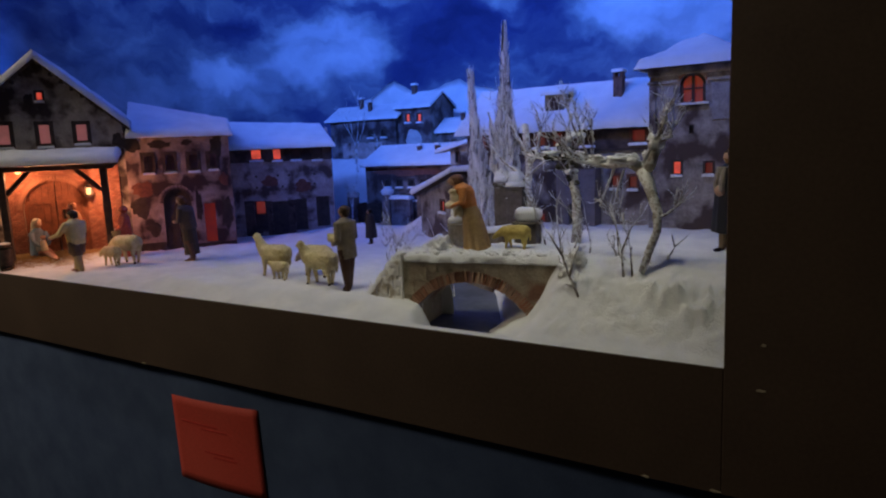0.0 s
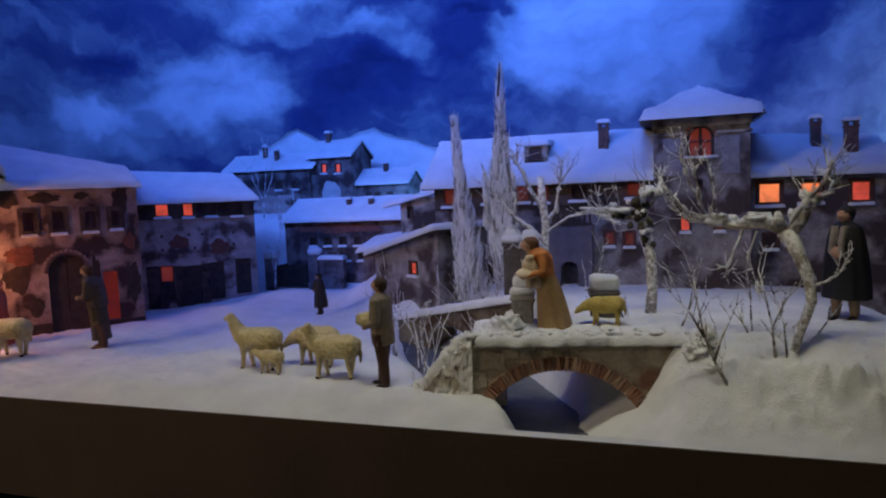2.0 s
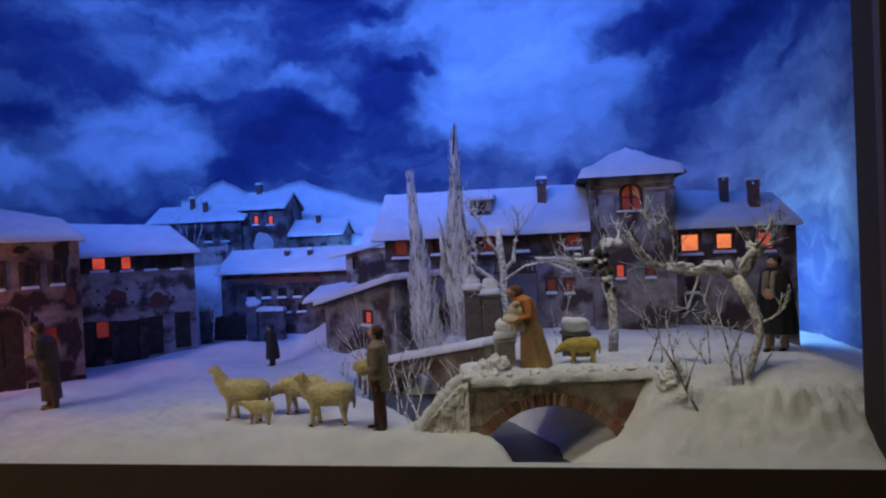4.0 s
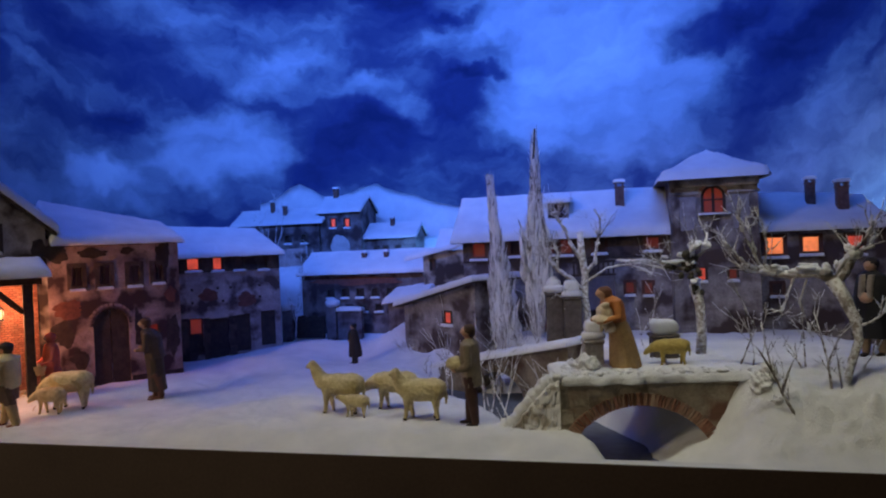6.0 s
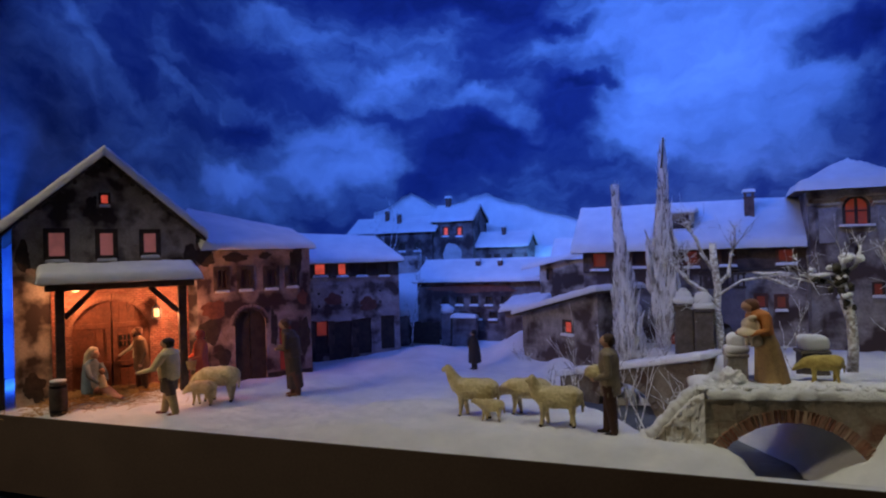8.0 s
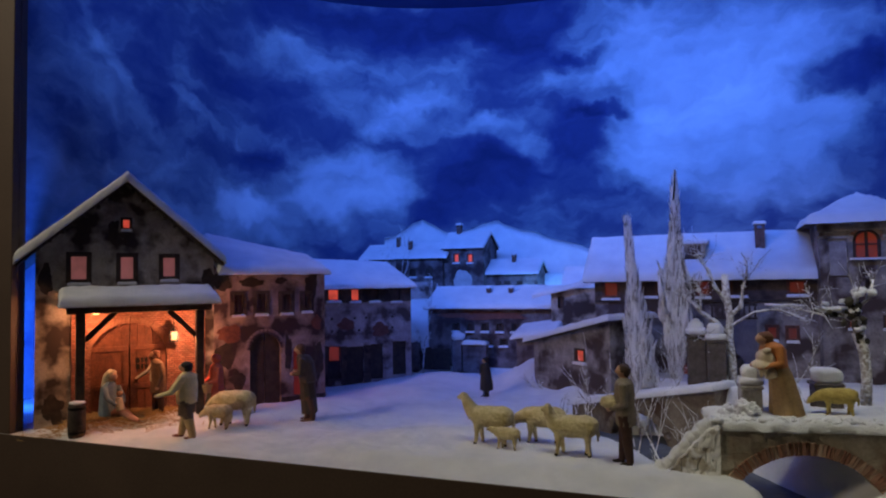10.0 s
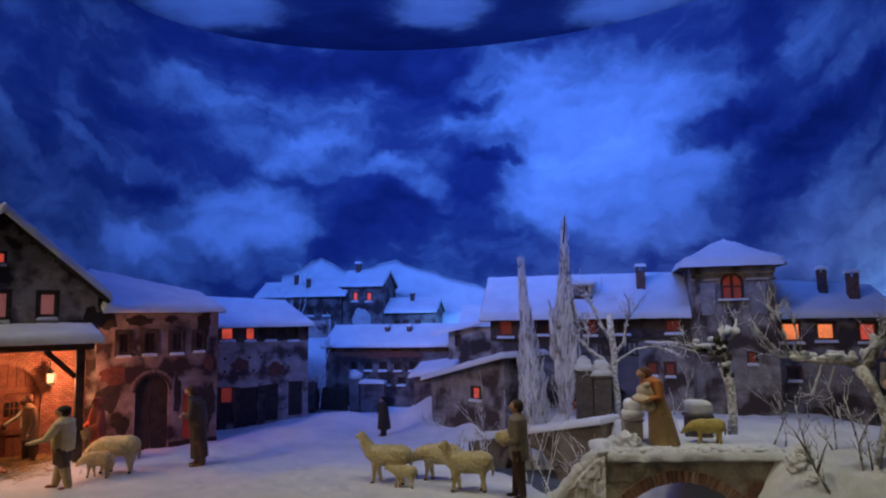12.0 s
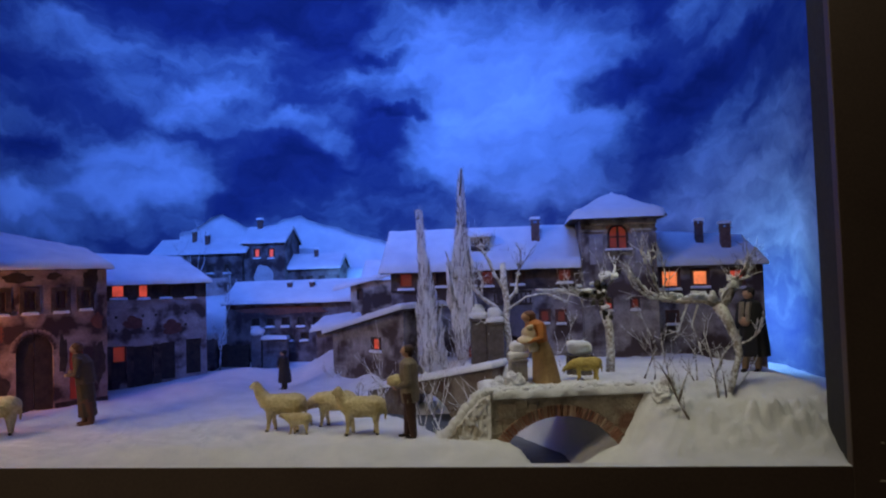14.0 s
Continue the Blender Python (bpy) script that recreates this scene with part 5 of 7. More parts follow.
# ---- bridges, walls and pillars ----
def arch_wall(length, depth, base, top, arcs, n=64):
    """A wall with arched openings; top and base are heights along it, arcs (middle, half, spring, radius)."""
    bm = bmesh.new()
    us = sorted({length * i / n for i in range(n + 1)} | {m + s * h for m, h, *_ in arcs for s in (-1, 1)} | {m + h * (k / 14 - 1) for m, h, *_ in arcs for k in range(29)})

    def low(u):
        for m, h, z, r in arcs:
            if abs(u - m) < h - 1e-6:
                return z + math.sqrt(max(0, r * r - (u - m) ** 2)) - math.sqrt(r * r - h * h)
        return base(u)

    cols = []
    for i, u in enumerate(us):
        jag = 0.0012 * noise.noise(Vector((u * 60, 1, 2)))
        cols.append([bm.verts.new((u, y, z)) for y, z in ((jag, low(u)), (jag, (low(u) + top(u)) / 2), (jag, top(u)), (depth, top(u)), (depth, low(u)))])
    for a, b in zip(cols, cols[1:]):
        for k in range(5):
            bm.faces.new((a[k], b[k], b[(k + 1) % 5], a[(k + 1) % 5]))
    bm.faces.new(cols[0])
    bm.faces.new(cols[-1][::-1])
    return bm


BD = (0.983, 0.184)
bridge = root("bridge", place(0.40, 0.088, 1.0, *BD), "small stone footbridge with brick arch and snow on its deck", "bridge")
BM_, BH, BZ, BR = 0.139, 0.112, 0.003, 0.135
bm = arch_wall(0.325, 0.135, lambda u: 0.0 - 0.06 * (u > 0.2 or u < 0.05), lambda u: 0.100, [(BM_, BH, BZ, BR)])
part("bridge_wall", bm, STONE, bridge)
sag = math.sqrt(BR * BR - BH * BH)
rnd = random.Random(9)
shapes = []
half = math.asin(BH / BR)
count = 46
for k in range(5):
    bm = bmesh.new()
    w = 2 * half * BR / count * 0.78
    add_box(bm, (-w / 2, -0.0040, -0.010), (w / 2, 0.010, 0.010), 0, 0.0012, rnd)
    bmesh.ops.recalc_face_normals(bm, faces=bm.faces)
    me = bpy.data.meshes.new("brick")
    bm.to_mesh(me)
    bm.free()
    me.materials.append(BRICK_OLD)
    shapes.append(me)
for i in range(count):
    a = -half + 2 * half * (i + 0.5) / count
    b = new("brick", shapes[rnd.randrange(5)])
    b.parent = bridge
    r = BR + 0.009
    b.matrix_basis = pose(BM_ + r * math.sin(a), rnd.uniform(-0.0012, 0.0004), BZ - sag + r * math.cos(a), 0, math.degrees(a) + rnd.uniform(-3, 3), rnd.uniform(-2, 2))
for i, (u, z, w, h) in enumerate(((0.285, 0.080, 0.045, 0.026), (0.25, 0.085, 0.03, 0.022), (0.272, 0.052, 0.026, 0.02), (0.035, 0.075, 0.045, 0.028), (0.015, 0.045, 0.03, 0.024), (0.065, 0.088, 0.03, 0.018))):
    bm = bmesh.new()
    add_box(bm, (u - w / 2, -0.0012, z - h / 2), (u + w / 2, 0.004, z + h / 2), 0, 0.0014, rnd)
    part("stone", bevelled(bm, 0.002), STONE, bridge)
part("deck_snow", slab((0.012, -0.009, 0.101), (0.328, -0.007, 0.101), (0.34, 0.13, 0.104), (0.0, 0.13, 0.103), 0.013, 60, 24, 0.0075, 31.0, 0.009), SNOW, bridge, "trodden snow on the bridge deck", True)

# sloping wall of the upper bridge with a dark arch
WD = (0.839, -0.544)
low_wall = root("stone_wall", place(0.045, 0.684, 1.0, *WD), "sloping dark stone wall with a dark arch and snowy coping", "wall")
part("wall_face", arch_wall(0.425, 0.07, lambda u: -0.06, lambda u: 0.018 + 0.215 * u, [(0.215, 0.085, -0.04, 0.088)]), WALL_STONE, low_wall)
part("coping", slab((-0.01, -0.012, 0.016), (0.43, -0.012, 0.108), (0.43, 0.08, 0.108), (-0.01, 0.08, 0.016), 0.014, 44, 14, 0.003, 33.0, 0.010), SNOW, low_wall, "snow on the coping", True)
for i in range(15):
    a = math.pi * (0.12 + 0.76 * (i + 0.5) / 15)
    bm = bmesh.new()
    add_box(bm, (-0.0055, -0.003, -0.008), (0.0055, 0.004, 0.008), 0, 0.001, rnd)
    b = part("arch_stone", bm, WALL_STONE, low_wall)
    b.matrix_basis = pose(0.215 - 0.096 * math.cos(a), -0.001, -0.060 + 0.096 * math.sin(a), 0, -math.degrees(math.atan2(math.cos(a), math.sin(a))), 0)


def squarish(bm, at, w, h):
    """A lump of packed snow between a block and a ball."""
    n = len(bm.verts)
    ball(bm, (0, 0, 0), (1, 1, 1), 0, 28, 18)
    bm.verts.ensure_lookup_table()
    for v in bm.verts[n:]:
        c = v.co.normalized()
        k = (abs(c.x) ** 3 + abs(c.y) ** 3 + abs(c.z) ** 3) ** (1 / 3)
        p = Vector((c.x / k * w, c.y / k * w, c.z / k * h))
        v.co = Vector(at) + p * (1 + 0.26 * crust(Vector(at) * 3 + p, 45))


COLLAR = ((0.16, 0.60, 0.18), (0.50, 0.44, 0.30))
FROST_STONE = surface("frosted_rubble", (0.24, 0.20, 0.15), (0.62, 0.56, 0.46), 45, 0.92, 0.9, 0.003, 170, (0.80, 0.79, 0.77), 34, (0.40, 0.50))
DOME = ((0.18, 0.60, 0.20), (0.40, 0.44, 0.28), (0.58, 0.24, 0.20))
BLOCK = ((0.26, 0.56, 0.30),)


def pillar(x, y, z, w, h, cap, label, seed, dark=STONE, shape=DOME):
    ob = root("stone_pillar", pose(x, y, z, 0, 0, 8), label, "pillar")
    bm = bmesh.new()
    add_box(bm, (-w / 2, -w / 2, -0.05), (w / 2, w / 2, h), 0, w * 0.03, random.Random(seed))
    add_box(bm, (-w * 0.58, -w * 0.58, h + 0.0005), (w * 0.58, w * 0.58, h + 0.007))
    bevelled(bm, w * 0.05)
    part("shaft", bm, dark, ob)
    bm = bmesh.new()
    for z, a, b in shape:
        squarish(bm, (0.001, 0, h + 0.006 + cap * z), w * a, cap * b)
    for v in bm.verts:
        v.co.z = max(v.co.z, h + 0.007)
    part("snow_cap", bm, SNOW, ob, "round cap of snow", True)
    return ob


PILLAR_PALE = surface("frosted_stone", (0.22, 0.20, 0.18), (0.52, 0.49, 0.45), 40, 0.9, 0.6, 0.002, 180)
PILLAR_DARK = surface("dark_pillar_stone", (0.07, 0.055, 0.045), (0.16, 0.13, 0.11), 30, 0.9, 0.6, 0.002, 180)
pillar(0.462, 0.212, 1.105, 0.034, 0.046, 0.046, "short frosted grey stone pillar with a big snow cap", 1, PILLAR_PALE, COLLAR)
pillar(0.590, 0.262, 1.105, 0.044, 0.048, 0.050, "dark stone stump with a heavy snow cap", 2, PILLAR_DARK, BLOCK)
pillar(0.365, 0.600, 1.080, 0.040, 0.128, 0.050, "tall dark gate pillar with a round snow cap", 3, PILLAR_DARK)
pillar(0.408, 0.585, 1.080, 0.040, 0.118, 0.050, "tall dark gate pillar with a round snow cap", 4, PILLAR_DARK, COLLAR)


def snow_bank():
    """Crumbly bank climbing from the stream's left shore up to the bridge end."""
    bm = bmesh.new()
    n = 84
    rows = []
    for i in range(n + 1):
        row = []
        for k in range(n + 1):
            x, y = 0.305 + 0.185 * i / n, 0.060 + 0.185 * k / n
            t = min(1.0, max(0.0, (x - 0.318) / 0.125))
            mid = 0.138 + 0.046 * t
            d = abs(y - mid) / 0.060
            body = math.sqrt(max(0.0, 1 - d * d)) * smooth_step(0.50, 0.448, x) * smooth_step(0.305, 0.32, x)
            top = float(np.interp(x, [0.305, 0.33, 0.366, 0.416, 0.45, 0.48], [0.995, 1.022, 1.072, 1.116, 1.130, 1.120]))
            z = 0.94 + (top - 0.94) * body
            z += (0.018 * crust((x, y, 0.3), 48) + 0.016 * crust((x, y, 0.9), 105)) * min(1.0, body * 1.6)
            row.append(bm.verts.new((x + 0.003 * crust((x, y, 5), 90), y + 0.003 * crust((x, y, 8), 90), z)))
        rows.append(row)
    for p, q in zip(rows, rows[1:]):
        for k in range(n):
            quad = (p[k], q[k], q[k + 1], p[k + 1])
            inside = min(v.co.x for v in quad) > 0.424 and min(v.co.y for v in quad) > 0.095 and max(v.co.z for v in quad) < 1.10
            if max(v.co.z for v in quad) > 0.955 and not inside:
                bm.faces.new(quad)
    for v in [v for v in bm.verts if not v.link_faces]:
        bm.verts.remove(v)
    return bm


tagged(part("snow_bank", snow_bank(), SNOW, smooth=True), "crumbly bank of snow against the bridge end", "snow")


def wing_height(u):
    """Ragged crest of the wing wall, from the shore up to the bridge's deck."""
    return 0.012 + 0.094 * smooth_step(-0.02, 1.05, u / 0.105) + 0.006 * noise.noise(Vector((u * 130, 4, 0))) + 0.004 * noise.noise(Vector((u * 300, 9, 0)))


def wing_wall():
    """Rough frosted masonry stepping down from the bridge's end to the shore."""
    bm = bmesh.new()
    nu, nz = 48, 22
    cols = []
    for i in range(nu + 1):
        u = 0.105 * i / nu
        col = []
        for k in range(nz + 1):
            z = -0.03 + (wing_height(u) + 0.03) * k / nz
            course = int((z + 0.03) / 0.019)
            seam = min((z + 0.03) / 0.019 % 1.0, (u / 0.027 + 0.43 * (course % 2)) % 1.0)
            y = -0.003 - 0.004 * smooth_step(0.0, 0.25, seam) + 0.0035 * crust((u, 0.4, z), 60) + 0.02 * (1 - u / 0.105)
            col.append(bm.verts.new((u, y, z)))
        col.append(bm.verts.new((u, 0.040, wing_height(u))))
        col.append(bm.verts.new((u, 0.040, -0.03)))
        cols.append(col)
    n = len(cols[0])
    for a, b in zip(cols, cols[1:]):
        for k in range(n):
            bm.faces.new((a[k], b[k], b[(k + 1) % n], a[(k + 1) % n]))
    bm.faces.new(cols[0])
    bm.faces.new(cols[-1][::-1])
    wing = part("wing_wall", bm, FROST_STONE, bridge, "rough frosted stone wall beside the bridge")
    wing.matrix_basis = pose(-0.098, 0, 0)
    bm = bmesh.new()
    crest = [(0.105 * i / 40, 0.018 + 0.02 * (1 - i / 40) + 0.003 * noise.noise(Vector((i * 0.9, 0, 0))), wing_height(0.105 * i / 40) + 0.001) for i in range(41)]
    tube(bm, crest, [0.0135 * (1 + 0.35 * noise.noise(Vector((i * 0.7, 3, 0)))) for i in range(41)], 16, 0, 0.4)
    part("snow_crest", bm, SNOW, wing, "crumbly snow along the crest", True)


wing_wall()
for at, size in (((0.728, 0.128, 1.092), (0.017, 0.020, 0.024)), ((0.742, 0.104, 1.066), (0.016, 0.015, 0.018)), ((0.741, 0.132, 1.108), (0.015, 0.016, 0.022)), ((0.452, 0.150, 1.118), (0.020, 0.018, 0.018)), ((0.425, 0.128, 1.100), (0.018, 0.016, 0.016)), ((0.376, 0.108, 1.070), (0.017, 0.014, 0.014))):
    bm = bmesh.new()
    ball(bm, at, size, 0, 56, 40, None, 0.42, 120)
    tagged(part("snow_lump", bm, SNOW, smooth=True), "crumbly tuft of snow beside the bridge", "snow", "snow lumps by the bridge")


def snow_crumbs():
    """Loose crumbs of flock on the bank, the deck's edge, the right slope and the front."""
    bm = bmesh.new()
    rnd = random.Random(77)
    spots = []
    for _ in range(70):
        x = rnd.uniform(0.315, 0.43)
        t = (x - 0.318) / 0.125
        spots.append((x, 0.122 + 0.054 * t - abs(rnd.gauss(0.018, 0.016)), None))
    for _ in range(230):
        u = rnd.uniform(0.0, 0.325)
        spots.append((0.40 + BD[0] * u, 0.088 + BD[1] * u + abs(rnd.gauss(0.002, 0.014)), 1.1135 + rnd.uniform(0, 0.003)))
    for x, y, z in spots:
        y = max(y, 0.004)
        if z is None:
            z = ground(x, max(y, 0.013))
            if 0.315 < x < 0.47 and 0.09 < y < 0.24:
                top = float(np.interp(x, [0.305, 0.33, 0.366, 0.416, 0.45, 0.48], [1.0, 1.030, 1.082, 1.122, 1.148, 1.14]))
                d = abs(y - 0.122 - 0.054 * (x - 0.318) / 0.125) / 0.060
                z = max(z, 0.94 + (top - 0.94) * math.sqrt(max(0.0, 1 - d * d)))
        r = min(0.0062, 0.0012 + abs(rnd.gauss(0, 0.0021)))
        ball(bm, (x, y, z - 0.3 * r), (r * rnd.uniform(0.9, 1.6), r, r * rnd.uniform(0.7, 1.1)), 0, 8, 6, None, 0.6, 320)
    return bm


tagged(part("snow_crumb", snow_crumbs(), SNOW, smooth=True), "loose crumbs of artificial snow", "snow", kind="stuff")


# ---- trees and twigs ----
def branch(bm, p, d, length, r, depth, rnd, spread=0.6, kids=3, bend=0.25, seg=6, rise=0.1):
    pts, rad = [p], [r]
    for i in range(4):
        d = (d + Vector([rnd.gauss(0, bend) for _ in range(3)]) * 0.5 + Vector((0, 0, rise * 0.3))).normalized()
        p = p + d * length / 4
        pts.append(p)
        rad.append(max(r * (1 - 0.16 * (i + 1)), 0.0005))
    tube(bm, pts, rad, seg, 0, 0.3)
    for q, w in zip(pts[1:], rad[1:]):
        if rnd.random() < 0.4:
            ball(bm, q + Vector((0, 0, w * 0.5)), (w * 1.9, w * 1.7, w * 1.5), 1, 6, 4, None, 0.4, 300)
    if depth > 0:
        for k in range(kids):
            q = pts[rnd.choice((2, 3, 4, 4))]
            nd = (d + Vector([rnd.gauss(0, spread) for _ in range(3)]) + Vector((0, 0, rise))).normalized()
            branch(bm, q, nd, length * rnd.uniform(0.5, 0.8), max(r * 0.62, 0.0009), depth - 1, rnd, spread, kids, bend, max(4, seg - 1), rise)
    return pts


def bush(x, y, n, h, spread, seed, label="frosted bare twigs standing in the snow", lean=(0, 0), thick=0.0020, material=TWIG):
    rnd = random.Random(seed)
    bm = bmesh.new()
    z = ground(x, y) - 0.005
    for i in range(n):
        d = Vector((rnd.gauss(lean[0], spread), rnd.gauss(lean[1], spread * 0.7), 1)).normalized()
        p = Vector((x + rnd.gauss(0, 0.012), y + rnd.gauss(0, 0.010), z))
        branch(bm, p, d, h * rnd.uniform(0.45, 0.9), thick * rnd.uniform(0.8, 1.3), 2 if h > 0.06 else 1, rnd, 0.5, 2, 0.18, 5, 0.15)
    return tagged(part("twig_bush", bm, [material, SNOW], smooth=True), label, "bush", "bare bushes")


bush(-0.115, 0.905, 9, 0.045, 0.6, 72, "low greyish frosted shrub beside the hut", (0, 0), 0.0018, BARK)
for args in ((0.115, 0.47, 4, 0.13, 0.16, 1), (0.06, 0.56, 3, 0.10, 0.2, 2), (0.30, 0.20, 2, 0.16, 0.25, 3), (0.335, 0.125, 3, 0.06, 0.3, 4), (0.36, 0.30, 2, 0.14, 0.25, 5), (0.34, 0.38, 2, 0.13, 0.25, 6),
             (0.225, 0.63, 4, 0.12, 0.2, 7), (0.30, 0.64, 4, 0.12, 0.25, 8), (0.79, 0.17, 2, 0.065, 0.35, 11), (0.87, 0.15, 2, 0.06, 0.35, 12),
             (0.62, 0.29, 4, 0.06, 0.5, 13), (0.575, 0.33, 3, 0.10, 0.4, 14), (0.735, 0.22, 2, 0.10, 0.25, 15), (0.25, 0.30, 3, 0.17, 0.12, 16), (0.39, 0.16, 3, 0.05, 0.4, 17)):
    bush(*args)


def stout_shrub(x, y, stems, seed, label):
    """A shrub of a few crooked woody stems that fork into rimed twigs."""
    r = random.Random(seed)
    z = ground(x, y) - 0.006
    bm = bmesh.new()
    for pts, rad in stems:
        at = [Vector((x, y, z)) + Vector(p) for p in pts]
        tube(bm, at, [rad * (1 - 0.6 * i / (len(at) - 1)) for i in range(len(at))], 8, 0, 0.45)
        for i in range(1, len(at)):
            for _ in range(2):
                d = ((at[i] - at[i - 1]).normalized() * 0.7 + Vector((r.gauss(0, 0.6), r.gauss(0, 0.35), 0.55))).normalized()
                branch(bm, at[i].lerp(at[i - 1], r.random() * 0.6), d, r.uniform(0.016, 0.038), rad * 0.32, 1, r, 0.5, 2, 0.2, 5, 0.2)
    return tagged(part("twig_bush", bm, [TWIG, SNOW], smooth=True), label, "bush", "bare bushes")


stout_shrub(0.762, 0.078, [([(0.004, 0, 0), (-0.012, 0.002, 0.034), (-0.026, 0.004, 0.070), (-0.034, 0.006, 0.112), (-0.038, 0.010, 0.145)], 0.0024), ([(-0.014, 0.002, 0.036), (-0.004, 0.0, 0.070), (0.008, -0.002, 0.098)], 0.0022), ([(-0.024, 0.004, 0.066), (-0.046, 0.0, 0.105), (-0.062, 0.0, 0.122)], 0.0018)], 91, "crooked woody shrub with rimed grey twigs on the slope")
stout_shrub(0.828, 0.112, [([(0.0, 0, 0), (-0.004, 0.002, 0.045), (-0.012, 0.0, 0.085), (-0.022, 0.0, 0.125)], 0.0022), ([(-0.004, 0.002, 0.045), (0.012, 0.0, 0.085), (0.030, -0.004, 0.105)], 0.0018), ([(0.014, 0, 0.0), (0.010, 0.002, 0.05), (0.002, 0.004, 0.09)], 0.0018)], 92, "crooked woody shrub with pale rimed twigs beside the willow")


def spire(name, x, y, z, height, widths, lean, seed, label):
    """A weathered upright piece of bark, frosted, standing like a cypress."""
    rnd = random.Random(seed)
    ob = root(name, pose(x, y, z), label, "tree")
    bm = bmesh.new()
    n, seg = 110, 44
    rings = []
    for i in range(n + 1):
        t = i / n
        f = t * (len(widths) - 1)
        k = min(int(f), len(widths) - 2)
        w = widths[k] + (widths[k + 1] - widths[k]) * (f - k)
        cx = lean[0] * t + 0.004 * noise.noise(Vector((t * 9, seed, 0)))
        ring = []
        for j in range(seg):
            a = 2 * math.pi * j / seg
            ca, sa = math.cos(a), math.sin(a)
            q = 1 + 0.35 * noise.noise(Vector((ca * 2.0, sa * 2.0 + seed, t * 4))) + 0.42 * noise.noise(Vector((ca * 5, sa * 5, t * 7 + seed))) + 0.36 * noise.noise(Vector((ca * 13, sa * 13, t * 15 + seed)))
            ring.append(bm.verts.new((cx + 0.9 * w * q * ca, w * 0.55 * q * sa, height * t + 0.006 * noise.noise(Vector((ca * 6, sa * 6, t * 20))))))
        rings.append(ring)
    for a, b in zip(rings, rings[1:]):
        for j in range(seg):
            bm.faces.new((a[j], a[(j + 1) % seg], b[(j + 1) % seg], b[j]))
    bm.faces.new(rings[-1])
    part("trunk", bm, SPIRE_BARK, ob)
    for i in range(9):
        t = rnd.uniform(0.03, 0.6)
        f = t * (len(widths) - 1)
        k = min(int(f), len(widths) - 2)
        w = widths[k]
        s = rnd.choice((-1, 1))
        p = Vector((lean[0] * t + s * w * 0.8, rnd.uniform(-0.4, 0.2) * w, height * t))
        l = rnd.uniform(0.02, 0.07)
        bm = bmesh.new()
        tube(bm, [p, p + Vector((s * l * 0.12, -0.002, l * 0.6)), p + Vector((s * l * 0.26, -0.003, l))], [0.005, 0.0035, 0.0008], 5, 0, 0.4)
        part("splinter", bm, SPIRE_BARK, ob)
    bm = bmesh.new()
    for i in range(420):
        t = rnd.uniform(0.0, 0.95)
        f = t * (len(widths) - 1)
        k = min(int(f), len(widths) - 2)
        w = (widths[k] + (widths[k + 1] - widths[k]) * (f - k)) * rnd.uniform(0.7, 1.05)
        a = rnd.uniform(math.pi * 0.95, math.pi * 2.05)
        o = Vector((math.cos(a), 0.6 * math.sin(a), 0))
        p = Vector((lean[0] * t, 0, height * t)) + o * w
        side = Vector((-math.sin(a), math.cos(a) * 0.6, 0)) * rnd.uniform(0.0010, 0.0028)
        l = rnd.uniform(0.014, 0.042)
        v = [bm.verts.new(q) for q in (p - side, p + side, p + side * 0.4 + o * 0.004 + Vector((rnd.gauss(0, 0.002), 0, l)), p - o * 0.003)]
        for f3 in ((0, 1, 2), (0, 2, 3), (1, 3, 2), (0, 3, 1)):
            bm.faces.new([v[n3] for n3 in f3])
    tagged(part("bark_flake", bm, FLAKE, ob), "ragged frosted flakes of bark", kind="stuff")
    bm = bmesh.new()
    for i in range(26):
        a, l = rnd.uniform(0, 6.28), rnd.uniform(0.02, 0.07)
        p = Vector((rnd.gauss(0, widths[0]), rnd.gauss(-0.01, 0.012), rnd.uniform(-0.01, 0.03)))
        branch(bm, p, Vector((rnd.gauss(0, 0.3), rnd.gauss(0, 0.2), 1)).normalized(), l, 0.0010, 1, rnd, 0.5, 2, 0.2, 4)
    tagged(part("twig", bm, [TWIG, SNOW], ob), "fine rimed twigs at the foot", kind="stuff")
    return ob


def spire_bark():
    m, tree, bsdf = nodes_of("weathered_bark")
    co = tree.nodes.new("ShaderNodeTexCoord").outputs["Object"]
    mp = tree.nodes.new("ShaderNodeMapping")
    mp.inputs["Scale"].default_value = (1, 1, 0.22)
    tree.links.new(co, mp.inputs["Vector"])
    n = noise_node(tree, 85, 6, 0.65, mp.outputs[0])
    c = ramp_node(tree, n, [(0.36, (0.09, 0.078, 0.068)), (0.45, (0.40, 0.37, 0.34)), (0.54, (0.86, 0.85, 0.84))])
    c = mix_node(tree, ramp_node(tree, noise_node(tree, 18, 5), [(0.46, (0, 0, 0)), (0.58, (0.8, 0.8, 0.8))]), c, (0.80, 0.80, 0.80))
    tree.links.new(c, bsdf.inputs["Base Color"])
    bsdf.inputs["Roughness"].default_value = 0.95
    bump_node(tree, bsdf, n, 1.0, 0.006)
    return m


SPIRE_BARK = spire_bark()


def flake_material():
    m, tree, bsdf = nodes_of("frosted_flake")
    r = tree.nodes.new("ShaderNodeNewGeometry").outputs["Random Per Island"]
    c = ramp_node(tree, r, [(0.10, (0.20, 0.175, 0.15)), (0.30, (0.56, 0.53, 0.50)), (0.60, (0.88, 0.87, 0.86))])
    tree.links.new(c, bsdf.inputs["Base Color"])
    bsdf.inputs["Roughness"].default_value = 0.95
    return m


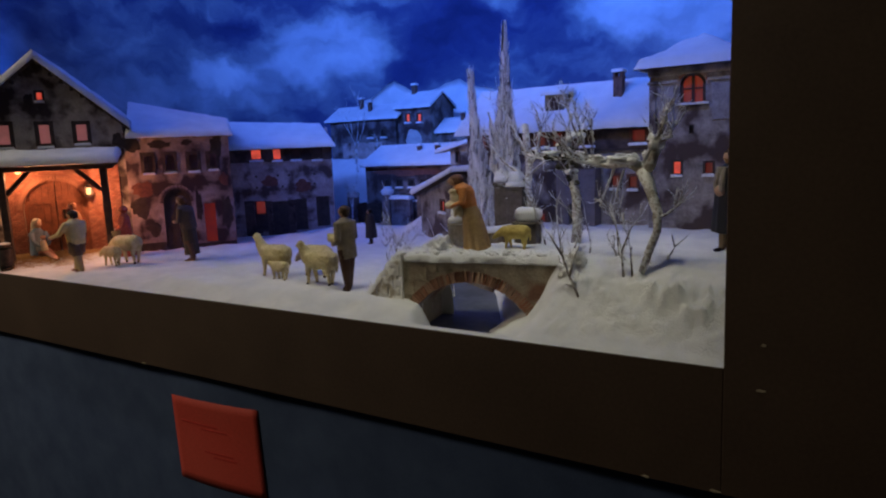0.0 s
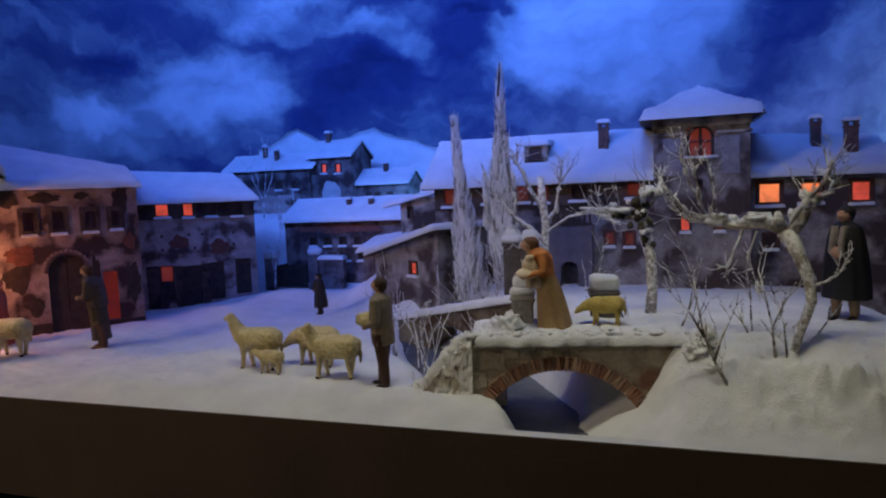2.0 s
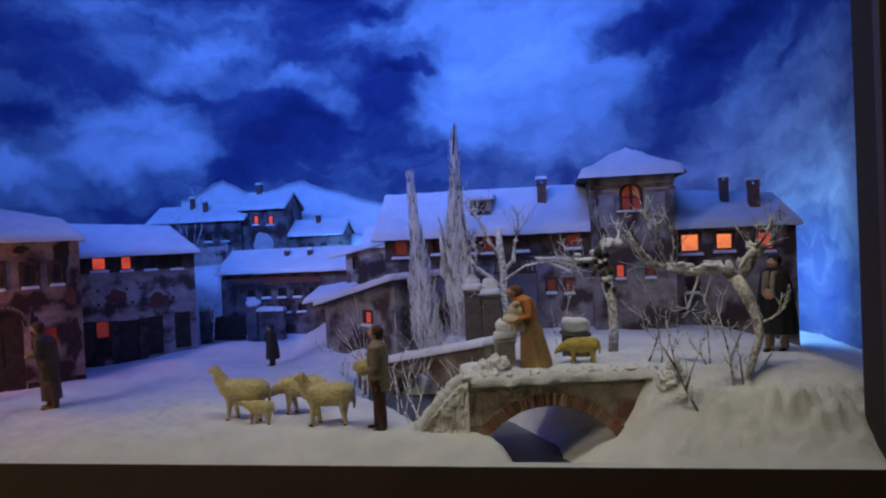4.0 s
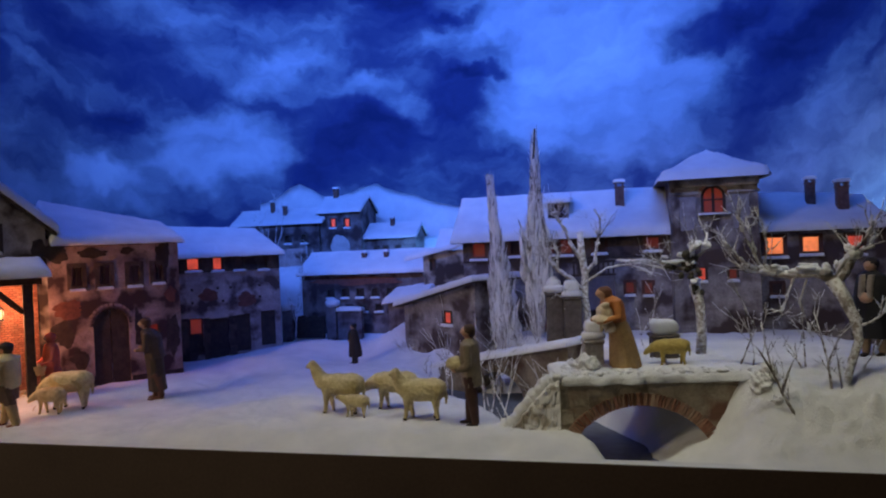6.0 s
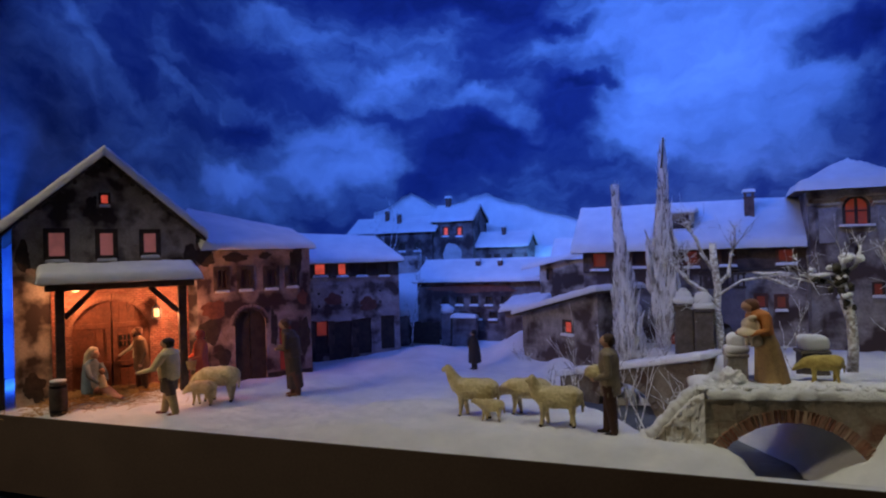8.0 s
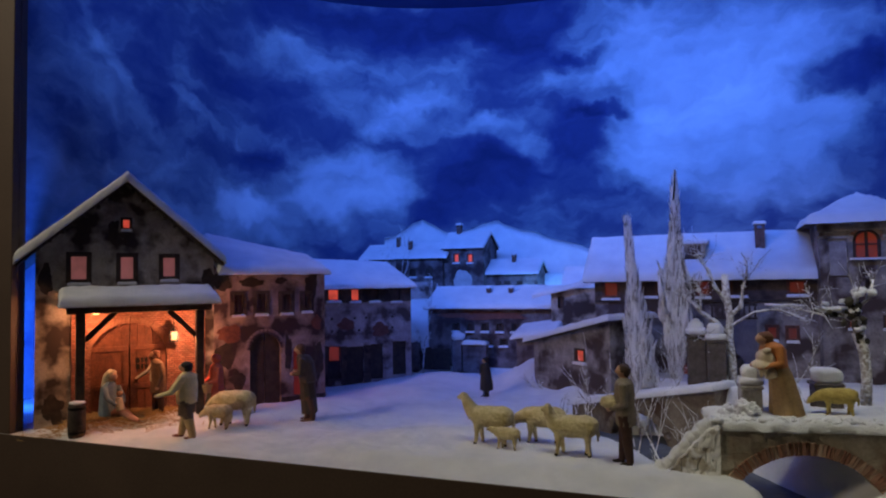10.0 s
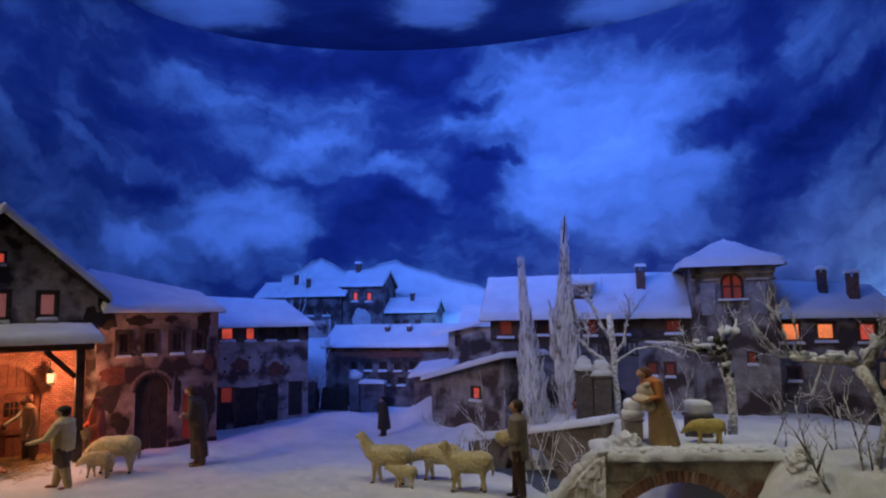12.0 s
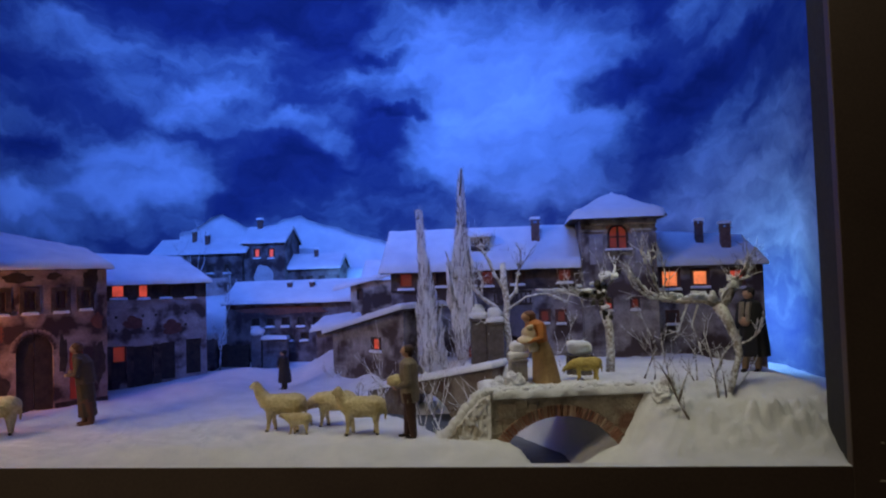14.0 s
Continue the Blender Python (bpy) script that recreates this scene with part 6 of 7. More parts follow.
FLAKE = flake_material()
spire("cypress_tree", 0.312, 0.712, 1.085, 0.550, [0.014, 0.021, 0.028, 0.033, 0.034, 0.030, 0.022, 0.015, 0.011, 0.009, 0.004], (0.012, 0), 3.0, "tall frosted spire of weathered bark as cypress")
spire("cypress_tree", 0.225, 0.745, 1.060, 0.465, [0.033, 0.038, 0.036, 0.031, 0.025, 0.019, 0.014, 0.011, 0.009, 0.006], (-0.032, 0), 8, "shorter frosted spire of weathered bark with snowy tip")
bm = bmesh.new()
tube(bm, [(0.318, 0.702, 1.555), (0.323, 0.700, 1.59), (0.325, 0.702, 1.634)], [0.0015, 0.0028, 0.0012], 9, 0, 0.7)
tagged(part("bark_piece", bm, MOSS, smooth=True), "dark bare tip of bark on the tall tree", "bark")
bm = bmesh.new()
tube(bm, [(0.290, 0.700, 1.26), (0.282, 0.698, 1.32), (0.277, 0.697, 1.375)], [0.010, 0.007, 0.002], 9, 0, 0.5)
tagged(part("bark_piece", bm, SPIRE_BARK, smooth=True), "upright splinter of bark beside the tall tree", "bark")


def tree(name, label, x, y, z, spine, radii, arms, clumps, seed, twigs=10, moss=()):
    """A pollard: bent trunk, arms (points, radius), twigs at the arms' ends and clumps of snow (place, radius)."""
    rnd = random.Random(seed)
    ob = root(name, pose(x, y, z), label, "tree")
    bm = bmesh.new()
    tube(bm, spine, radii, 12, 0, 0.35)
    part("trunk", bm, BARK, ob, smooth=True)
    for pts, r in arms:
        bm = bmesh.new()
        tube(bm, pts, [r * (1 - 0.5 * i / (len(pts) - 1)) for i in range(len(pts))], 9, 0, 0.4)
        p, d = Vector(pts[-1]), (Vector(pts[-1]) - Vector(pts[-2])).normalized()
        for _ in range(twigs):
            q = p.lerp(Vector(pts[-2]), rnd.uniform(0, 0.7))
            branch(bm, q, (d * 0.5 + Vector((rnd.gauss(0, 0.5), rnd.gauss(0, 0.4), rnd.gauss(0.5, 0.5)))).normalized(), rnd.uniform(0.025, 0.065) * (1.0 if r > 0.004 else 0.55), 0.0012, 1, rnd, 0.5, 2, 0.2, 5)
        for _ in range(6):
            k = rnd.randrange(len(pts) - 1)
            q = Vector(pts[k]).lerp(Vector(pts[k + 1]), rnd.random())
            w = r * rnd.uniform(0.4, 0.8) + 0.0012
            ball(bm, q + Vector((rnd.gauss(0, r * 0.4), rnd.gauss(0, r * 0.4), r * 0.5)), (w * 2.2, w * 1.1, w * 0.8), 1, 14, 9, (Vector(pts[k + 1]) - Vector(pts[k])).to_track_quat("X", "Z").to_matrix(), 0.6, 110)
        for k in range(len(pts) - 1):
            a, b = Vector(pts[k]), Vector(pts[k + 1])
            w = r * (1 - 0.5 * k / (len(pts) - 1))
            if rnd.random() < 0.8 and abs((b - a).normalized().z) < 0.85:
                f, g = sorted((rnd.uniform(0, 0.35), rnd.uniform(0.6, 1.0)))
                line = [a.lerp(b, f + (g - f) * i / 7) + Vector((0, -0.15 * w, 0.72 * w)) for i in range(8)]
                tube(bm, line, [max(0.0006, w * 0.75 * math.sin(math.pi * (i + 0.6) / 8.2) * rnd.uniform(0.7, 1.2)) for i in range(8)], 8, 1, 0.5)
        part("limb", bm, [BARK if r > 0.004 else TWIG, SNOW], ob, smooth=True)
    for c, r in clumps:
        bm = bmesh.new()
        r = r if isinstance(r, tuple) else (r, r * 0.9, r * 0.75)
        for _ in range(7):
            o = Vector((rnd.gauss(0, 0.42) * r[0], rnd.gauss(0, 0.42) * r[1], rnd.gauss(0, 0.3) * r[2]))
            f = rnd.uniform(0.32, 0.6)
            ball(bm, Vector(c) + o, (r[0] * f, r[1] * f, r[2] * f), 0, 18, 12, None, 0.8, 90)
        part("snow_clump", bm, SNOW, ob, smooth=True)
    for c, r in moss:
        bm = bmesh.new()
        for _ in range(5):
            ball(bm, Vector(c) + Vector([rnd.gauss(0, 0.6) * r for _ in range(3)]), r * rnd.uniform(0.4, 0.8), 0, 12, 8, None, 0.6, 160)
        part("moss_tuft", bm, MOSS, ob, "dark dry moss", True)
    return ob


pollard = tree("pollard_tree", "stout pollard willow with snow on its crooked arms", 0.872, 0.125, 1.075,
     [(-0.026, 0, -0.02), (-0.022, 0.002, 0.015), (-0.010, 0.004, 0.055), (0.003, 0.008, 0.090), (0.001, 0.014, 0.120), (-0.010, 0.020, 0.152), (-0.024, 0.028, 0.186)], [0.0075, 0.0062, 0.0062, 0.0070, 0.0080, 0.0095, 0.012],
     [([(-0.024, 0.028, 0.186), (-0.050, 0.036, 0.196), (-0.085, 0.048, 0.193), (-0.124, 0.060, 0.198)], 0.0095), ([(-0.020, 0.026, 0.182), (-0.006, 0.018, 0.206), (0.004, 0.006, 0.236)], 0.0095), ([(0.004, 0.004, 0.235), (0.014, -0.006, 0.252), (0.018, -0.010, 0.262), (0.020, -0.012, 0.274)], 0.0028), ([(0.002, 0.006, 0.228), (0.020, 0.004, 0.234), (0.028, 0.002, 0.250)], 0.0024),
      ([(-0.122, 0.060, 0.196), (-0.134, 0.055, 0.226), (-0.150, 0.050, 0.258), (-0.160, 0.046, 0.296)], 0.0024), ([(-0.134, 0.055, 0.226), (-0.140, 0.050, 0.258), (-0.146, 0.046, 0.290)], 0.0020), ([(-0.124, 0.058, 0.200), (-0.154, 0.050, 0.216), (-0.188, 0.045, 0.255)], 0.0028), ([(-0.122, 0.058, 0.200), (-0.116, 0.050, 0.236), (-0.120, 0.048, 0.268)], 0.0020), ([(-0.120, 0.06, 0.196), (-0.150, 0.056, 0.200), (-0.164, 0.05, 0.212)], 0.0024),
      ([(-0.060, 0.040, 0.186), (-0.072, 0.040, 0.150), (-0.060, 0.036, 0.100)], 0.0022), ([(-0.078, 0.046, 0.188), (-0.092, 0.044, 0.152), (-0.102, 0.040, 0.124)], 0.0020), ([(0.004, 0.010, 0.110), (0.024, 0.004, 0.120), (0.040, 0.0, 0.136)], 0.0018)],
     [((-0.060, 0.038, 0.205), (0.022, 0.012, 0.008)), ((-0.105, 0.054, 0.203), (0.020, 0.011, 0.007)), ((-0.034, 0.027, 0.203), (0.016, 0.012, 0.012)), ((0.002, 0.008, 0.232), (0.013, 0.011, 0.013)), ((-0.122, 0.058, 0.206), (0.010, 0.008, 0.006))], 21, 6)
tree("snowy_tree", "slim tree with clumps of snow in its head", 0.661, 0.328, 1.105,
     [(0, 0, -0.02), (0.006, 0, 0.05), (0.004, 0, 0.10), (-0.004, 0, 0.14)], [0.010, 0.0085, 0.009, 0.010],
     [([(-0.004, 0, 0.14), (-0.010, -0.004, 0.175), (-0.004, -0.006, 0.215)], 0.007), ([(-0.006, 0, 0.16), (-0.035, -0.004, 0.178), (-0.065, -0.004, 0.182)], 0.005), ([(-0.006, 0, 0.185), (0.016, -0.004, 0.205), (0.022, -0.006, 0.240)], 0.004), ([(-0.02, 0, 0.17), (-0.06, -0.004, 0.172), (-0.105, -0.01, 0.185)], 0.0025)],
     [((-0.004, -0.006, 0.215), 0.016), ((-0.008, -0.010, 0.180), 0.012), ((-0.040, -0.008, 0.186), (0.020, 0.012, 0.010)), ((-0.002, -0.010, 0.150), 0.010), ((-0.026, -0.006, 0.200), 0.009)], 22, 6, [((-0.006, -0.006, 0.197), 0.012), ((-0.018, -0.004, 0.176), 0.010), ((-0.006, -0.006, 0.163), 0.010), ((-0.002, -0.008, 0.130), 0.009), ((-0.052, -0.004, 0.176), 0.008)])
tree("knobbly_tree", "knobbly bare tree with rimed crooked branches", 0.440, 0.592, 1.085,
     [(0, 0, -0.02), (0.004, 0, 0.06), (-0.002, 0, 0.12), (0.003, 0, 0.17), (-0.004, 0, 0.22), (-0.006, 0, 0.272)], [0.010, 0.009, 0.0095, 0.008, 0.009, 0.007],
     [([(-0.003, 0, 0.13), (-0.030, -0.006, 0.160), (-0.062, -0.012, 0.185), (-0.098, -0.016, 0.230)], 0.0062), ([(-0.003, 0, 0.20), (-0.030, -0.006, 0.250), (-0.042, -0.010, 0.280), (-0.062, -0.014, 0.318)], 0.0048), ([(0.0, 0, 0.17), (0.026, -0.002, 0.200), (0.032, -0.004, 0.240), (0.040, -0.004, 0.270)], 0.0050), ([(0.002, 0, 0.15), (0.055, -0.01, 0.186), (0.105, -0.014, 0.192), (0.150, -0.02, 0.170)], 0.0034), ([(0.0, 0, 0.10), (-0.035, -0.01, 0.128), (-0.055, -0.01, 0.116)], 0.0034), ([(-0.062, -0.012, 0.185), (-0.060, -0.014, 0.225), (-0.072, -0.016, 0.255)], 0.0030)],
     [((0.112, -0.014, 0.200), (0.028, 0.010, 0.007)), ((-0.062, -0.014, 0.322), (0.012, 0.006, 0.005)), ((-0.006, 0, 0.274), 0.007), ((0.034, -0.004, 0.245), 0.006), ((-0.040, -0.008, 0.275), 0.006)], 23, 12)
for x, y, z, h, sd in ((-0.86, 1.50, 1.25, 0.26, 31), (-0.585, 1.12, 1.02, 0.20, 32), (-0.64, 1.42, 1.18, 0.14, 33)):
    r2 = random.Random(sd)
    bm = bmesh.new()
    branch(bm, Vector((x, y, z)), Vector((0, 0, 1)), h * 0.6, 0.003, 3, r2, 0.45, 3, 0.12, 5, 0.4)
    tagged(part("bare_tree", bm, [TWIG, SNOW], smooth=True), "small bare frosted tree between the houses", "tree")


# ---- figurines, each one plain painted mesh ----
from mathutils.bvhtree import BVHTree


def paint(name, c, k=0.65):
    return surface(name, tuple(v * k for v in c), c, 60, 0.7, 0.25, 0.0008, 300)


P_SKIN = paint("painted_skin", (0.56, 0.33, 0.21), 0.8)
P_HAIR = paint("painted_dark_hair", (0.022, 0.014, 0.010))
P_BROWNHAIR = paint("painted_brown_hair", (0.16, 0.065, 0.03))
P_JACKET = paint("painted_grey_brown_coat", (0.29, 0.235, 0.165))
P_DARKHAIR = paint("painted_deep_brown_hair", (0.07, 0.035, 0.02))
P_TAN = paint("painted_tan_trousers", (0.34, 0.23, 0.13))
P_TROUSER = paint("painted_brown_trousers", (0.075, 0.032, 0.02))
P_SHOE = paint("painted_black_shoes", (0.02, 0.012, 0.010))
P_WOOL = surface("painted_cream_wool", (0.48, 0.37, 0.16), (0.80, 0.69, 0.40), 45, 0.85, 0.9, 0.003, 160)
P_WOOLY = surface("painted_yellow_wool", (0.42, 0.31, 0.07), (0.64, 0.50, 0.15), 45, 0.85, 0.9, 0.003, 160)
P_ORANGE = paint("painted_orange_blouse", (0.66, 0.24, 0.06))
P_SKIRT = paint("painted_tan_skirt", (0.42, 0.27, 0.12))
P_APRON = paint("painted_cream_apron", (0.58, 0.42, 0.20))
P_SCARF = paint("painted_grey_scarf", (0.36, 0.30, 0.24))
P_COAT = paint("painted_brown_coat", (0.20, 0.115, 0.06))
P_LAMB = paint("painted_white_lamb", (0.80, 0.68, 0.46), 0.8)
P_BLACK = paint("painted_black_cloak", (0.006, 0.005, 0.006))
P_CREAM = paint("painted_cream_shirt", (0.90, 0.72, 0.36), 0.8)
P_BREECH = paint("painted_brown_breeches", (0.17, 0.105, 0.065))
P_ROBE = paint("painted_brown_robe", (0.085, 0.052, 0.028))
P_CAPE = paint("painted_brown_cape", (0.115, 0.070, 0.042))
P_BOOT = paint("painted_dark_red_shoes", (0.20, 0.035, 0.025))
P_BLUE = paint("painted_blue_mantle", (0.20, 0.29, 0.36))
P_VEIL = paint("painted_cream_veil", (0.72, 0.60, 0.38))
P_RED = paint("painted_red_dress", (0.58, 0.13, 0.08))
P_PINK = paint("painted_pink_gown", (0.50, 0.25, 0.18))
P_DARK = paint("painted_dark_coat", (0.035, 0.025, 0.022))


def lathe(bm, rings, mi, seg=22, folds=0.0, waves=9, seed=0.0):
    """Stacked ovals (z, half depth, half width, shift along x): coats, skirts, trunks."""
    rows = []
    for n, (z, rx, ry, cx) in enumerate(rings):
        f = folds * (1 - n / (len(rings) - 1))
        row = []
        for k in range(seg):
            a = 2 * math.pi * k / seg
            q = 1 + f * math.cos(a * waves + seed) + 0.5 * f * math.sin(a * (waves - 4) + seed * 2)
            row.append(bm.verts.new((cx + rx * q * math.cos(a), ry * q * math.sin(a), z)))
        rows.append(row)
    for a, b in zip(rows, rows[1:]):
        for k in range(seg):
            bm.faces.new((a[k], a[(k + 1) % seg], b[(k + 1) % seg], b[k])).material_index = mi
    bm.faces.new(rows[0][::-1]).material_index = mi
    bm.faces.new(rows[-1]).material_index = mi


def head(bm, h, x, z, skin, hair, back=True, hat=None):
    ball(bm, (x, 0, z), (0.052 * h, 0.046 * h, 0.062 * h), skin, 14, 10)
    ball(bm, (x + 0.052 * h, 0, z - 0.004 * h), 0.011 * h, skin, 8, 6)
    ball(bm, (x - 0.016 * h, 0, z + 0.018 * h), (0.052 * h, 0.052 * h, 0.056 * h), hair, 14, 10, None, 0.12, 200)
    if back:
        ball(bm, (x - 0.030 * h, 0, z - 0.014 * h), (0.036 * h, 0.045 * h, 0.046 * h), hair, 12, 8, None, 0.1, 200)
    tube(bm, [(x - 0.01 * h, 0, z - 0.09 * h), (x - 0.004 * h, 0, z - 0.04 * h)], [0.028 * h, 0.026 * h], 10, skin)


def arm(bm, h, side, shoulder, elbow, wrist, sleeve, skin, r=0.034):
    s, e, w = ((p[0] * h, side * p[1] * h, p[2] * h) for p in (shoulder, elbow, wrist))
    tube(bm, [s, e], [r * h, r * 0.85 * h], 10, sleeve)
    ball(bm, e, r * 0.85 * h, sleeve, 10, 8)
    ball(bm, s, r * 1.05 * h, sleeve, 10, 8)
    tube(bm, [e, w], [r * 0.85 * h, r * 0.62 * h], 10, sleeve)
    ball(bm, Vector(w) + (Vector(w) - Vector(e)).normalized() * 0.02 * h, 0.024 * h, skin, 10, 8)


def legs(bm, h, trouser, shoe, sock=None, step=0.05, top=0.50):
    for s, dx in ((-1, step), (1, -step)):
        hip, knee, foot = (0, s * 0.045 * h, top * h), (dx * 0.5 * h, s * 0.047 * h, 0.27 * h), (dx * h, s * 0.048 * h, 0.035 * h)
        tube(bm, [hip, knee], [0.056 * h, 0.044 * h], 10, trouser)
        tube(bm, [knee, foot], [0.043 * h, 0.030 * h], 10, trouser if sock is None else sock)
        ball(bm, (foot[0] + 0.030 * h, foot[1], 0.016 * h), (0.055 * h, 0.026 * h, 0.022 * h), shoe, 10, 6)


def fused(bm, mats, grain, relief=0.0):
    """Melts overlapping forms into one cast body; each face keeps the paint of the form it came from. relief roughens the first paint."""
    raw = bpy.data.meshes.new("raw")
    bm.to_mesh(raw)
    bm.free()
    rough = new("raw", raw)
    melt = rough.modifiers.new("melt", "REMESH")
    melt.mode, melt.voxel_size = "VOXEL", grain
    ease = rough.modifiers.new("ease", "SMOOTH")
    ease.factor, ease.iterations = 0.5, 2
    deps = bpy.context.evaluated_depsgraph_get()
    deps.update()
    me = bpy.data.meshes.new_from_object(rough.evaluated_get(deps))
    near = BVHTree.FromPolygons([v.co for v in raw.vertices], [p.vertices[:] for p in raw.polygons])
    me.materials.clear()
    for mt in mats:
        me.materials.append(mt)
    for p in me.polygons:
        p.material_index = raw.polygons[near.find_nearest(p.center)[2]].material_index
        p.use_smooth = True
    if relief:
        woolly = {v for p in me.polygons if p.material_index == 0 for v in p.vertices}
        normals = [v.normal.copy() for v in me.vertices]
        for k in woolly:
            v = me.vertices[k]
            v.co += normals[k] * relief * (noise.noise(v.co * 330) + 0.7 * noise.noise(v.co * 150))
    bpy.data.objects.remove(rough)
    bpy.data.meshes.remove(raw)
    return me


def figure(label, x, y, z, facing, h, mats, build, name="figurine", lean=0, girth=1.28):
    bm = bmesh.new()
    build(bm, h)
    ob = new(name, fused(bm, mats, h * 0.0085))
    ob.matrix_basis = pose(x, y, ground(x, y) - 0.002 if z is None else z, 0, lean, facing) @ Matrix.Diagonal((girth, girth, 1, 1))
    return tagged(ob, label, "figurine")


def herdsman(bm, h):
    legs(bm, h, 1, 2, None, 0.035)
    lathe(bm, [(0.40 * h, 0.080 * h, 0.092 * h, -0.01 * h), (0.50 * h, 0.082 * h, 0.095 * h, -0.005 * h), (0.62 * h, 0.078 * h, 0.090 * h, 0), (0.74 * h, 0.080 * h, 0.105 * h, 0), (0.82 * h, 0.068 * h, 0.105 * h, 0), (0.865 * h, 0.035 * h, 0.045 * h, 0)], 0, 22, 0.03)
    head(bm, h, 0.012 * h, 0.935 * h, 3, 4)
    arm(bm, h, 1, (0, 0.105, 0.80), (-0.01, 0.125, 0.62), (0.10, 0.05, 0.56), 0, 3)
    arm(bm, h, -1, (0, 0.105, 0.80), (0.0, 0.125, 0.62), (0.11, 0.03, 0.57), 0, 3)
    ball(bm, (0.115 * h, 0, 0.62 * h), (0.075 * h, 0.090 * h, 0.070 * h), 5, 12, 8, None, 0.2, 120)
    ball(bm, (0.135 * h, 0.06 * h, 0.665 * h), (0.032 * h, 0.026 * h, 0.026 * h), 5, 10, 8)


def water_woman(bm, h):
    lathe(bm, [(0, 0.118 * h, 0.135 * h, -0.02 * h), (0.1 * h, 0.112 * h, 0.128 * h, -0.02 * h), (0.25 * h, 0.10 * h, 0.115 * h, -0.018 * h), (0.42 * h, 0.085 * h, 0.10 * h, -0.012 * h), (0.55 * h, 0.066 * h, 0.08 * h, 0)], 1, 30, 0.07, 11)
    lathe(bm, [(0.53 * h, 0.068 * h, 0.080 * h, 0), (0.63 * h, 0.075 * h, 0.090 * h, 0.010 * h), (0.74 * h, 0.082 * h, 0.108 * h, 0.022 * h), (0.80 * h, 0.070 * h, 0.105 * h, 0.035 * h), (0.85 * h, 0.035 * h, 0.045 * h, 0.055 * h)], 0, 22, 0.02)
    head(bm, h, 0.100 * h, 0.890 * h, 2, 3)
    ball(bm, (0.066 * h, 0.0, 0.885 * h), (0.052 * h, 0.058 * h, 0.078 * h), 3, 12, 10, None, 0.1, 160)
    ball(bm, (0.075 * h, 0.0, 0.50 * h), (0.04 * h, 0.075 * h, 0.08 * h), 4, 12, 8, None, 0.15, 90)
    arm(bm, h, 1, (0.03, 0.10, 0.78), (0.05, 0.13, 0.62), (0.16, 0.06, 0.58), 0, 2)
    arm(bm, h, -1, (0.03, 0.10, 0.78), (0.06, 0.13, 0.62), (0.17, 0.05, 0.60), 0, 2)
    ball(bm, (0.13 * h, 0, 0.60 * h), (0.075 * h, 0.10 * h, 0.06 * h), 4, 12, 8, None, 0.15, 90)
    ball(bm, (0.100 * h, 0, 0.67 * h), (0.060 * h, 0.095 * h, 0.095 * h), 4, 14, 10, None, 0.15, 90)
    ball(bm, (0.125 * h, 0.075 * h, 0.765 * h), (0.034 * h, 0.030 * h, 0.036 * h), 4, 10, 8)
    for s in (-0.03, 0.03):
        tube(bm, [(0.125 * h, s * h, 0.58 * h), (0.13 * h, s * 1.2 * h, 0.44 * h)], [0.016 * h, 0.012 * h], 8, 4)


def cloaked(bm, h):
    legs(bm, h, 2, 3, None, 0.03, 0.4)
    lathe(bm, [(0.19 * h, 0.125 * h, 0.165 * h, -0.01 * h), (0.35 * h, 0.12 * h, 0.160 * h, -0.01 * h), (0.55 * h, 0.105 * h, 0.145 * h, -0.005 * h), (0.72 * h, 0.085 * h, 0.125 * h, 0), (0.82 * h, 0.065 * h, 0.105 * h, 0), (0.865 * h, 0.035 * h, 0.045 * h, 0.005 * h)], 0, 28, 0.05, 10)
    head(bm, h, 0.015 * h, 0.92 * h, 1, 3)
    ball(bm, (-0.004 * h, 0, 0.945 * h), (0.062 * h, 0.058 * h, 0.062 * h), 3, 14, 10, None, 0.1, 120)
    for s in (-1, 1):
        tube(bm, [(0.075 * h, s * 0.035 * h, 0.83 * h), (0.105 * h, s * 0.03 * h, 0.70 * h), (0.115 * h, s * 0.04 * h, 0.60 * h)], [0.022 * h, 0.022 * h, 0.014 * h], 8, 4)
    ball(bm, (0.10 * h, 0, 0.60 * h), (0.03 * h, 0.05 * h, 0.05 * h), 1, 10, 8)


def pilgrim(bm, h):
    legs(bm, h, 2, 2, None, 0.045, 0.3)
    lathe(bm, [(0.10 * h, 0.082 * h, 0.092 * h, 0), (0.18 * h, 0.080 * h, 0.088 * h, 0), (0.4 * h, 0.078 * h, 0.088 * h, 0), (0.62 * h, 0.078 * h, 0.095 * h, 0.005 * h), (0.76 * h, 0.075 * h, 0.100 * h, 0.015 * h), (0.83 * h, 0.06 * h, 0.095 * h, 0.03 * h), (0.86 * h, 0.035 * h, 0.045 * h, 0.045 * h)], 0, 26, 0.06, 9)
    head(bm, h, 0.058 * h, 0.925 * h, 1, 2)
    arm(bm, h, 1, (0.01, 0.10, 0.79), (0.03, 0.12, 0.62), (0.12, 0.07, 0.62), 3, 1)
    arm(bm, h, -1, (0.01, 0.10, 0.79), (0.03, 0.12, 0.62), (0.12, 0.05, 0.64), 3, 1)
    lathe(bm, [(0.50 * h, 0.088 * h, 0.104 * h, -0.008 * h), (0.75 * h, 0.080 * h, 0.106 * h, 0), (0.84 * h, 0.052 * h, 0.08 * h, 0.02 * h)], 3, 22, 0.05, 7)
    ball(bm, (0.05 * h, 0.05 * h, 0.012 * h), (0.05 * h, 0.025 * h, 0.018 * h), 2, 10, 6)


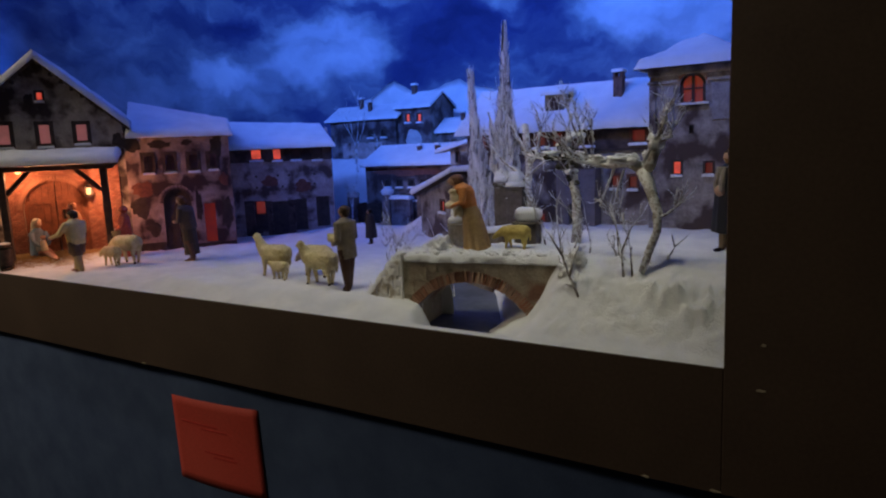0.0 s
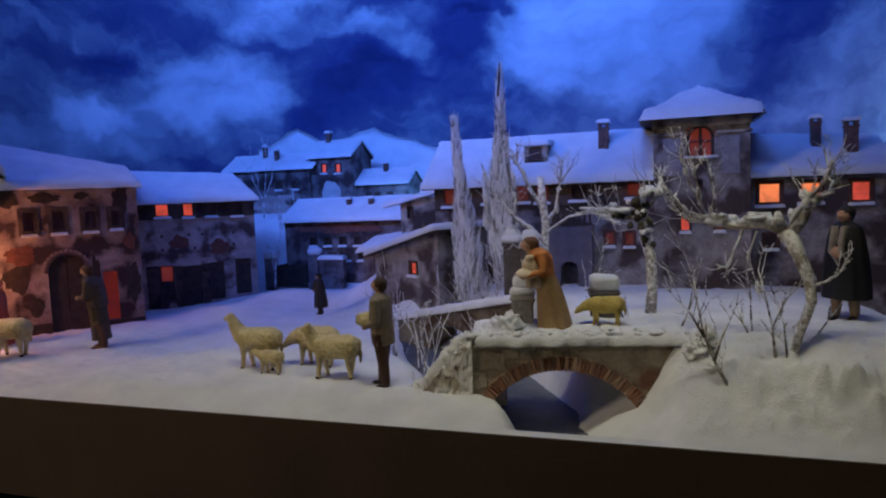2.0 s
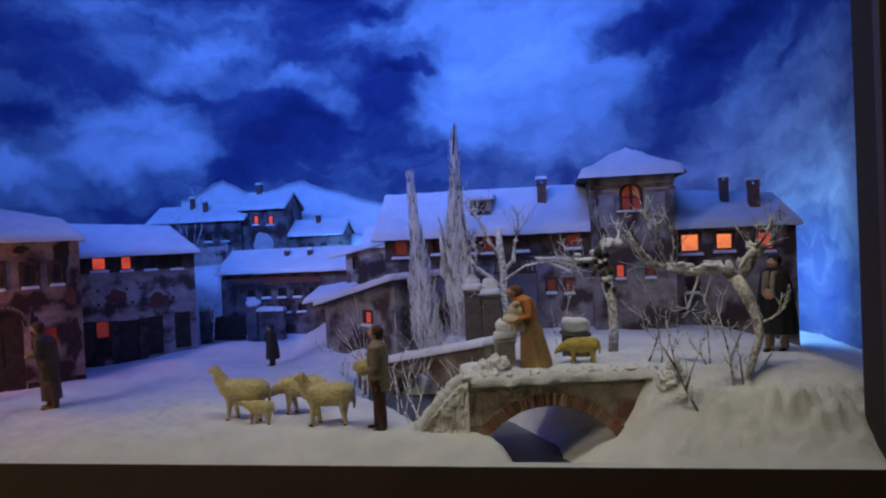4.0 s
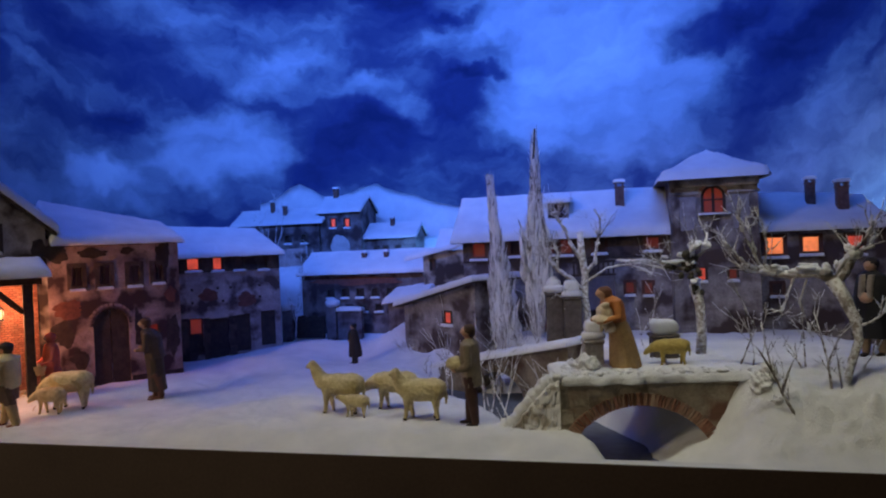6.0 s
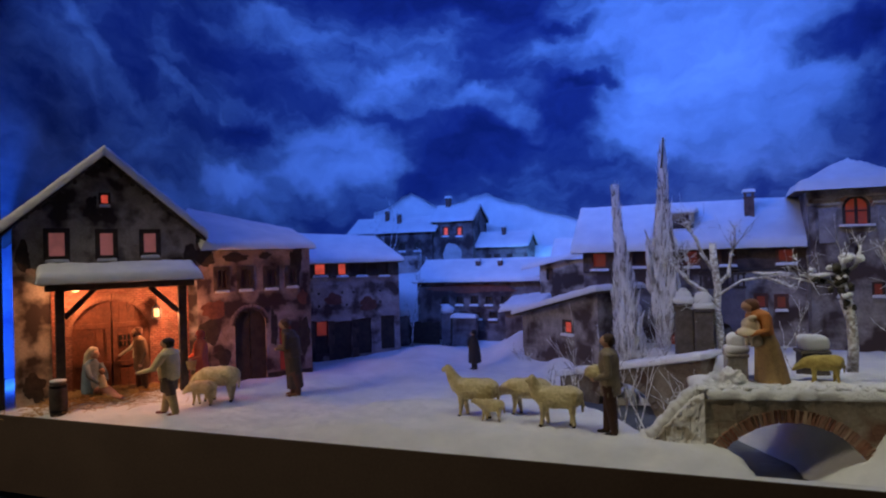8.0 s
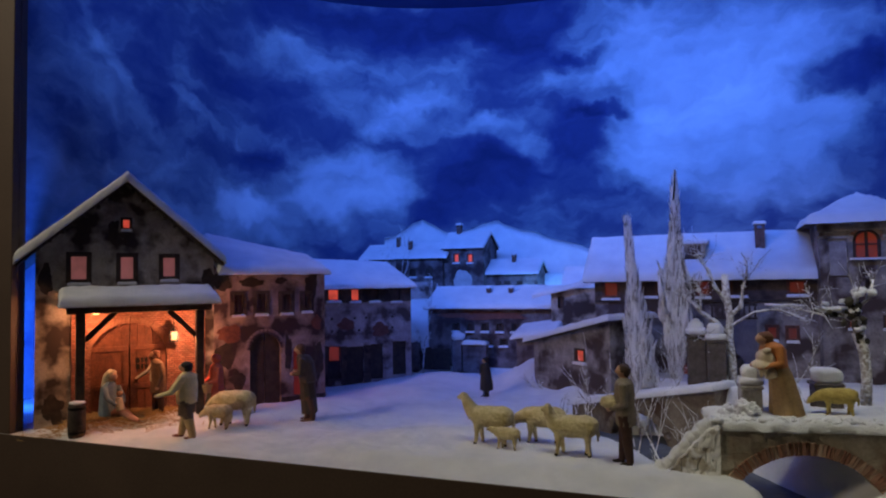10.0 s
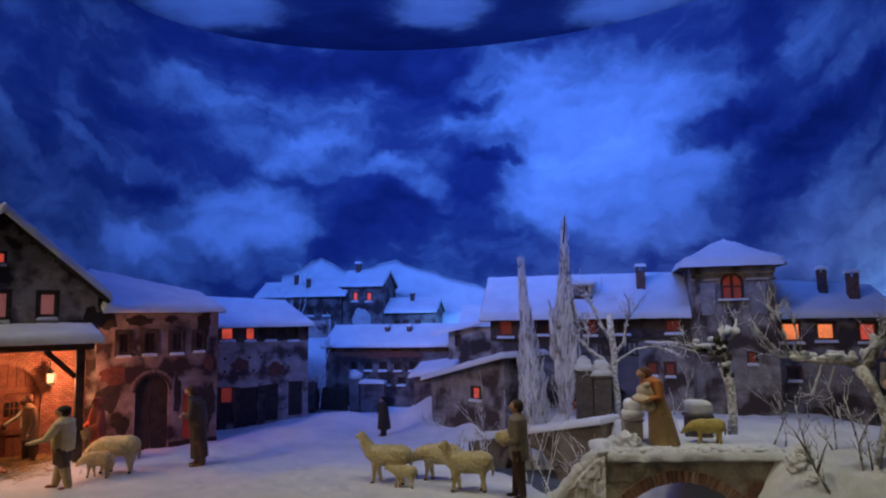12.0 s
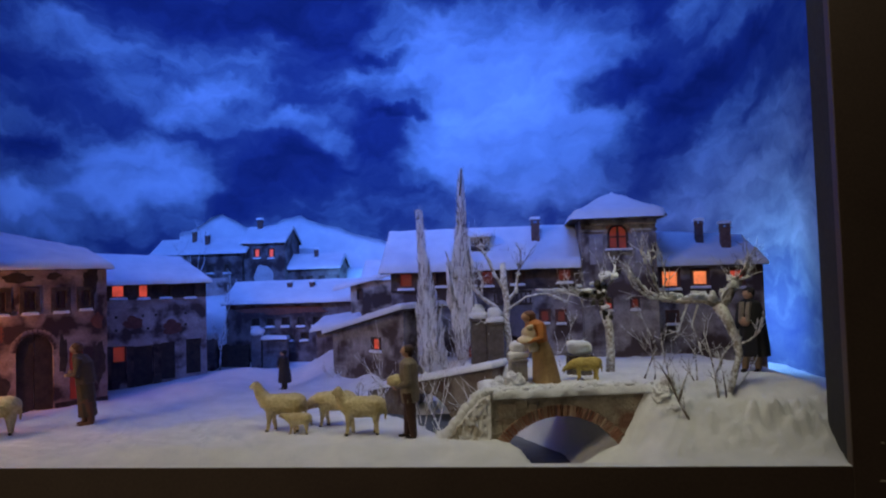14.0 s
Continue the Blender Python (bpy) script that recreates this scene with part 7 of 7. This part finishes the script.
def boy(bm, h):
    legs(bm, h, 1, 2, 5, 0.075, 0.50)
    for s in (-1, 1):
        tube(bm, [(0, s * 0.046 * h, 0.5 * h), (0.004 * h, s * 0.05 * h, 0.31 * h)], [0.052 * h, 0.047 * h], 10, 1)
    lathe(bm, [(0.46 * h, 0.080 * h, 0.095 * h, 0), (0.56 * h, 0.084 * h, 0.10 * h, 0), (0.70 * h, 0.082 * h, 0.112 * h, 0), (0.80 * h, 0.068 * h, 0.108 * h, 0), (0.86 * h, 0.035 * h, 0.045 * h, 0.005 * h)], 0, 22, 0.03)
    head(bm, h, 0.018 * h, 0.925 * h, 3, 4)
    arm(bm, h, 1, (0, 0.105, 0.79), (0.06, 0.15, 0.63), (0.19, 0.12, 0.58), 0, 3, 0.038)
    arm(bm, h, -1, (0, 0.105, 0.79), (0.03, 0.14, 0.63), (0.15, 0.10, 0.56), 0, 3, 0.038)


def kneeling_mother(bm, h):
    lathe(bm, [(0, 0.15 * h, 0.16 * h, -0.01 * h), (0.12 * h, 0.15 * h, 0.16 * h, -0.01 * h), (0.3 * h, 0.125 * h, 0.145 * h, -0.03 * h), (0.52 * h, 0.095 * h, 0.13 * h, -0.05 * h), (0.68 * h, 0.08 * h, 0.12 * h, -0.03 * h), (0.76 * h, 0.04 * h, 0.06 * h, 0.0)], 0, 26, 0.06)
    tube(bm, [(0.06 * h, 0, 0.12 * h), (0.20 * h, 0.03 * h, 0.20 * h), (0.36 * h, 0.04 * h, 0.09 * h), (0.52 * h, 0.04 * h, 0.04 * h)], [0.11 * h, 0.095 * h, 0.062 * h, 0.03 * h], 14, 2)
    ball(bm, (0.045 * h, 0, 0.86 * h), (0.065 * h, 0.06 * h, 0.082 * h), 3, 14, 10)
    tube(bm, [(0.075 * h, 0, 0.945 * h), (0.02 * h, 0, 0.945 * h), (-0.05 * h, 0, 0.86 * h), (-0.085 * h, 0, 0.70 * h), (-0.09 * h, 0, 0.58 * h)], [0.04 * h, 0.075 * h, 0.08 * h, 0.075 * h, 0.06 * h], 14, 1)
    tube(bm, [(0.22 * h, -0.02 * h, 0.24 * h), (0.20 * h, -0.02 * h, 0.36 * h), (0.19 * h, -0.02 * h, 0.48 * h)], [0.06 * h, 0.06 * h, 0.04 * h], 12, 1)
    ball(bm, (0.20 * h, -0.02 * h, 0.555 * h), (0.046 * h, 0.045 * h, 0.052 * h), 3, 12, 8)
    tube(bm, [(-0.01 * h, 0.12 * h, 0.66 * h), (0.09 * h, 0.14 * h, 0.46 * h), (0.19 * h, 0.07 * h, 0.36 * h)], [0.05 * h, 0.042 * h, 0.03 * h], 10, 0)
    tube(bm, [(-0.01 * h, -0.12 * h, 0.66 * h), (0.09 * h, -0.14 * h, 0.46 * h), (0.19 * h, -0.08 * h, 0.34 * h)], [0.05 * h, 0.042 * h, 0.03 * h], 10, 0)


def father(bm, h):
    legs(bm, h, 1, 2, None, 0.03)
    lathe(bm, [(0.36 * h, 0.085 * h, 0.10 * h, 0), (0.52 * h, 0.085 * h, 0.10 * h, 0), (0.72 * h, 0.080 * h, 0.108 * h, 0.01 * h), (0.81 * h, 0.066 * h, 0.105 * h, 0.02 * h), (0.86 * h, 0.035 * h, 0.045 * h, 0.03 * h)], 0, 22, 0.04)
    lathe(bm, [(0.54 * h, 0.068 * h, 0.05 * h, 0.028 * h), (0.80 * h, 0.055 * h, 0.05 * h, 0.035 * h)], 5, 14)
    head(bm, h, 0.045 * h, 0.925 * h, 3, 4)
    ball(bm, (0.085 * h, 0, 0.885 * h), (0.025 * h, 0.032 * h, 0.035 * h), 4, 10, 8)
    arm(bm, h, -1, (0.01, 0.10, 0.79), (0.08, 0.18, 0.66), (0.16, 0.30, 0.56), 5, 3)
    arm(bm, h, 1, (0.01, 0.10, 0.79), (-0.01, 0.14, 0.62), (0.04, 0.14, 0.46), 0, 3)


def basket_woman(bm, h):
    lathe(bm, [(0, 0.14 * h, 0.15 * h, 0), (0.25 * h, 0.12 * h, 0.13 * h, 0), (0.5 * h, 0.085 * h, 0.10 * h, 0), (0.72 * h, 0.085 * h, 0.12 * h, 0), (0.80 * h, 0.07 * h, 0.11 * h, 0), (0.86 * h, 0.035 * h, 0.045 * h, 0)], 0, 26, 0.06)
    head(bm, h, 0.015 * h, 0.925 * h, 1, 2)
    ball(bm, (0.0, 0, 0.93 * h), (0.065 * h, 0.065 * h, 0.075 * h), 2, 12, 10)
    ball(bm, (0.015 * h, 0, 0.925 * h), (0.056 * h, 0.046 * h, 0.055 * h), 1, 12, 10)
    arm(bm, h, 1, (0, 0.11, 0.78), (0.04, 0.15, 0.6), (0.13, 0.08, 0.55), 0, 1)
    arm(bm, h, -1, (0, 0.11, 0.78), (0.04, 0.15, 0.6), (0.13, 0.08, 0.55), 0, 1)
    lathe(bm, [(0.38 * h, 0.06 * h, 0.08 * h, 0.14 * h), (0.50 * h, 0.08 * h, 0.10 * h, 0.14 * h), (0.52 * h, 0.082 * h, 0.105 * h, 0.14 * h)], 3, 16)
    lathe(bm, [(0.0, 0.10 * h, 0.11 * h, 0.06 * h), (0.4 * h, 0.07 * h, 0.08 * h, 0.04 * h)], 3, 18, 0.05)


figure("painted herdsman figurine in grey-brown coat carrying a white lamb", 0.252, 0.108, None, 180, 0.178, [P_JACKET, P_TROUSER, P_SHOE, P_SKIN, P_DARKHAIR, P_WOOL], herdsman)
figure("painted woman figurine in orange blouse holding a white lamb", 0.515, 0.182, 1.112, 208, 0.154, [P_ORANGE, P_SKIRT, P_SKIN, P_BROWNHAIR, P_LAMB], water_woman, lean=6, girth=1.46)
figure("painted man figurine in black cloak and pale scarf", 0.955, 0.305, None, 225, 0.178, [P_BLACK, P_SKIN, P_TAN, P_SHOE, P_SCARF], cloaked)
figure("painted old man figurine in a long brown robe", -0.563, 0.345, None, 195, 0.198, [P_ROBE, P_SKIN, P_BROWNHAIR, P_CAPE], pilgrim, lean=4)
figure("small dark painted man figurine on the snowy lane", -0.238, 0.800, None, 200, 0.120, [P_DARK, P_SKIN, P_DARK, P_HAIR, P_DARK], cloaked)
figure("painted shepherd boy figurine in cream shirt and brown breeches", -0.728, 0.088, None, 196, 0.176, [P_CREAM, P_BREECH, P_BOOT, P_SKIN, P_HAIR, P_APRON], boy, girth=1.55)
figure("painted seated mother figurine in blue mantle with a baby", -1.005, 0.124, 1.017, 0, 0.130, [P_BLUE, P_VEIL, P_PINK, P_SKIN], kneeling_mother)
figure("painted bearded man figurine with outstretched arm", -0.938, 0.212, 1.017, 238, 0.172, [P_COAT, P_TROUSER, P_SHOE, P_SKIN, P_BROWNHAIR, P_VEIL], father)
figure("painted woman figurine in red dress holding a basket", -0.825, 0.300, 1.012, 240, 0.158, [P_RED, P_SKIN, P_RED, P_APRON], basket_woman)


def sheep(label, x, y, z, facing, l, pose_head, wool=P_WOOL, s=1.0):
    """A standing sheep figurine of body length l; pose_head: up, low or turned."""
    bm = bmesh.new()
    h = l * 0.52
    spine = ((-0.54, 0.06, -0.03), (-0.51, 0.15, -0.015), (-0.43, 0.215, 0.0), (-0.30, 0.235, 0.015), (-0.12, 0.235, 0.01), (0.06, 0.235, 0.0), (0.22, 0.23, 0.01), (0.34, 0.205, 0.03), (0.43, 0.15, 0.055), (0.48, 0.06, 0.06))
    tube(bm, [(cx * l, 0, h * 1.14 + dz * l) for cx, r, dz in spine], [r * l for cx, r, dz in spine], 20, 0, 0.16)
    tip = {"up": (0.62, 0.0, 1.02), "low": (0.74, 0.0, 0.46), "turned": (0.50, 0.10, 0.98), "level": (0.70, 0.02, 0.74)}[pose_head]
    p = Vector((tip[0] * l, tip[1] * l, tip[2] * l))
    tube(bm, [(0.36 * l, 0, h * 1.2), tuple(Vector((0.42 * l, 0, h * 1.25)).lerp(p, 0.55)), tuple(p)], [0.19 * l, 0.13 * l, 0.09 * l], 12, 0, 0.1)
    d = Vector((1, 0, -0.35 if pose_head != "low" else -0.9)).normalized()
    ball(bm, p, (0.09 * l, 0.08 * l, 0.09 * l), 0, 12, 8, None, 0.1, 130)
    tube(bm, [tuple(p), tuple(p + d * 0.11 * l), tuple(p + d * 0.165 * l)], [0.078 * l, 0.056 * l, 0.032 * l], 10, 0)
    for sd in (-1, 1):
        tube(bm, [tuple(p + Vector((-0.01 * l, sd * 0.06 * l, 0.04 * l))), tuple(p + Vector((-0.03 * l, sd * 0.14 * l, 0.02 * l)))], [0.03 * l, 0.012 * l], 7, 0)
        for fx, st in ((0.27, 0.06 * sd), (-0.33, -0.05 * sd)):
            top, knee, foot = (fx * l, sd * 0.11 * l, h * 0.95), ((fx + st * 0.3) * l, sd * 0.115 * l, h * 0.48), ((fx + st) * l, sd * 0.115 * l, 0.03 * l)
            tube(bm, [top, knee, foot], [0.105 * l, 0.056 * l, 0.038 * l], 9, 0)
            ball(bm, (foot[0] + 0.01 * l, foot[1], 0.022 * l), (0.052 * l, 0.042 * l, 0.036 * l), 1, 8, 6)
    tube(bm, [(-0.50 * l, 0, h * 1.2), (-0.55 * l, 0, h * 0.95), (-0.54 * l, 0, h * 0.6)], [0.05 * l, 0.045 * l, 0.02 * l], 8, 0)
    ob = new("sheep_figurine", fused(bm, [wool, P_SHOE], l * 0.02, l * 0.008))
    ob.matrix_basis = pose(x, y, ground(x, y) + 0.0005 if z is None else z, 0, 0, facing) @ Matrix.Diagonal((1.06, 1.0, 1.10, 1))
    return tagged(ob, label, "figurine", "sheep figurines")


sheep("painted cream sheep figurine with raised head", -0.020, 0.165, None, 180, 0.084, "up")
sheep("painted cream lamb figurine beside the ewe", 0.022, 0.138, None, 178, 0.046, "level")
sheep("painted cream sheep figurine with lowered head", 0.080, 0.200, None, 176, 0.080, "low")
sheep("painted cream sheep figurine with turned head", 0.152, 0.132, None, 182, 0.082, "turned")
sheep("painted cream sheep figurine near the stable", -0.700, 0.222, None, 188, 0.092, "low")
sheep("painted cream lamb figurine near the stable", -0.715, 0.180, None, 185, 0.062, "low")
sheep("painted yellow sheep figurine grazing on the bridge", 0.598, 0.190, 1.113, 180, 0.052, "low", P_WOOLY)

# ---- small things ----
barrel = root("barrel", SM @ pose(0.108, -0.134, -0.005), "dark wooden barrel with snow on its lid", "barrel")
bm = bmesh.new()
lathe(bm, [(0, 0.017, 0.017, 0), (0.03, 0.0195, 0.0195, 0), (0.06, 0.0195, 0.0195, 0), (0.086, 0.0165, 0.0165, 0)], 0, 20)
part("stave_body", bm, WOOD_DARK, barrel, smooth=True)
for z in (0.016, 0.072):
    bm = bmesh.new()
    lathe(bm, [(z, 0.0192, 0.0192, 0), (z + 0.006, 0.0196, 0.0196, 0)], 0, 20)
    part("hoop", bm, IRON, barrel)
bm = bmesh.new()
ball(bm, (0, 0, 0.087), (0.018, 0.018, 0.005), 0, 16, 8, None, 0.2, 80)
part("snow_cap", bm, SNOW, barrel, smooth=True)

note = root("paper_sheet", pose(-0.108, 0, 0.642, 0, -2.2, 0), "red paper sheet pinned to the black cloth", "paper")
bm = bmesh.new()
grid = [[bm.verts.new((-0.149 + 0.298 * i / 16, cloth_y(-0.257 + 0.298 * i / 16, 0.536 + 0.0212 * k) - 0.0022, -0.106 + 0.212 * k / 10)) for k in range(11)] for i in range(17)]
for a, b in zip(grid, grid[1:]):
    for k in range(10):
        bm.faces.new((a[k], b[k], b[k + 1], a[k + 1]))
sheet = part("sheet", bm, PAPER, note, smooth=True)
INK = surface("faded_red_ink", (0.66, 0.046, 0.034), (0.74, 0.056, 0.042), 30)
for bz, bx, bw in ((0.045, -0.05, 0.13), (0.035, 0.0, 0.09), (-0.02, 0.01, 0.10), (-0.03, 0.03, 0.08)):
    part("printed_bar", boxes(*[((bx - bw / 2 + bw * k / 8, cloth_y(bx - 0.108 + bw * (k / 8 - 0.44), bz + 0.642) - 0.0034, bz - 0.002), (bx - bw / 2 + bw * (k + 1) / 8, cloth_y(bx - 0.108 + bw * (k / 8 - 0.44), bz + 0.642) - 0.0020, bz + 0.002)) for k in range(8)]), INK, note)
sheet.modifiers.new("thickness", "SOLIDIFY").thickness = 0.0004
